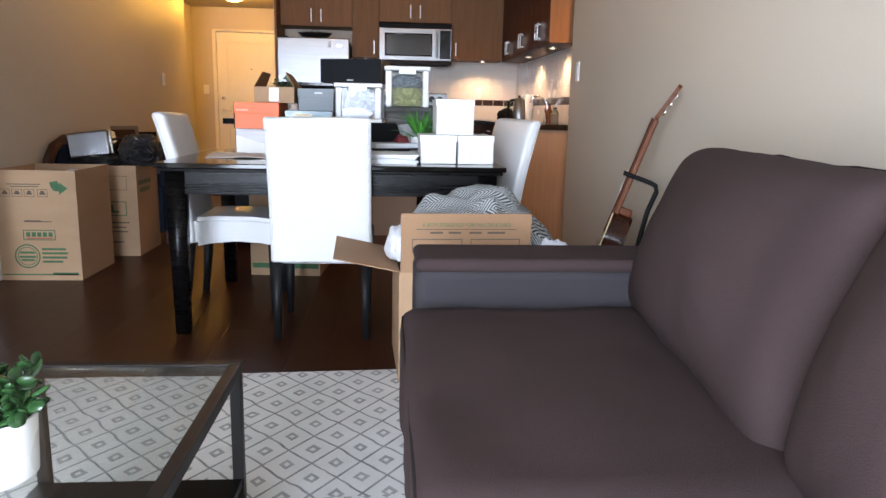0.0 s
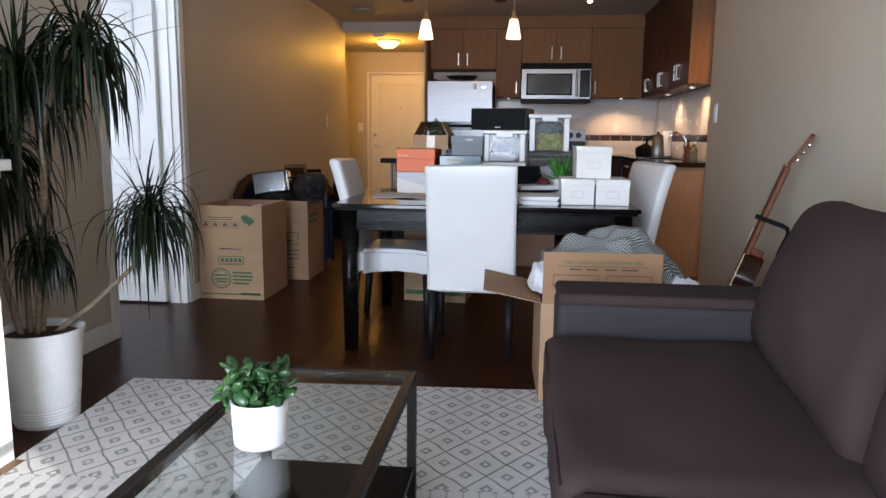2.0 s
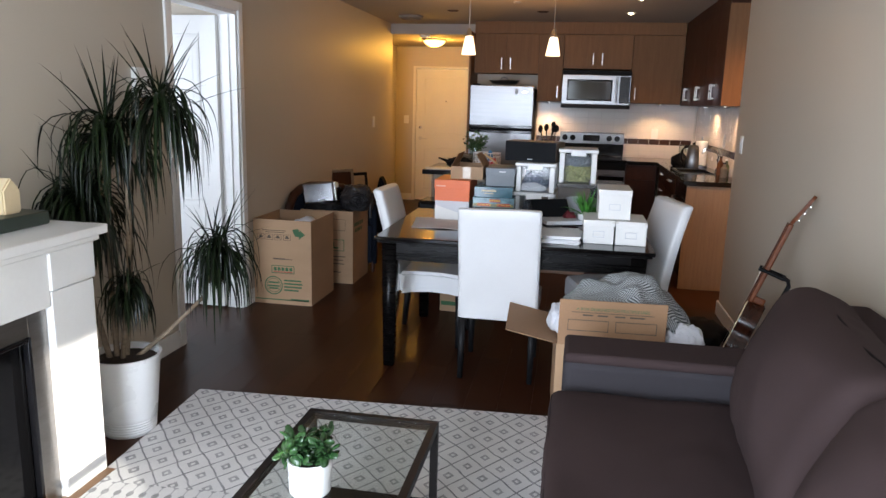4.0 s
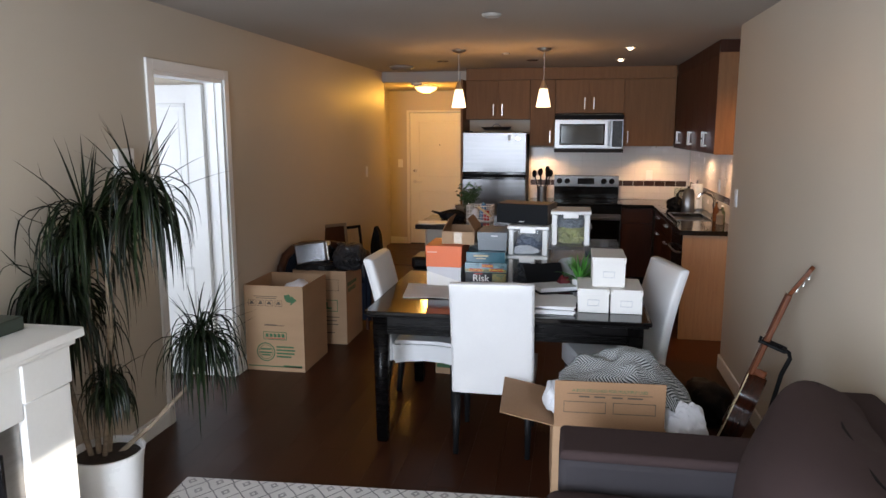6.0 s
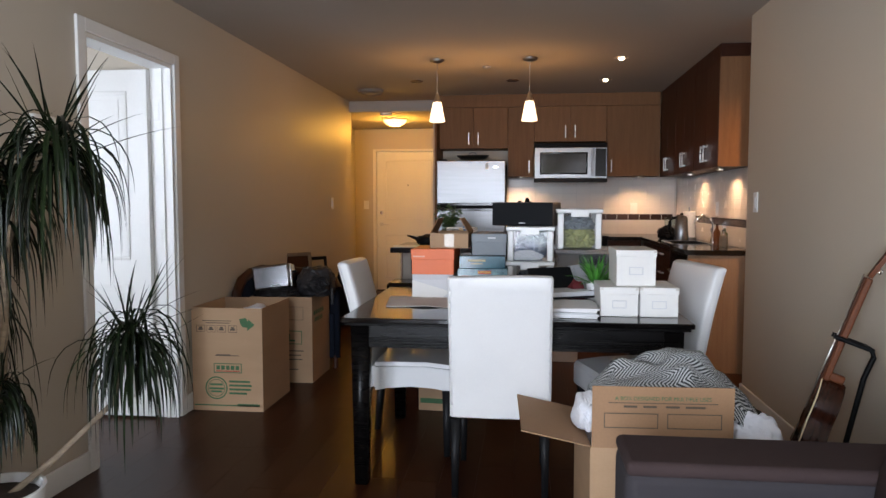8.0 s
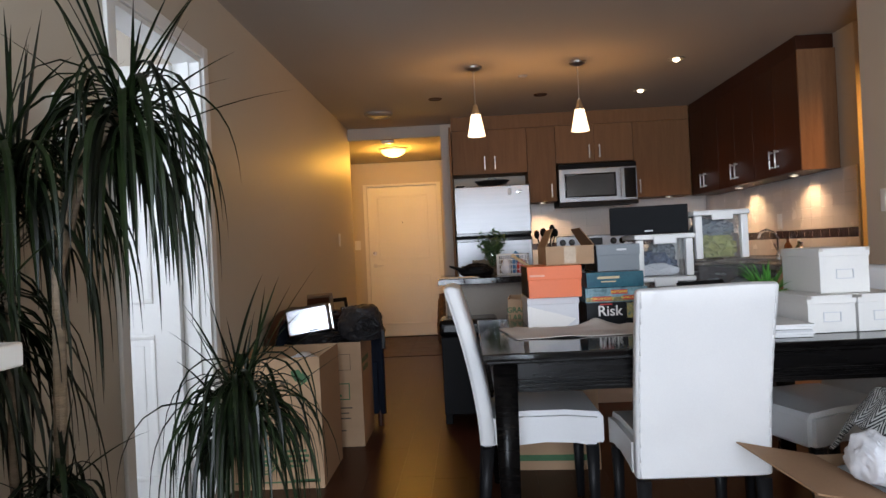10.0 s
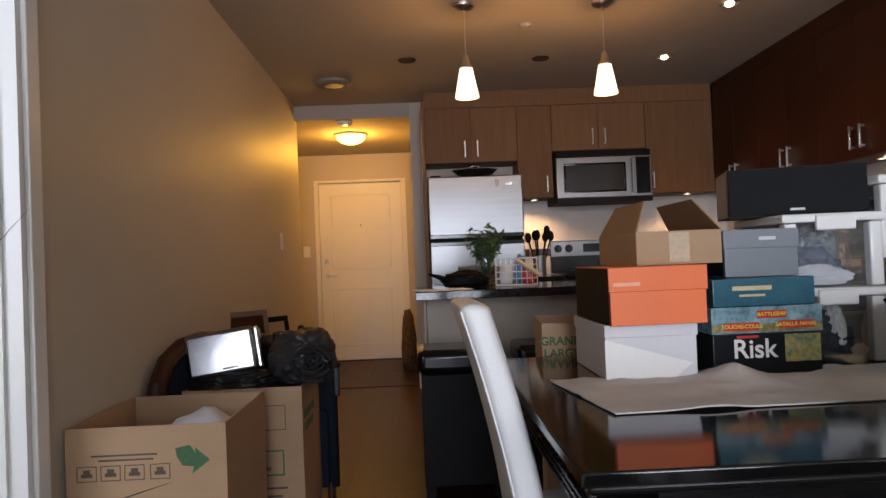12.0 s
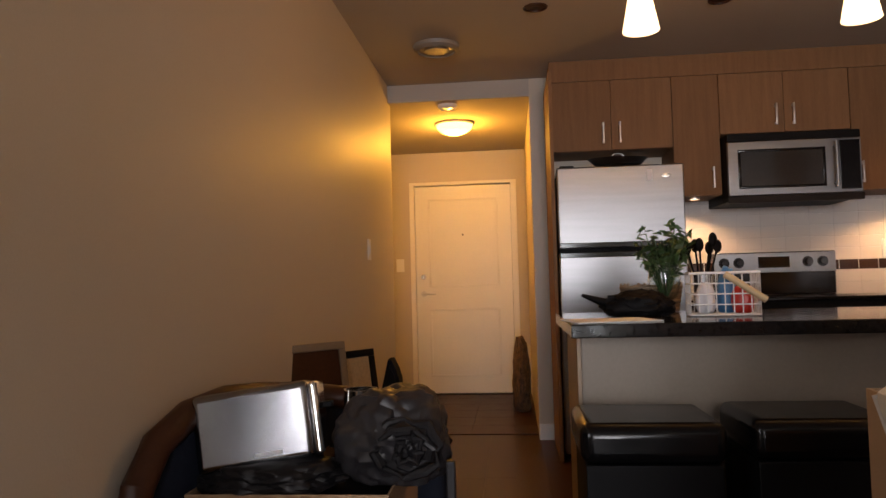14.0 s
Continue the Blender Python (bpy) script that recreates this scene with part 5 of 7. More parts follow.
bmesh.ops.translate(bm, verts=[v for v in ext["geom"] if isinstance(v, bmesh.types.BMVert)], vec=(0, 0, -0.003))
bmesh.ops.recalc_face_normals(bm, faces=bm.faces)
solid("table_runner", bm, LINEN, "rumpled cream linen runner on the table", "runner")


def storage_bin(place, w, d, h, label, turn=0.0, stuff=()):
    """A clear plastic bin with white corner posts, white lid and clips."""
    b = thing("storage_bin", label, "storage bin", place, turn, group="clear storage bins on the table")
    lidh = 0.022
    tub = part("tub", box(0.006, w - 0.006, 0.006, d - 0.006, 0.0, h - lidh, bevel=0.006), SMOKED, b, "clear plastic tub")
    for x in (0.0, w - 0.032):
        for y in (0.0, d - 0.032):
            part("corner_post", box(x, x + 0.032, y, y + 0.032, 0.0, h - lidh - 0.001, bevel=0.006), PLASTICW, b, "white corner post")
    part("lid", box(-0.008, w + 0.008, -0.008, d + 0.008, h - lidh, h, bevel=0.006), PLASTICW, b, "white lid")
    part("lid_clip", box(w * 0.3, w * 0.7, -0.016, -0.002, h - lidh - 0.02, h - 0.004, bevel=0.004), PLASTICW, b, "white clip")
    for i, (x, y, z, sx, sy, sz, mt) in enumerate(stuff):
        bm = bmesh.new()
        rumple(bm, (x, y, z), (sx, sy, sz), 2.0 + i * 3.1, 1.7, 4)
        part("content", bm, mt, b)
    return b


BLUEC = material("blue_grey_cloth", (0.16, 0.20, 0.30), 0.8, spread=0.3, scale=15)
storage_bin((-0.09, 4.02, TZ + 0.001), 0.24, 0.30, 0.185, "clear storage bin full of dark cables", -3, [(0.12, 0.13, 0.01, 0.19, 0.2, 0.12, NAVY), (0.15, 0.07, 0.02, 0.05, 0.06, 0.12, WHITEC)])
storage_bin((-0.088, 4.02, TZ + 0.188), 0.24, 0.30, 0.182, "clear storage bin with blue and white things", -3, [(0.11, 0.16, 0.004, 0.19, 0.22, 0.11, BLUEC), (0.14, 0.17, 0.06, 0.13, 0.15, 0.10, GREYC), (0.10, 0.05, 0.004, 0.17, 0.05, 0.05, WHITECLOTH)])
big = thing("storage_tote", "large clear plastic storage tote with a lid", "storage bin", (0.165, 4.01, TZ + 0.001))
part("tub", box(0.012, 0.408, 0.012, 0.33, 0, 0.225, bevel=0.012), SMOKED, big, "clear plastic tub")
part("lid", box(0, 0.42, 0, 0.342, 0.226, 0.25, bevel=0.008), SMOKED, big, "frosted white lid")
for i, (x, y, s, mt) in enumerate(((0.11, 0.15, 0.18, WHITECLOTH), (0.25, 0.16, 0.2, GREYC), (0.33, 0.1, 0.11, REDC))):
    bm = bmesh.new()
    rumple(bm, (x, y, 0.004), (s, 0.22, 0.16), 11.0 + i, 0.8, 3)
    part("content", bm, mt, big)
storage_bin((0.175, 4.045, TZ + 0.253), 0.228, 0.27, 0.21, "clear storage bin with folded yellow-green cloth", 0, [(0.114, 0.135, 0.004, 0.20, 0.24, 0.12, material("olive_cloth", (0.40, 0.40, 0.14), 0.85)), (0.114, 0.13, 0.10, 0.19, 0.22, 0.08, GREYC)])
sp = thing("centre_speaker", "dark grey centre loudspeaker lying on a bin", "speaker", (-0.175, 4.135, TZ + 0.372), -15)
part("cabinet", box(0, 0.335, 0.012, 0.20, 0, 0.126, bevel=0.003), material("speaker_case", (0.10, 0.07, 0.05), 0.5, spread=0.15, scale=8, stretch=(1, 10, 10)), sp, "dark wood-grain cabinet")
part("grille", box(0.002, 0.333, 0.0, 0.0118, 0.002, 0.124, bevel=0.003), SPEAKER, sp, "dark grey cloth grille")
part("badge", box(0.15, 0.185, -0.0015, -0.0002, 0.012, 0.018), PALEC, sp)


def filing_box(x, y, z, w=0.166, d=0.30, h=0.128):
    b = thing("storage_box", "white lidded card storage box with a label holder", "box", (x, y, z), 0, "white card boxes on the table")
    part("body", box(0.003, w - 0.003, 0.003, d - 0.003, 0, h - 0.002, bevel=0.002), WHITEC, b)
    part("lid", box(0, w, 0, d, h - 0.03, h, bevel=0.002), WHITEC, b)
    bm = bmesh.new()
    cx, cz = w / 2, h * 0.42
    for a, b2, c, d2 in ((cx - 0.03, cx + 0.03, cz + 0.014, cz + 0.017), (cx - 0.03, cx + 0.03, cz - 0.017, cz - 0.014), (cx - 0.03, cx - 0.027, cz - 0.014, cz + 0.014), (cx + 0.027, cx + 0.03, cz - 0.014, cz + 0.014)):
        slab(bm, a, b2, -0.001, 0.003, c, d2)
    part("label_holder", bm, PALEC, b, "small pale label holder")
    for sx in (0.0, w - 0.014):
        part("corner", slab(bmesh.new(), sx, sx + 0.014, -0.0015, 0.0, h - 0.012, h - 0.001), NICKEL, b, "metal lid corner")
    return b


filing_box(0.332, 3.395, TZ + 0.001)
filing_box(0.501, 3.395, TZ + 0.001)
filing_box(0.405, 3.45, TZ + 0.13, 0.175, 0.30, 0.158)
# papers, folder, small plant
random.seed(9)
for i in range(5):
    z = TZ + 0.001 + i * 0.0085
    dx = random.uniform(-0.012, 0.012)
    solid("notepad", box(-0.105, 0.105, -0.145, 0.145, 0, 0.008, bevel=0.001), PAPER if i != 2 else PALEC, "white paper notepad in a loose pile", "notepad", (0.215 + dx, 3.47 + dx, z), random.uniform(-7, 7), "notepads on the table")
fo = thing("folder", "open black ring folder leaning on papers", "folder", (0.20, 3.70, TZ + 0.048), 25)
part("cover", box(-0.12, 0.12, -0.09, 0.09, 0, 0.008, bevel=0.002), BLACKC, fo)
o = part("page_block", box(-0.11, 0.11, -0.08, 0.08, 0.008, 0.03, bevel=0.002), PALEC, fo)
o = part("raised_cover", box(-0.12, 0.12, 0, 0.008, 0, 0.15, bevel=0.002), BLACKC, fo)
o.matrix_basis = pose(0, 0.085, 0.005, -38, 0, 0)
bm = bmesh.new()
rumple(bm, (0.255, 3.78, TZ + 0.001), (0.10, 0.10, 0.12), 21.0, 0.8, 3)
solid("cloth_pouch", bm, material("dark_red_cloth", (0.16, 0.012, 0.02), 0.6, spread=0.3), "small dark red pouch on the table", "pouch")
bm = bmesh.new()
rumple(bm, (0.13, 3.86, TZ + 0.001), (0.13, 0.10, 0.10), 23.0, 0.8, 3)
solid("tissue", bm, WHITECLOTH, "crumpled white tissue on the table", "tissue")


def blade(bm, base, way, length, width, droop, segs=6, up=Vector((0, 0, 1)), fold=0.25):
    """A strap leaf from base that bends down along its length, folded a little along its midrib."""
    way = way.normalized()
    side = way.cross(up)
    side = side.normalized() if side.length > 1e-3 else Vector((1, 0, 0))
    p, d = base.copy(), way.copy()
    last = None
    for i in range(segs + 1):
        t = i / segs
        w = width * (0.55 + 0.9 * t) if t < 0.35 else width * (1.0 - ((t - 0.35) / 0.65) ** 1.7) * 0.87
        w = max(w, width * 0.03)
        nrm = side.cross(d).normalized()
        row = [bm.verts.new(p - side * w / 2 + nrm * w * fold), bm.verts.new(p), bm.verts.new(p + side * w / 2 + nrm * w * fold)]
        if last:
            bm.faces.new((last[0], last[1], row[1], row[0]))
            bm.faces.new((last[1], last[2], row[2], row[1]))
        last = row
        p = p + d * (length / segs)
        d = (d + Vector((0, 0, -1)) * droop / segs * (0.4 + 1.4 * t)).normalized()


sp_ = thing("potted_plant", "small bright green plant in a white pot", "plant", (0.35, 3.765, TZ + 0.001))
bm = bmesh.new()
lathe(bm, [(0, 0), (0.038, 0), (0.048, 0.108), (0.044, 0.108), (0.042, 0.09), (0, 0.09)], 24)
part("pot", bm, CERAMIC, sp_, "small white pot")
random.seed(5)
bm = bmesh.new()
for i in range(46):
    a = random.uniform(0, 6.28)
    el = random.uniform(0.25, 1.3)
    blade(bm, Vector((0.012 * math.cos(a), 0.012 * math.sin(a), 0.092)), Vector((math.cos(a) * math.cos(el), math.sin(a) * math.cos(el), math.sin(el))), random.uniform(0.11, 0.19), 0.017, random.uniform(0.3, 1.3), 5)
part("leaves", bm, FAKE, sp_, "bright green strap leaves")

# ---- cardboard boxes ----
def moving_box(name, label, x0, x1, y0, y1, h, flaps=(), group="moving boxes", turn=0.0, category="box"):
    """An open corrugated carton: four walls, a bottom and whichever flaps stand up or hang out (side, length, degrees from level)."""
    b = thing(name, label, category, ((x0 + x1) / 2, (y0 + y1) / 2, 0), turn, group)
    w, d, t = (x1 - x0) / 2, (y1 - y0) / 2, 0.005
    part("bottom", box(-w, w, -d, d, 0.0005, t), CARD, b)
    part("front_wall", box(-w, w, -d, -d + t, t, h), CARD, b)
    part("back_wall", box(-w, w, d - t, d, t, h), CARD, b)
    part("side_wall", box(-w, -w + t, -d + t, d - t, t, h), CARD, b)
    part("side_wall", box(w - t, w, -d + t, d - t, t, h), CARD, b)
    for side, length, deg in flaps:
        run = w if side in "fb" else d
        bm = box(-run + 0.004, run - 0.004, 0, length, 0, 0.004)
        f = part("flap", bm, CARDI, b)
        place = {"f": pose(0, -d, h, 0, 0, 180), "b": pose(0, d, h), "l": pose(-w, 0, h, 0, 0, 90), "r": pose(w, 0, h, 0, 0, -90)}[side]
        f.matrix_basis = place @ pose(0, 0, 0, deg, 0, 0)
    return b, w, d


b1, w1, d1 = moving_box("moving_box", "tall open cardboard moving box with green print", -1.985, -1.545, 4.29, 4.77, 0.625)
F = -d1 - 0.0006


def ink(parent, x0, x1, z0, z1, y, mat, name="print"):
    part(name, box(x0, x1, y - 0.0006, y, z0, z1), mat, parent)


# arrow at the top corner, wordmark frame, round stamp and lines of small print
bm = bmesh.new()
extrude_outline(bm, [(0.08, 0.56), (0.12, 0.568), (0.135, 0.545), (0.135, 0.56), (0.175, 0.525), (0.125, 0.488), (0.13, 0.508), (0.10, 0.512), (0.085, 0.535)], 0.0006, "y", F - 0.0006)
part("arrow_print", bm, GREEN_INK, b1, "green arrow print")
for z, x0, x1 in ((0.545, -0.15, 0.03), (0.532, -0.13, 0.02), (0.335, -0.075, 0.075), (0.34, -0.07, 0.02)):
    ink(b1, x0, x1, z, z + 0.005, F, INK)
for x0, x1 in ((-0.19, -0.135), (-0.125, -0.07), (-0.06, -0.005), (0.01, 0.065)):
    bm = bmesh.new()
    for a, c, z0, z1 in ((x0, x1, 0.518, 0.5205), (x0, x1, 0.478, 0.4805), (x0, x0 + 0.0025, 0.4805, 0.518), (x1 - 0.0025, x1, 0.4805, 0.518), (x0 + 0.012, x1 - 0.012, 0.490, 0.500), (x0 + 0.018, x1 - 0.018, 0.500, 0.511)):
        slab(bm, a, c, F - 0.0006, F, z0, z1)
    part("pictogram", bm, INK, b1)
bm = bmesh.new()
for a, c, z0, z1 in ((-0.085, 0.09, 0.286, 0.291), (-0.085, 0.09, 0.232, 0.237), (-0.085, -0.08, 0.237, 0.286), (0.085, 0.09, 0.237, 0.286)):
    slab(bm, a, c, F - 0.0006, F, z0, z1)
part("wordmark_frame", bm, GREEN_INK, b1)
bm = bmesh.new()
for k in range(5):
    slab(bm, -0.068 + k * 0.03, -0.046 + k * 0.03, F - 0.0006, F, 0.252, 0.277)
part("wordmark", bm, GREEN_INK, b1, "plain green wordmark bars")
ink(b1, -0.07, 0.076, 0.2405, 0.246, F, RED_INK, "underline")
bm = bmesh.new()
n = 28
for r0, r1 in ((0.062, 0.07), (0.05, 0.054)):
    for i in range(n):
        a, c = 2 * math.pi * i / n, 2 * math.pi * (i + 1) / n
        vs = [(-0.07 + r * math.cos(q), F - 0.0007, 0.14 + r * math.sin(q)) for r, q in ((r0, a), (r1, a), (r1, c), (r0, c))]
        bm.faces.new([bm.verts.new(p) for p in vs])
for z, hw in ((0.155, 0.04), (0.13, 0.045), (0.112, 0.035)):
    slab(bm, -0.07 - hw, -0.07 + hw, F - 0.0008, F - 0.0002, z, z + 0.012)
part("round_stamp", bm, GREEN_INK, b1, "round green stamp")
bm = bmesh.new()
for i, x1 in enumerate((0.14, 0.15, 0.145, 0.12)):
    slab(bm, 0.01, x1, F - 0.0006, F, 0.175 - i * 0.024, 0.187 - i * 0.024)
slab(bm, -w1 + 0.01, w1 - 0.02, F - 0.0006, F, 0.03, 0.038)
slab(bm, 0.06, w1 - 0.02, F - 0.0006, F, 0.03, 0.046)
part("small_print", bm, GREEN_INK, b1)
bm = bmesh.new()
rumple(bm, (-1.70, 4.60, 0.45), (0.24, 0.24, 0.16), 31.0, 0.7, 3)
solid("white_bag", bm, WHITECLOTH, "crumpled white bag inside the moving box", "bag")
solid("wrapped_pillow", slab(bmesh.new(), -1.97, -1.56, 4.31, 4.75, 0.008, 0.45, 0.03, 3), BAG2, "grey bundle packed in the moving box", "bundle")

b2, w2, d2 = moving_box("moving_box", "second open cardboard moving box with printed front", -1.90, -1.455, 4.99, 5.42, 0.60)
F = -d2 - 0.0006
bm = bmesh.new()
for a, c, z0, z1 in ((0.03, 0.15, 0.36, 0.366), (0.03, 0.15, 0.27, 0.276), (0.03, 0.036, 0.276, 0.36), (0.144, 0.15, 0.276, 0.36), (0.05, 0.065, 0.29, 0.345), (0.065, 0.10, 0.29, 0.303)):
    slab(bm, a, c, F - 0.0006, F, z0, z1)
part("label_print", bm, GREEN_INK, b2)
bm = bmesh.new()
for z, x1 in ((0.22, 0.16), (0.19, 0.14), (0.16, 0.15), (0.09, 0.12)):
    slab(bm, 0.03, x1, F - 0.0006, F, z, z + 0.008)
for a, c, z0, z1 in ((0.02, 0.16, 0.53, 0.533), (0.02, 0.16, 0.44, 0.443), (0.02, 0.023, 0.443, 0.53), (0.157, 0.16, 0.443, 0.53)):
    slab(bm, a, c, F - 0.0006, F, z0, z1)
part("small_print", bm, INK, b2)
for k in range(5):
    part("side_print", slab(bmesh.new(), w2, w2 + 0.0007, -d2 + 0.04 + k * 0.05, -d2 + 0.075 + k * 0.05, 0.47, 0.50), GREEN_INK, b2)
    part("side_print", slab(bmesh.new(), w2, w2 + 0.0007, -d2 + 0.06 + k * 0.04, -d2 + 0.085 + k * 0.04, 0.42, 0.45), GREEN_INK, b2)
solid("wrapped_pillow", slab(bmesh.new(), -1.885, -1.47, 5.005, 5.405, 0.008, 0.585, 0.03, 3), BAG, "dark bundle filling the moving box", "bundle")

b3, w3, d3 = moving_box("moving_box", "tall cardboard moving box behind the table", -0.615, -0.20, 4.43, 4.75, 0.845, [("r", 0.17, 40)], turn=-5)
F = -d3 - 0.0006
writing("GRAND", 0.036, GREEN_INK, b3, pose(-0.15, F, 0.79) @ FACE_Y, bold=0.0012)
writing("LARGE", 0.036, GREEN_INK, b3, pose(-0.15, F, 0.753) @ FACE_Y, bold=0.0012)
ink(b3, -w3 + 0.01, w3 - 0.01, 0.045, 0.075, F, GREEN_INK)
ink(b3, -0.1, 0.15, 0.30, 0.31, F, GREEN_INK)

# box beside the sofa with a blanket in it
b4, w4, d4 = moving_box("moving_box", "open cardboard moving box with a blanket in it", 0.222, 0.70, 2.69, 3.16, 0.42, [("f", 0.215, 88), ("l", 0.24, 12), ("r", 0.2, -74)], turn=2.5)
F = -d4 - 0.0045
writing("A BOX DESIGNED FOR MULTIPLE USES", 0.0185, GREEN_INK, b4, pose(0.0, F - 0.003, 0.594) @ FACE_Y)
bm = bmesh.new()
slab(bm, -0.18, 0.18, F - 0.003, F - 0.002, 0.5775, 0.580)
for a, c in ((-0.13, -0.085), (-0.065, -0.02), (0.01, 0.055), (0.075, 0.14)):
    slab(bm, a, c, F - 0.003, F - 0.002, 0.563, 0.570)
for cx in (-0.105, 0.105):
    for a, c, z0, z1 in ((cx - 0.09, cx + 0.09, 0.541, 0.544), (cx - 0.09, cx + 0.09, 0.492, 0.495), (cx - 0.09, cx - 0.087, 0.495, 0.541), (cx + 0.087, cx + 0.09, 0.495, 0.541)):
        slab(bm, a, c, F - 0.003, F - 0.002, z0, z1)
part("small_print", bm, INK, b4)

# the blanket: a draped mound that spills over the box's far and right sides
bm = bmesh.new()
uvl = bm.loops.layers.uv.new("UVMap")
nu, nv = 56, 40
grid = []
for i in range(nu + 1):
    row = []
    for j in range(nv + 1):
        u, v = i / nu, j / nv
        x, y = 0.25 + 0.68 * u, 2.765 + 0.36 * v
        hump = sum(height * max(0.0, 1 - abs(u * 8 - k)) for k, height in enumerate((0.56, 0.665, 0.68, 0.695, 0.715, 0.68, 0.605, 0.50, 0.34)))
        hump -= 0.45 * (v - 0.5) ** 2
        fold = 0.007 * math.sin(u * 17 + 4 * noise.noise(Vector((u * 4, v * 4, 0)))) + 0.024 * noise.noise(Vector((u * 6, v * 6, 2.0))) - 0.022 * abs(noise.noise(Vector((u * 7, v * 5, 5.0))))
        row.append(bm.verts.new((x + 0.02 * u * noise.noise(Vector((u * 5, v * 5, 7))), y, hump + fold)))
    grid.append(row)
for i in range(nu):
    for j in range(nv):
        f = bm.faces.new((grid[i][j], grid[i + 1][j], grid[i + 1][j + 1], grid[i][j + 1]))
        for loop, (a, c) in zip(f.loops, ((i, j), (i + 1, j), (i + 1, j + 1), (i, j + 1))):
            loop[uvl].uv = (a / nu * 0.9, c / nv * 0.62)
ob = solid("blanket", bm, BLANKET, "black and white zigzag blanket spilling from the box", "blanket")
mod = ob.modifiers.new("thickness", "SOLIDIFY")
mod.thickness = 0.012
bm = bmesh.new()
rumple(bm, (0.80, 2.80, 0.28), (0.24, 0.20, 0.26), 41.0, 0.5, 5)
solid("white_sheet", bm, WHITECLOTH, "crumpled white sheet hanging from the box", "sheet")
bm = bmesh.new()
rumple(bm, (0.235, 2.86, 0.44), (0.12, 0.22, 0.13), 43.0, 0.5, 5)
solid("white_sheet", bm, WHITECLOTH, "crumpled white sheet at the box's edge", "sheet")
solid("wrapped_pillow", slab(bmesh.new(), 0.24, 0.685, 2.73, 3.13, 0.01, 0.405, 0.04, 3), WHITECLOTH, "white bundle packed in the box", "bundle")
bm = bmesh.new()
rumple(bm, (1.12, 3.95, 0.0), (0.34, 0.5, 0.24), 45.0, 0.6)
solid("black_bag", bm, BLACKM, "black bag on the floor by the wall", "bag")

# ---- tub chair behind the boxes, with a toaster and bags on it ----
tc = thing("tub_chair", "dark brown tub chair with a navy lining behind boxes", "armchair")
rim = [(-1.955, 4.83, 0.40), (-1.955, 4.85, 0.53), (-1.95, 4.89, 0.64), (-1.94, 4.95, 0.715), (-1.915, 5.04, 0.76), (-1.885, 5.18, 0.772), (-1.85, 5.36, 0.755), (-1.78, 5.49, 0.735), (-1.66, 5.535, 0.715), (-1.54, 5.53, 0.695), (-1.43, 5.48, 0.66), (-1.39, 5.44, 0.60)]
pts = [Vector(p) for p in rim]
part("rim", tube(rim, 0.034, 14), BROWNL, tc, "dark brown rounded rim")
bm = bmesh.new()
rows = [[bm.verts.new((p.x, p.y, z)) for z in (0.08, p.z)] for p in pts]
for a, c in zip(rows, rows[1:]):
    bm.faces.new((a[0], c[0], c[1], a[1]))
o = part("shell", bm, NAVY, tc, "navy lining")
mod = o.modifiers.new("thickness", "SOLIDIFY")
mod.thickness, mod.offset = 0.03, 0
part("seat", slab(bmesh.new(), -1.90, -1.42, 5.425, 5.50, 0.08, 0.42, 0.02), NAVY, tc)
for x, y in ((-1.945, 4.86), (-1.90, 5.30), (-1.42, 5.46), (-1.66, 5.51)):
    part("leg", rod(bmesh.new(), (x, y, 0.0), (x, y, 0.1), 0.018), BROWNL, tc)

to = thing("toaster", "shiny stainless steel toaster among dark bags", "toaster", (-1.76, 5.10, 0.655), 0)
to.matrix_basis = pose(-1.765, 5.10, 0.640, -7, -7, 10)
part("shell", slab(bmesh.new(), -0.128, 0.13, -0.075, 0.075, 0.0, 0.170, 0.016, 4), material("toaster_steel", (0.30, 0.30, 0.31), 0.18, 1.0, spread=0.1, scale=5), to, "polished steel shell")
part("end_cap", slab(bmesh.new(), 0.13, 0.15, -0.072, 0.072, 0.004, 0.165, 0.009, 3), CHROME, to, "chrome end with lever")
part("lever", slab(bmesh.new(), 0.15, 0.175, -0.02, 0.02, 0.10, 0.115, 0.004), BLACKM, to)
for y in (-0.03, 0.03):
    part("slot", slab(bmesh.new(), -0.09, 0.09, y - 0.012, y + 0.012, 0.1690, 0.1715), BLACKM, to)
part("print", slab(bmesh.new(), 0.0, 0.06, -0.0756, -0.0748, 0.02, 0.028), PALEC, to)
bm = bmesh.new()
rumple(bm, (-1.74, 5.09, 0.585), (0.38, 0.24, 0.09), 51.0, 0.7, 5)
solid("dark_bag", bm, BAG, "crumpled dark plastic bag under the toaster", "bag")
# rolled dark bag, wound in a spiral
rb = thing("rolled_bag", "rolled dark grey bag on top of the box", "bag", (-1.47, 5.17, 0.595))
bm = bmesh.new()
rumple(bm, (0.0, 0.0, 0.0), (0.31, 0.30, 0.22), 53.0, 0.55, 5)
part("body", bm, BAG2, rb)
pts = []
for i in range(60):
    a = i * 0.36
    r = 0.012 + 0.07 * i / 60
    pts.append((0.045 + r * math.cos(a) + 0.006 * math.sin(3.1 * i), -0.125 - 0.014 * math.sin(a * 0.5), 0.085 + r * 0.8 * math.sin(a) + 0.006 * math.cos(2.3 * i)))
part("roll", tube(pts, [0.009 + 0.004 * math.sin(i * 1.3) for i in range(60)], 8), BAG, rb, "wound dark bag end")
part("strap", slab(bmesh.new(), 0.13, 0.15, -0.12, -0.10, -0.05, 0.06, 0.004), BAG, rb)
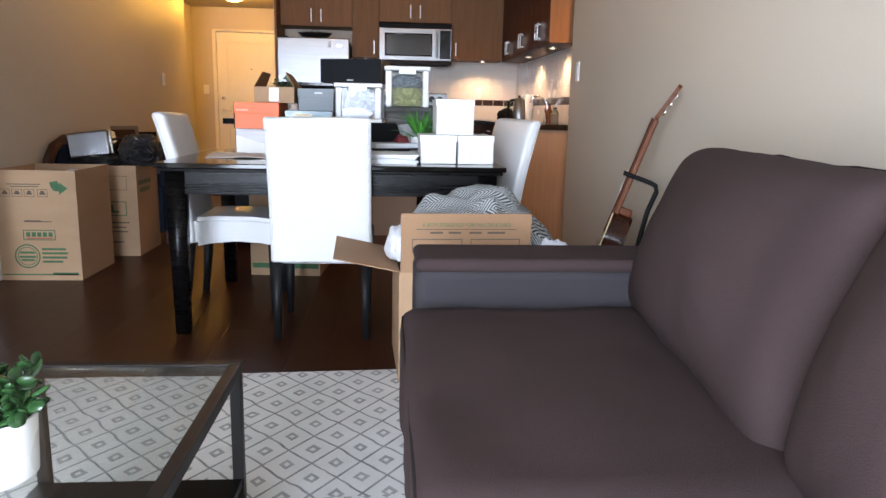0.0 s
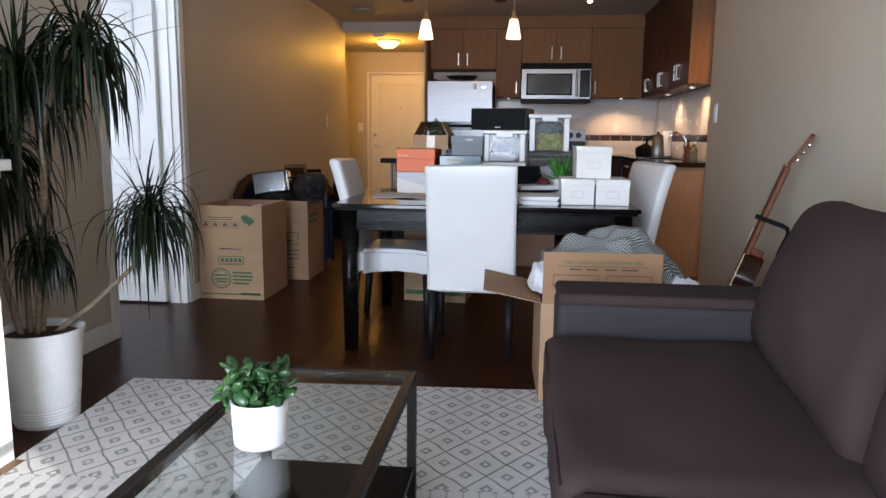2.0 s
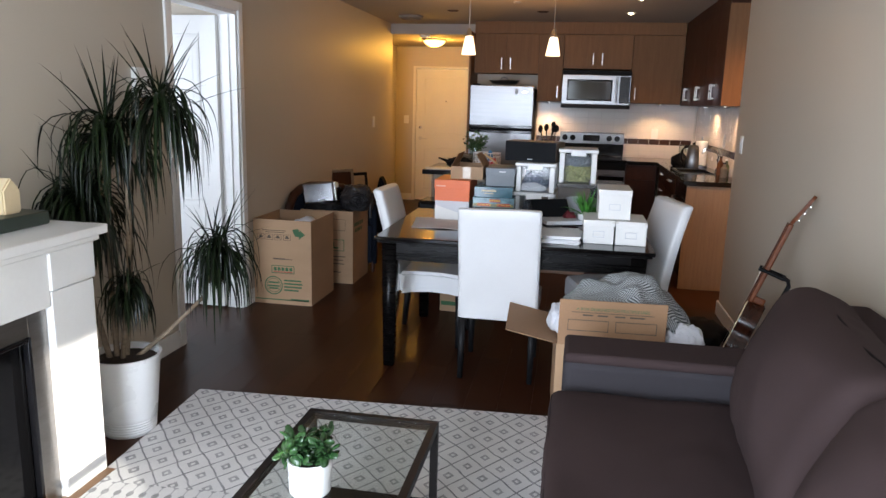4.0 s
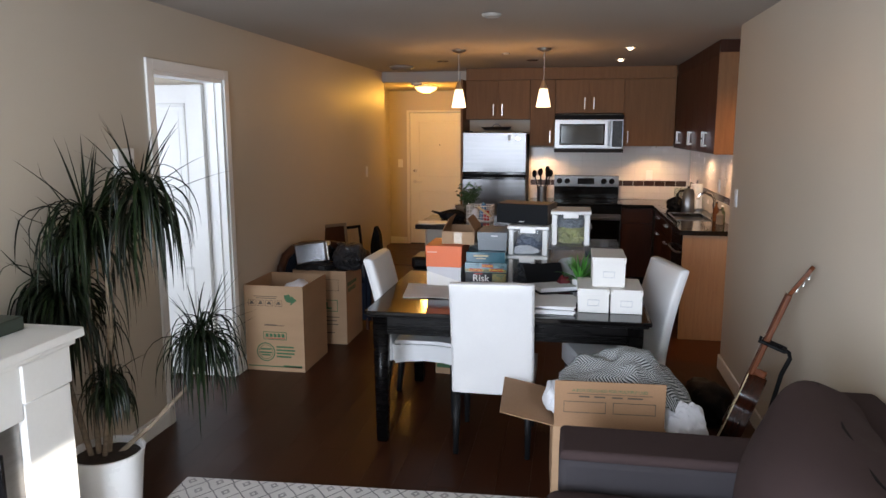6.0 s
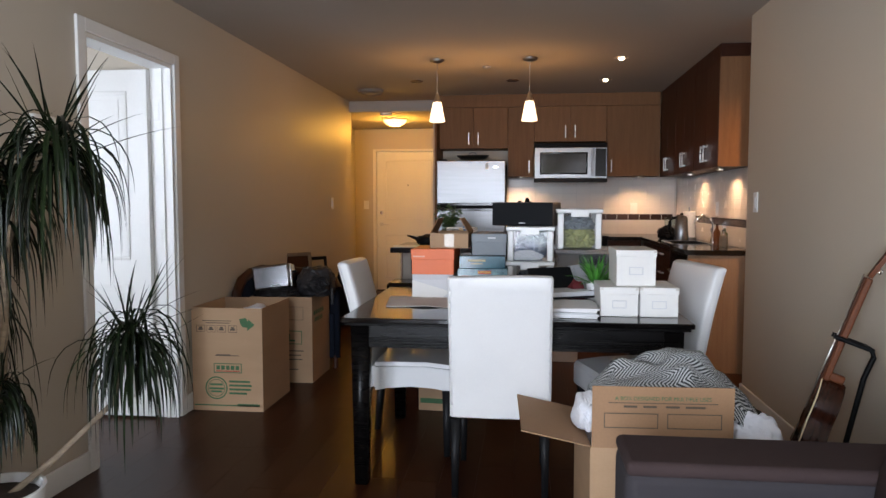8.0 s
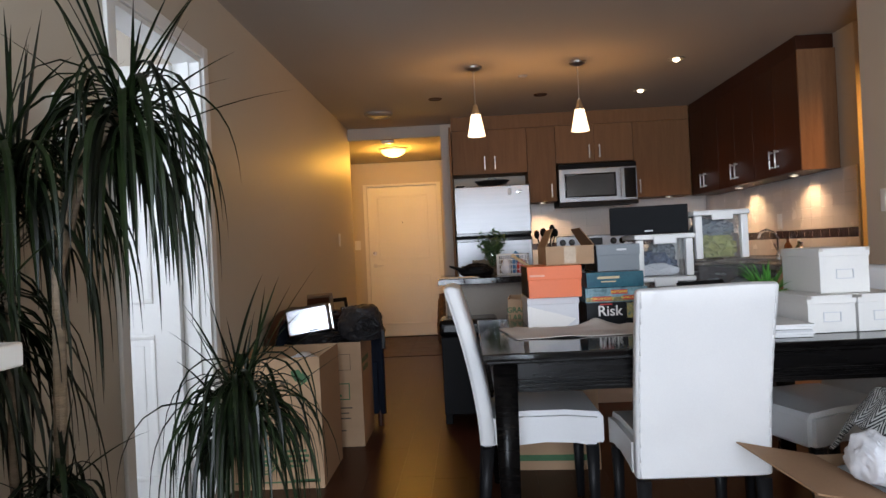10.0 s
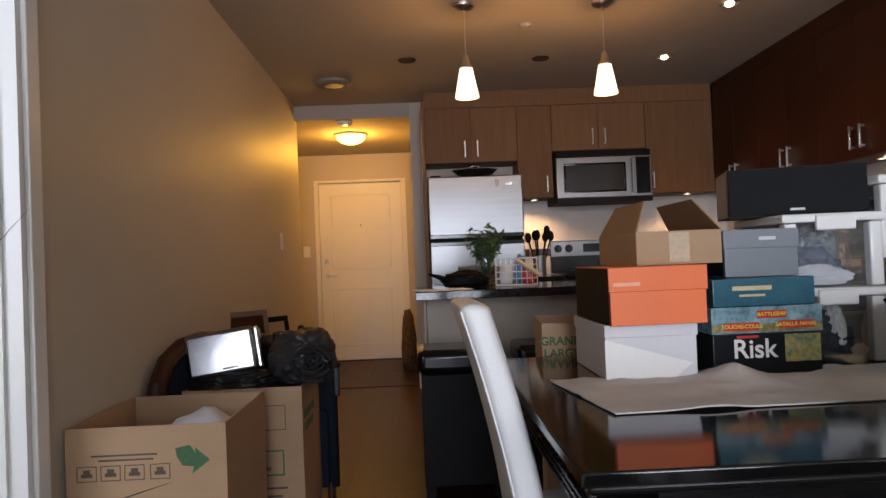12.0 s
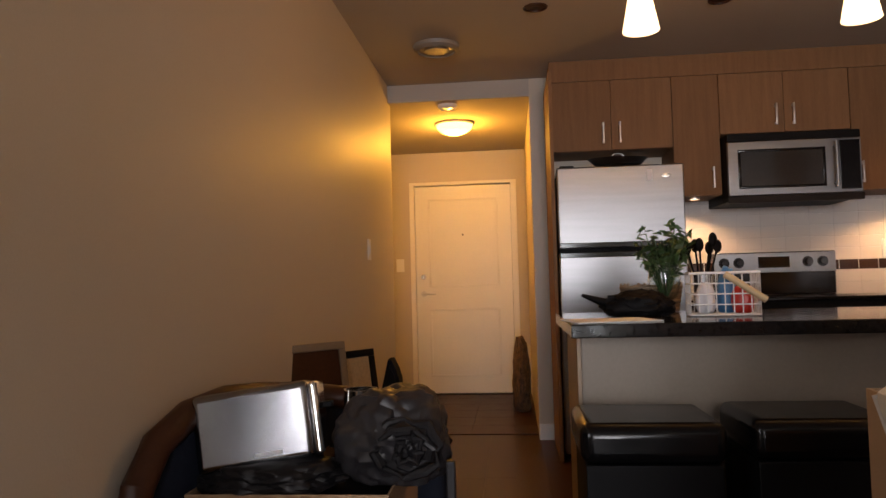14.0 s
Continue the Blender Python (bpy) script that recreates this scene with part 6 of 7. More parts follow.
coil = thing("chrome_mug", "small chrome mug between the bags", "mug", (-1.565, 5.24, 0.595))
bm = bmesh.new()
lathe(bm, [(0, 0), (0.04, 0), (0.042, 0.19), (0.038, 0.19), (0.036, 0.01), (0, 0.01)], 24)
part("cup", bm, CHROME, coil)


def leaning_frame(x, y, w, h, lean, mat, pic, label, turn):
    f = thing("picture_frame", label, "picture frame", group="picture frames leaning on the wall")
    f.matrix_basis = pose(x, y, 0.0, 0, 0, turn) @ pose(0, 0, 0.004, lean, 0, 0)
    bm = bmesh.new()
    for a, c, z0, z1 in ((-w / 2, w / 2, 0, 0.03), (-w / 2, w / 2, h - 0.03, h), (-w / 2, -w / 2 + 0.03, 0.03, h - 0.03), (w / 2 - 0.03, w / 2, 0.03, h - 0.03)):
        slab(bm, a, c, -0.012, 0.012, z0, z1, 0.003)
    part("frame", bm, mat, f)
    part("picture", slab(bmesh.new(), -w / 2 + 0.03, w / 2 - 0.03, -0.004, 0.008, 0.03, h - 0.03), pic, f)


leaning_frame(-1.86, 6.05, 0.32, 0.83, -9, material("pale_frame", (0.20, 0.15, 0.10), 0.4), BROWNL, "pale framed dark picture leaning on the wall", 50)
leaning_frame(-1.77, 6.34, 0.26, 0.775, -9, BLACKM, material("sepia_print", (0.42, 0.30, 0.16), 0.6, spread=0.2, scale=4), "black framed sepia picture leaning on the wall", 55)
bm = bmesh.new()
extrude_outline(bm, [(-0.04, 0.0), (0.13, 0.0), (0.14, 0.05), (0.11, 0.10), (0.07, 0.30), (0.05, 0.56), (0.0, 0.66), (-0.05, 0.45), (-0.05, 0.1)], 0.16, "y", -0.08)
bmesh.ops.bevel(bm, geom=list(bm.edges), offset=0.02, segments=3, affect="EDGES")
solid("navy_bag", bm, NAVY, "slumped navy bag on the hall floor", "bag", (-1.86, 7.35, 0.0))
hc = bmesh.new()
rumple(hc, (-1.14, 9.35, 0.0), (0.16, 0.36, 0.62), 61.0, 0.9)
solid("shopping_bag", hc, material("patterned_bag", (0.16, 0.09, 0.045), 0.7, dark=(0.012, 0.010, 0.012), scale=24), "mottled brown bag in the hall", "bag")

# ---- sofa ----
so = thing("sofa", "dark taupe fabric sofa with loose cushions", "sofa")
SY0, SY1 = 0.60, 2.295
part("base", slab(bmesh.new(), 0.27, 1.34, SY0, 2.05, 0.07, 0.30, 0.02, 3), SOFA2, so)


def cushion(x0, x1, y0, y1, z0, z1, puff, r=0.05, seed=0.0, cuts=9):
    """A soft block: rounded edges, its large faces swollen and slightly creased."""
    bm = bmesh.new()
    bmesh.ops.create_cube(bm, size=1.0)
    bmesh.ops.subdivide_edges(bm, edges=bm.edges, cuts=cuts, use_grid_fill=True)
    cx, cy, cz = (x0 + x1) / 2, (y0 + y1) / 2, (z0 + z1) / 2
    hx, hy, hz = (x1 - x0) / 2, (y1 - y0) / 2, (z1 - z0) / 2
    for v in bm.verts:
        q = [v.co.x * 2, v.co.y * 2, v.co.z * 2]
        h = (hx, hy, hz)
        inner = [max(-hh + r, min(hh - r, a * hh)) for a, hh in zip(q, h)]
        d = Vector([a * hh - c for a, hh, c in zip(q, h, inner)])
        if d.length > 1e-6:
            d = d.normalized() * r
        p = Vector(inner) + d
        k = min(h)
        swell = puff * (1 - (p[0] / hx) ** 2 if hx != k else 1) * (1 - (p[1] / hy) ** 2 if hy != k else 1) * (1 - (p[2] / hz) ** 2 if hz != k else 1)
        i = h.index(k)
        p[i] += math.copysign(swell, p[i]) if abs(p[i]) > k * 0.5 else 0
        p += Vector((1, 1, 1)) * (noise.noise(p * 5 + Vector((seed, 0, 0))) * 0.008 - abs(noise.noise(p * 11 + Vector((0, seed, 0)))) * 0.006 + noise.noise(Vector((p.x * 9, p.y * 22, p.z * 9 + seed))) * 0.002)
        v.co = Vector((cx, cy, cz)) + p
    return bm


for i, (y0, y1) in enumerate(((1.035, 2.03), (0.615, 1.028))):
    s = part("seat_cushion", cushion(0.225, 0.98, y0, y1, 0.29, 0.485, 0.012, 0.045, 3.0 + i, 24), SOFA, so, "dark taupe seat cushion")
    bm = bmesh.new()
    for a, c in (((0.232, y0 + 0.04, 0.46), (0.232, y1 - 0.04, 0.46)), ((0.27, y1 - 0.006, 0.462), (0.9, y1 - 0.006, 0.462)), ((0.27, y0 + 0.006, 0.462), (0.9, y0 + 0.006, 0.462))):
        rod(bm, a, c, 0.004, sides=8)
    part("piping", bm, PIPE, s)
    hl, cy = ((0.49, 1.625), (0.27, 0.885))[i]
    b = part("back_cushion", cushion(-0.115, 0.115, -hl, hl, -0.25, 0.25, 0.09, 0.085, 9.0 + i, 26), SOFA, so, "plump dark taupe back cushion")
    b.matrix_basis = pose((0.985, 0.93)[i], cy, 0.66, 0, 0, (-6, -3)[i]) @ pose(0, 0, 0, 0, 19, 0)
    loop = [(-0.045, -hl + 0.01, -0.17), (-0.045, -hl + 0.006, 0.0), (-0.045, -hl + 0.01, 0.16), (-0.045, -hl + 0.04, 0.235)]
    loop += [(-0.045 + 0.006 * math.sin(k * 1.9), -hl + 0.08 + (2 * hl - 0.16) * k / 11, 0.244 + 0.004 * math.sin(k * 1.3)) for k in range(12)]
    loop += [(-0.045, hl - 0.04, 0.235), (-0.045, hl - 0.01, 0.16), (-0.045, hl - 0.006, 0.0), (-0.045, hl - 0.01, -0.17)]
    part("piping", tube(loop, 0.0042, 8), PIPE, b)
arm = part("armrest", slab(bmesh.new(), 0.265, 1.33, 2.055, SY1, 0.07, 0.574, 0.03, 4), SOFA2, so)
part("arm_top", slab(bmesh.new(), 0.266, 1.329, 2.056, SY1 - 0.001, 0.560, 0.60, 0.018, 4), SOFA, arm, "rounded taupe arm top")
part("back_frame", slab(bmesh.new(), 1.17, 1.355, SY0, SY1 - 0.004, 0.30, 0.80, 0.03, 4), SOFA, so)
for x in (0.32, 1.28):
    for y in (SY0 + 0.06, SY1 - 0.06):
        part("leg", slab(bmesh.new(), x - 0.025, x + 0.025, y - 0.025, y + 0.025, 0.0, 0.07, 0.003), BLACKM, so)

# ---- guitar on a stand ----
gs = thing("guitar_stand", "black tubular guitar stand with rubber arms", "stand")
g0, g1 = Vector((1.037, 3.05, 0.238)), Vector((1.362, 2.997, 1.181))
axis = (g1 - g0).normalized()
across = axis.cross(Vector((0.95, -0.30, 0.0))).normalized()
normal = across.cross(axis).normalized()      # the back of the guitar
back_ = normal * 0.05
pole_top = g0 + axis * 0.53 + back_
foot_ = Vector((1.16, 3.04, 0.12))
bend_ = [pole_top, pole_top + back_ * 0.45 - axis * 0.004, pole_top + back_ * 0.7 - axis * 0.025, pole_top + back_ * 0.65 - axis * 0.11, foot_.lerp(pole_top, 0.3) + back_ * 0.1, foot_]
part("pole", tube(bend_, 0.010), BLACKM, gs)
for p in ((1.03, 3.26, 0.0), (1.34, 3.10, 0.0), (1.07, 2.82, 0.0)):
    part("leg", rod(bmesh.new(), (1.16, 3.04, 0.22), p, 0.009), BLACKM, gs)
bm = bmesh.new()
side = across
for k in (-1, 1):
    a = pole_top
    c = pole_top + side * 0.034 * k
    rod(bm, a, c, 0.010)
    rod(bm, c, c - normal * 0.115, 0.009)
part("neck_yoke", bm, BLACKM, gs, "black rubber neck yoke")
for k in (-1, 1):
    part("cradle_arm", rod(bmesh.new(), (1.16, 3.04, 0.19), Vector((1.0, 3.05, 0.19)) + side * 0.10 * k, 0.010), BLACKM, gs)

gu = thing("acoustic_guitar", "glossy brown wooden guitar leaning in a stand", "guitar")
gu.matrix_basis = Matrix(((across.x, normal.x, axis.x, g0.x), (across.y, normal.y, axis.y, g0.y), (across.z, normal.z, axis.z, g0.z), (0, 0, 0, 1))) @ Matrix.Diagonal((0.93, 1, 0.93, 1))
outline = []
for i in range(40):
    t = i / 39
    z = 0.40 * t
    w = 0.145 * (math.sin(math.pi * min(1, t * 1.02)) ** 0.5) * (1 - 0.28 * t) - 0.028 * math.exp(-((t - 0.58) / 0.13) ** 2)
    outline.append((max(w, 0.005), z))
pts = [(w, z) for w, z in outline] + [(-w, z) for w, z in reversed(outline)]
bm = extrude_outline(bmesh.new(), pts, 0.085, "y", -0.0425)
bmesh.ops.bevel(bm, geom=[e for e in bm.edges if e.calc_face_angle(0) > 1.2], offset=0.006, segments=2, affect="EDGES")
body = part("body", bm, GUITAR, gu, "glossy mahogany body")
part("binding", tube([(w, -0.042, z) for w, z in outline] + [(-w, -0.042, z) for w, z in reversed(outline)], 0.0028, 6), CREAMC, body, "cream edge binding")
bm = bmesh.new()
lathe(bm, [(0.0, 0), (0.04, 0), (0.045, 0.001), (0.04, 0.0015)], 28)
part("sound_hole", bm, BROWNL, body).matrix_basis = pose(0, -0.0438, 0.255, 90, 0, 0)
part("bridge", slab(bmesh.new(), -0.05, 0.05, -0.053, -0.0428, 0.10, 0.125, 0.002), FRET, body)
bm = bmesh.new()
slab(bm, -0.019, 0.019, -0.042, -0.018, 0.39, 0.83, 0.006)
slab(bm, -0.016, 0.016, -0.03, 0.03, 0.395, 0.43, 0.008)
part("neck", bm, GNECK, gu)
part("soundboard", extrude_outline(bmesh.new(), [(w * 0.9, 0.02 + z * 0.9) for w, z in outline] + [(-w * 0.9, 0.02 + z * 0.9) for w, z in reversed(outline)], 0.0012, "y", -0.0436), BLACKG, gu, "black glossy soundboard")
part("fretboard", slab(bmesh.new(), -0.020, 0.020, -0.049, -0.0425, 0.30, 0.83, 0.001), FRET, gu)
bm = extrude_outline(bmesh.new(), [(-0.020, 0.832), (-0.030, 0.865), (-0.028, 0.985), (-0.01, 1.0), (0.01, 1.0), (0.028, 0.985), (0.030, 0.865), (0.020, 0.832)], 0.016, "y", -0.04)
head = part("headstock", bm, GNECK, gu)
head.matrix_basis = pose(0, -0.03, 0.832, -13, 0, 0) @ pose(0, 0.03, -0.832)
for k in (-1, 1):
    for z in (0.87, 0.91, 0.95):
        bm = bmesh.new()
        rod(bm, (k * 0.022, -0.018, z), (k * 0.05, -0.018, z), 0.004)
        slab(bm, k * 0.024 - 0.008, k * 0.024 + 0.008, -0.0238, -0.013, z - 0.009, z + 0.009, 0.002)
        bmesh.ops.create_uvsphere(bm, u_segments=10, v_segments=8, radius=1, matrix=Matrix.Translation((k * 0.058, -0.018, z)) @ Matrix.Diagonal((0.008, 0.006, 0.011, 1)))
        part("tuning_peg", bm, CHROME, head, "shiny chrome tuning peg")
for i in range(6):
    x = -0.015 + i * 0.006
    part("string", rod(bmesh.new(), (x, -0.054, 0.112), (x, -0.051, 0.84), 0.0007, sides=5), NICKEL, gu)

# ---- rug and coffee table ----
RA = 3.2
rug = new("rug", mesh_of("rug", slab(bmesh.new(), -1.22, 1.22, -1.24, 1.24, 0.0, 0.010, 0.003), RUG))
rug.matrix_basis = pose(-0.265, 1.535, 0.001, 0, 0, RA)
tagged(rug, "off-white woven rug with a grey diamond lattice", "rug")

ct = thing("coffee_table", "small glass coffee table with a dark steel frame", "table")
GX0, GX1, GY0, GY1, GZ = -0.59, -0.135, 0.62, 1.75, 0.43
for a, c, d, e in ((GX0, GX1, GY1 - 0.025, GY1), (GX0, GX1, GY0, GY0 + 0.025), (GX0, GX0 + 0.025, GY0 + 0.025, GY1 - 0.025), (GX1 - 0.025, GX1, GY0 + 0.025, GY1 - 0.025)):
    part("top_rail", box(a, c, d, e, GZ - 0.028, GZ, bevel=0.002), METALK, ct)
part("glass_top", box(GX0 + 0.0255, GX1 - 0.0255, GY0 + 0.0255, GY1 - 0.0255, GZ - 0.010, GZ - 0.003, bevel=0.001), GLASS, ct, "clear glass top")
for x in (GX0, GX1 - 0.025):
    for y in (GY0, GY1 - 0.025):
        part("leg", box(x, x + 0.025, y, y + 0.025, 0.012, GZ - 0.0285, bevel=0.002), METALK, ct)
part("shelf", box(GX0 + 0.004, GX1 - 0.004, GY0 + 0.026, GY1 - 0.026, 0.135, 0.155, bevel=0.002), SHELFW, ct, "dark wooden lower shelf")

jp = thing("potted_plant", "jade plant in a white cylinder pot on glass", "plant", (-0.40, 1.245, GZ - 0.0025))
bm = bmesh.new()
lathe(bm, [(0, 0), (0.051, 0), (0.056, 0.006), (0.061, 0.100), (0.057, 0.100), (0.055, 0.085), (0, 0.085)], 36)
part("pot", bm, CERAMIC, jp, "white ceramic pot")
bm = bmesh.new()
lathe(bm, [(0, 0.089), (0.0545, 0.087), (0.0545, 0.0855)], 24)
part("soil", bm, SOIL, jp)
random.seed(21)
bl = bmesh.new()
for i in range(17):
    a = random.uniform(0, 6.28)
    r = random.uniform(0.0, 0.095)
    tip = Vector((r * math.cos(a), r * math.sin(a), random.uniform(0.112, 0.172)))
    part("stem", rod(bmesh.new(), (0.2 * tip.x, 0.2 * tip.y, 0.085), tip, 0.005, 0.003, 8), HERB, jp)
    for k in range(11):
        q = tip * random.uniform(0.8, 1.02)
        b2 = random.uniform(0, 6.28)
        d = Vector((math.cos(b2), math.sin(b2), random.uniform(-0.5, 1.3))).normalized()
        s = random.uniform(0.6, 0.98)
        m = Matrix.Translation(q + d * 0.022) @ d.to_track_quat("Y", "Z").to_matrix().to_4x4() @ Matrix.Rotation(random.uniform(-1.2, 1.2), 4, "Y") @ Matrix.Diagonal((0.013 * s, 0.021 * s, 0.0045, 1))
        bmesh.ops.create_icosphere(bl, subdivisions=2, radius=1, matrix=m)
part("leaves", bl, JADE, jp, "thick round green leaves")

# ---- fireplace ----
fp = thing("fireplace", "white painted fireplace mantel with a black firebox", "fireplace")
FX, FY0, FY1 = -1.50, 0.36, 1.90
PW = 0.235
part("mantel_shelf", slab(bmesh.new(), XL + 0.002, FX + 0.045, FY0 - 0.04, FY1 + 0.03, 0.965, 1.0, 0.004), TRIM, fp)
part("moulding", slab(bmesh.new(), XL + 0.002, FX + 0.02, FY0 - 0.015, FY1 + 0.012, 0.94, 0.9645, 0.004), TRIM, fp)
part("frieze", slab(bmesh.new(), XL + 0.002, FX - 0.006, FY0 + PW, FY1 - PW, 0.745, 0.9395, 0.002), TRIM, fp)
for y0, y1 in ((FY0, FY0 + PW), (FY1 - PW, FY1)):
    part("pilaster_block", slab(bmesh.new(), XL + 0.002, FX + 0.004, y0 + 0.002, y1 - 0.002, 0.80, 0.9395, 0.004), TRIM, fp)
    part("pilaster", slab(bmesh.new(), XL + 0.002, FX - 0.004, y0 + 0.006, y1 - 0.006, 0.0, 0.796, 0.004), TRIM, fp)
IN0, IN1 = FY0 + PW, FY1 - PW
STEELD = material("brushed_steel_surround", (0.30, 0.28, 0.26), 0.34, 1.0, spread=0.1, stretch=(1, 1, 8))
for a, c, z0, z1 in ((IN0 - 0.003, IN0 + 0.085, 0.0, 0.742), (IN1 - 0.085, IN1 + 0.003, 0.0, 0.742), (IN0 + 0.085, IN1 - 0.085, 0.66, 0.742), (IN0 + 0.085, IN1 - 0.085, 0.0, 0.05)):
    part("surround", slab(bmesh.new(), FX - 0.05, FX - 0.03, a, c, z0, z1, 0.003), STEELD, fp, "brushed steel surround")
bm = bmesh.new()
for a, c, z0, z1 in ((IN0 + 0.085, IN0 + 0.10, 0.05, 0.66), (IN1 - 0.10, IN1 - 0.085, 0.05, 0.66), (IN0 + 0.10, IN1 - 0.10, 0.645, 0.66), (IN0 + 0.10, IN1 - 0.10, 0.05, 0.065)):
    slab(bm, FX - 0.045, FX - 0.022, a, c, z0, z1, 0.002)
part("trim_frame", bm, BLACKG, fp, "black inner frame")
part("firebox", slab(bmesh.new(), XL + 0.004, FX - 0.07, IN0, IN1, 0.0, 0.743), CHARCOAL, fp, "black firebox")
part("fire_glass", slab(bmesh.new(), FX - 0.065, FX - 0.06, IN0 + 0.086, IN1 - 0.086, 0.051, 0.659), DARKGLASS, fp, "dark fire glass")
part("hearth_trim", slab(bmesh.new(), FX - 0.03, FX + 0.035, IN0, FY1 - 0.006, 0.0, 0.012, 0.003), material("wood_trim", (0.25, 0.13, 0.06), 0.4, spread=0.2), fp, "thin wooden trim")
tr = thing("mantel_tray", "dark green tray on the mantel", "tray", (-1.74, 1.70, 1.0005))
part("dish", slab(bmesh.new(), -0.10, 0.10, -0.16, 0.16, 0, 0.05, 0.006), material("dark_green_tray", (0.03, 0.045, 0.035), 0.35, spread=0.2), tr)
cd = thing("house_candle", "small cream house-shaped ornament on a tray", "ornament", (-1.72, 1.74, 1.051))
bm = extrude_outline(bmesh.new(), [(-0.04, 0.0), (0.04, 0.0), (0.042, 0.085), (0.0, 0.13), (-0.042, 0.085)], 0.07, "x", -0.035)
bmesh.ops.bevel(bm, geom=list(bm.edges), offset=0.006, segments=2, affect="EDGES")
part("body", bm, CREAMC, cd)
ya = thing("mantel_picture", "small dark framed yellow picture on the mantel", "picture", (-1.80, 1.585, 1.051), 90)
part("frame", slab(bmesh.new(), -0.06, 0.06, -0.012, 0.012, 0, 0.22, 0.003), BLACKM, ya)
part("picture", slab(bmesh.new(), -0.045, 0.045, -0.014, -0.0125, 0.015, 0.205), material("ochre_print", (0.45, 0.32, 0.06), 0.5, spread=0.3, scale=20), ya)

# ---- the large dracaena ----
dr = thing("dracaena_plant", "tall dracaena with drooping dark leaves in white pot", "plant", (-1.635, 2.24, 0.0))
bm = bmesh.new()
ribs = [(0, 0), (0.108, 0.0), (0.112, 0.012)]
for i in range(26):
    z = 0.015 + i * 0.012
    ribs += [(0.113 + 0.034 * z / 0.36, z), (0.1105 + 0.034 * z / 0.36, z + 0.006)] if i < 5 else [(0.113 + 0.034 * z / 0.36, z)]
ribs += [(0.148, 0.345), (0.152, 0.362), (0.142, 0.362), (0.136, 0.33), (0, 0.33)]
lathe(bm, ribs, 40)
part("pot", bm, CERAMIC, dr, "white ribbed plastic pot")
bm = bmesh.new()
lathe(bm, [(0, 0.345), (0.08, 0.342), (0.134, 0.334), (0.134, 0.331)], 28)
part("soil", bm, SOIL, dr)
random.seed(31)


def cane(points, r0, r1):
    bm = bmesh.new()
    pts = [Vector(p) for p in points]
    for i, (a, c) in enumerate(zip(pts, pts[1:])):
        t0, t1 = i / (len(pts) - 1), (i + 1) / (len(pts) - 1)
        rod(bm, a, c, r0 + (r1 - r0) * t0, r0 + (r1 - r0) * t1, 10)
        bmesh.ops.create_uvsphere(bm, u_segments=10, v_segments=6, radius=r0 + (r1 - r0) * t1, matrix=Matrix.Translation(c))
    part("trunk", bm, BARK, dr, "pale woody cane")


def head_of_leaves(c, count, length, width):
    """A mop of strap leaves that arch over and hang, with a few stiff young spikes on top."""
    bm = bmesh.new()
    for i in range(count):
        a = i * 2.39996 + random.uniform(-0.4, 0.4)
        if i % 8 == 0:
            el, bend, size, wide = random.uniform(0.35, 1.45), random.uniform(0.1, 0.6), random.uniform(0.55, 0.85), 0.75
        else:
            el, bend, size, wide = random.uniform(-0.5, 1.0), random.uniform(5.0, 11.0), random.uniform(0.5, 1.1), random.uniform(0.75, 1.25)
        base = Vector(c) + Vector((random.uniform(-0.02, 0.02), random.uniform(-0.02, 0.02), random.uniform(-0.11, 0.03)))
        way = Vector((math.cos(a) * math.cos(el), math.sin(a) * math.cos(el), math.sin(el)))
        blade(bm, base, way, length * size, width * wide, bend, 9)
    for v in bm.verts:                       # leaves lie against the wall
        v.co.x = max(v.co.x, -0.345 + 0.004 * math.sin(40 * v.co.y))
    part("crown", bm, LEAF, dr, "mop of long hanging dark green leaves")


# places relative to the pot
HEADS = [((0.055, 0.28, 1.465), 145, 0.50), ((-0.17, 0.20, 1.33), 160, 0.50), ((-0.24, 0.10, 1.04), 210, 0.52), ((0.02, 0.02, 0.68), 100, 0.26), ((0.27, 0.35, 0.80), 180, 0.40)]
cane([(-0.01, 0.02, 0.33), (0.01, 0.05, 0.65), (-0.03, 0.14, 1.10), (0.0, 0.20, 1.32), HEADS[0][0]], 0.014, 0.011)
cane([(-0.04, 0.0, 0.33), (-0.08, 0.05, 0.7), HEADS[1][0]], 0.013, 0.010)
cane([(-0.06, -0.02, 0.33), (-0.15, 0.0, 0.62), HEADS[2][0]], 0.013, 0.010)
cane([(0.0, -0.02, 0.33), HEADS[3][0]], 0.011, 0.009)
cane([(0.03, 0.03, 0.33), (0.12, 0.14, 0.42), (0.23, 0.28, 0.56), HEADS[4][0]], 0.011, 0.008)
for (c, n, l) in HEADS:
    head_of_leaves(c, n, l, 0.0170 if l > 0.45 else 0.0135)

# ---- tiles on the kitchen walls, planks on the floor ----
def shared_piece(name, size, mat, bevel=0.0015):
    bm = slab(bmesh.new(), -size[0] / 2, size[0] / 2, -size[1] / 2, size[1] / 2, -size[2] / 2, size[2] / 2, bevel, 1)
    return mesh_of(name, bm, mat, False)


back_splash = setting("tiling_north", box(-0.188, KX - 0.002, YK - 0.0098, YK - 0.0005, 0.909, 1.53), GROUT, "cream tiled backsplash with a dark accent row", "tiling")
side_splash = setting("tiling_side", box(KX - 0.0098, KX - 0.0005, 5.45, YK - 0.011, 0.909, 1.515), GROUT, "cream tiled backsplash with a dark accent row", "tiling")
TW, TH = 0.15, 0.075
plain = shared_piece("tile", (TW - 0.002, 0.005, TH - 0.002), TILE)
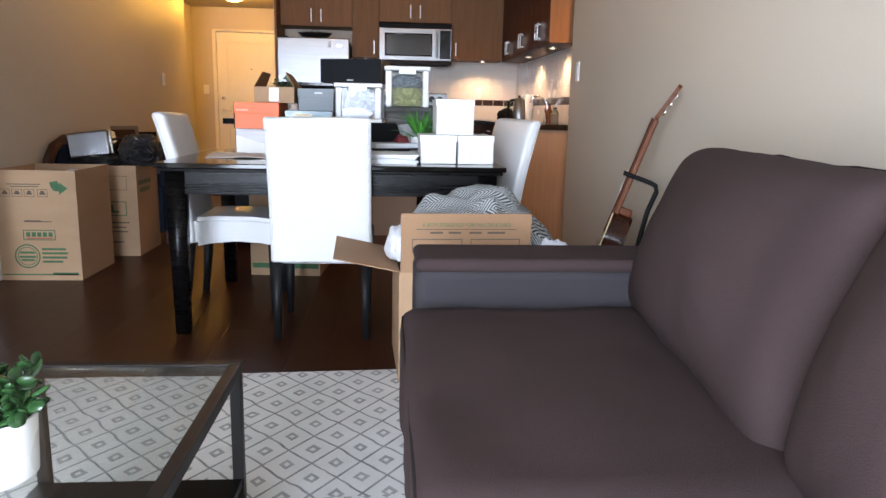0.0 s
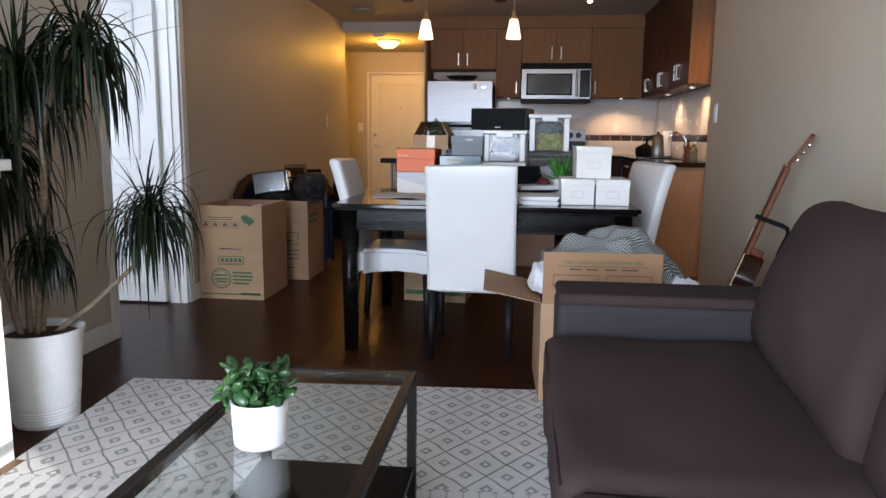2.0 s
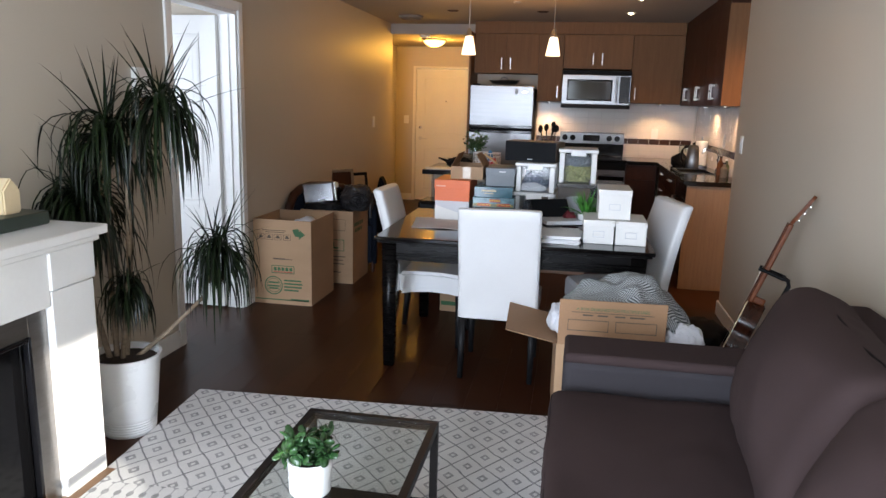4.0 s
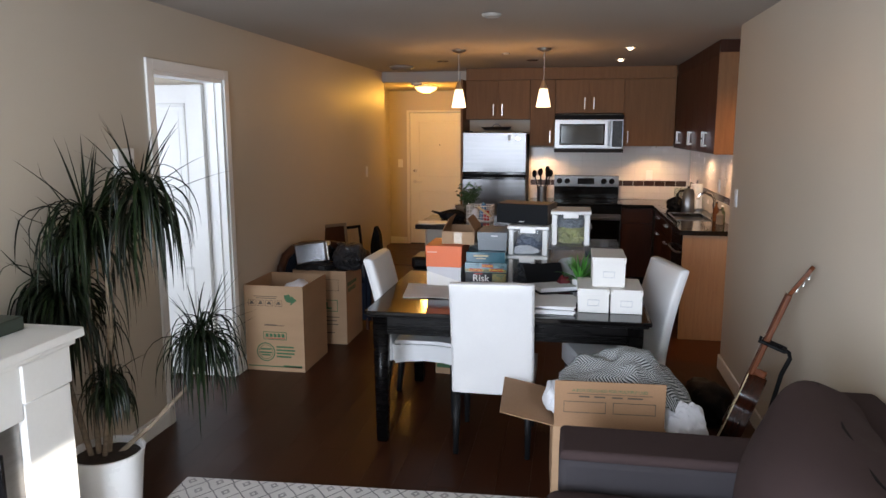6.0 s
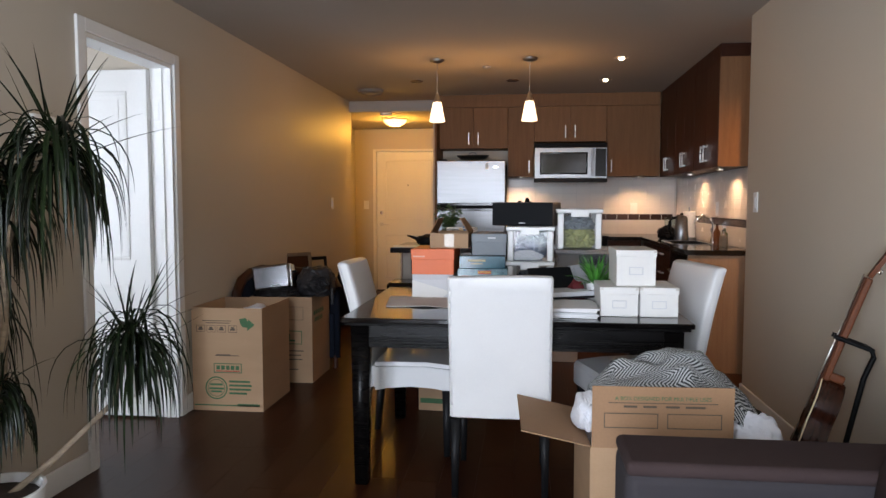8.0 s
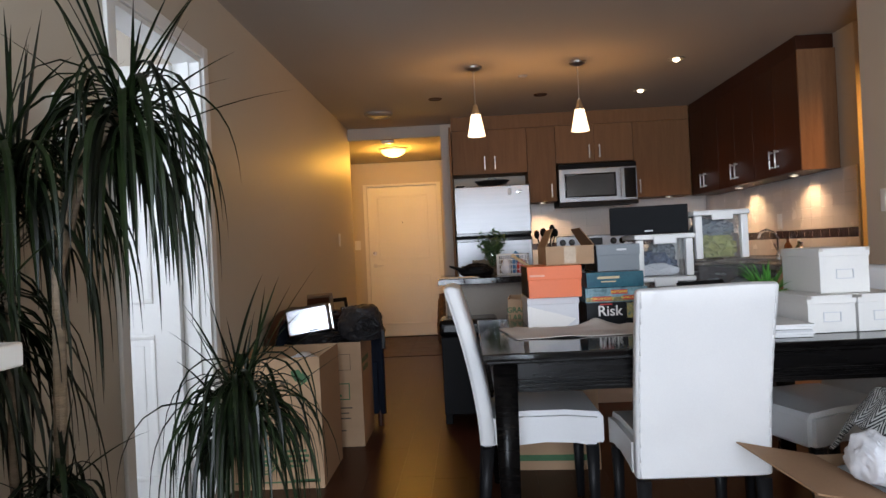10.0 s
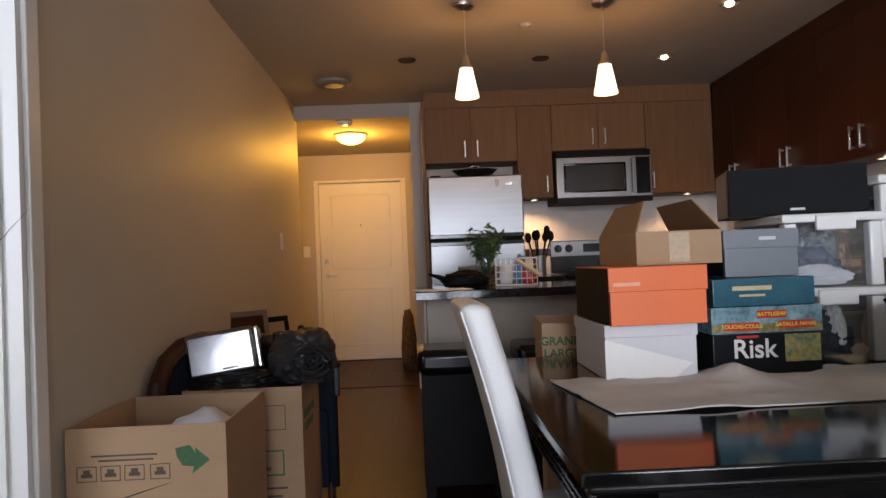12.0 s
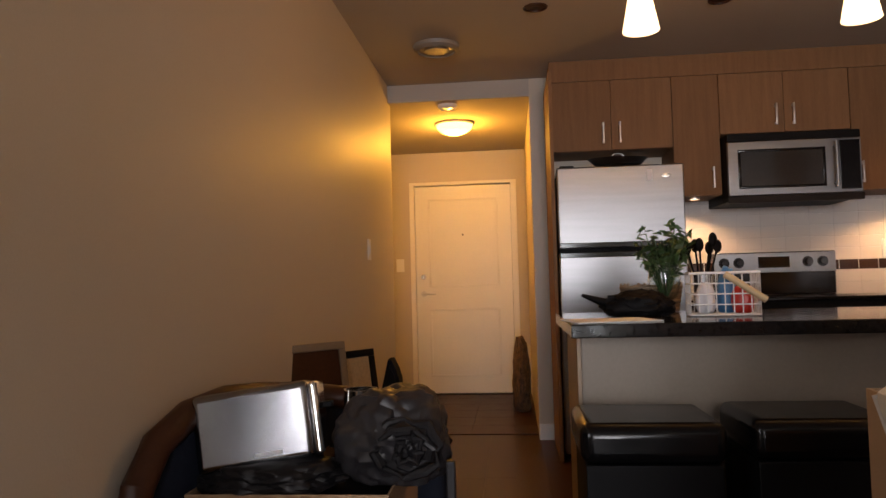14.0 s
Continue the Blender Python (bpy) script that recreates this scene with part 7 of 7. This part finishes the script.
accent = shared_piece("tile", (0.115, 0.006, 0.062), TILED)
plain_s = shared_piece("tile", (0.005, TW - 0.002, TH - 0.002), TILE)
accent_s = shared_piece("tile", (0.006, 0.115, 0.062), TILED)
ROWS_Z = [0.911, 0.986, None, 1.13, 1.205, 1.28, 1.355, 1.43]


def lay(parent, data, dark, along, start, stop, fixed):
    for r, z in enumerate(ROWS_Z):
        step = TW if z is not None else 0.119
        a = start + step / 2
        while a + step / 2 <= stop + 0.002:
            o = new("tile", data if z is not None else dark)
            o.parent = parent
            zz = z + TH / 2 if z is not None else 1.0955
            o.location = (a, fixed, zz) if along == "x" else (fixed, a, zz)
            a += step


lay(back_splash, plain, accent, "x", -0.188, KX - 0.01, YK - 0.0085)
lay(side_splash, plain_s, accent_s, "y", 5.45, YK - 0.012, KX - 0.0085)
solid("tile_edge_trim", box(KX - 0.012, KX - 0.001, 5.438, 5.448, 0.0, 1.515, bevel=0.002), NICKEL, "thin metal edge trim of the tiling", "trim")

PLW, PLL = 0.165, 1.21
plank = shared_piece("plank", (PLW - 0.0008, PLL - 0.0008, 0.008), FLOOR, 0.0)
random.seed(3)
for i in range(21):
    x, y = XL - 0.02 + (i + 0.5) * PLW, YB - 0.1
    length = random.uniform(0.3, PLL)
    while y < 8.35:
        length = min(length, 8.40 - y)
        o = new("plank", plank)
        o.parent = floor
        o.location, o.scale = (x, y + length / 2, -0.004), (1, (length - 0.0004) / PLL, 1)
        y += length
        length = PLL
# the rest of the floor: side hall, bedroom, entrance
bm = bmesh.new()
for i in range(12):
    slab(bm, XR + 0.066 + i * PLW, XR + 0.066 + (i + 1) * PLW - 0.0016, 3.5, 8.2, -0.008, -0.0002)
for i in range(18):
    slab(bm, XL - 0.02 - (i + 1) * PLW, XL - 0.02 - i * PLW - 0.0016, 2.0, 6.0, -0.008, -0.0002)
tagged(part("plank_rest", bm, FLOOR, floor, smooth=False), kind="stuff")
bm = bmesh.new()
for i in range(5):
    for j in range(6):
        slab(bm, -2.4 + i * 0.30, -2.4 + (i + 1) * 0.30 - 0.003, 8.42 + j * 0.30, 8.42 + (j + 1) * 0.30 - 0.003, -0.004, 0.004, 0.001, 1)
setting("floor_entry", bm, ENTRY, "dark reddish tiles of the entrance", "floor")
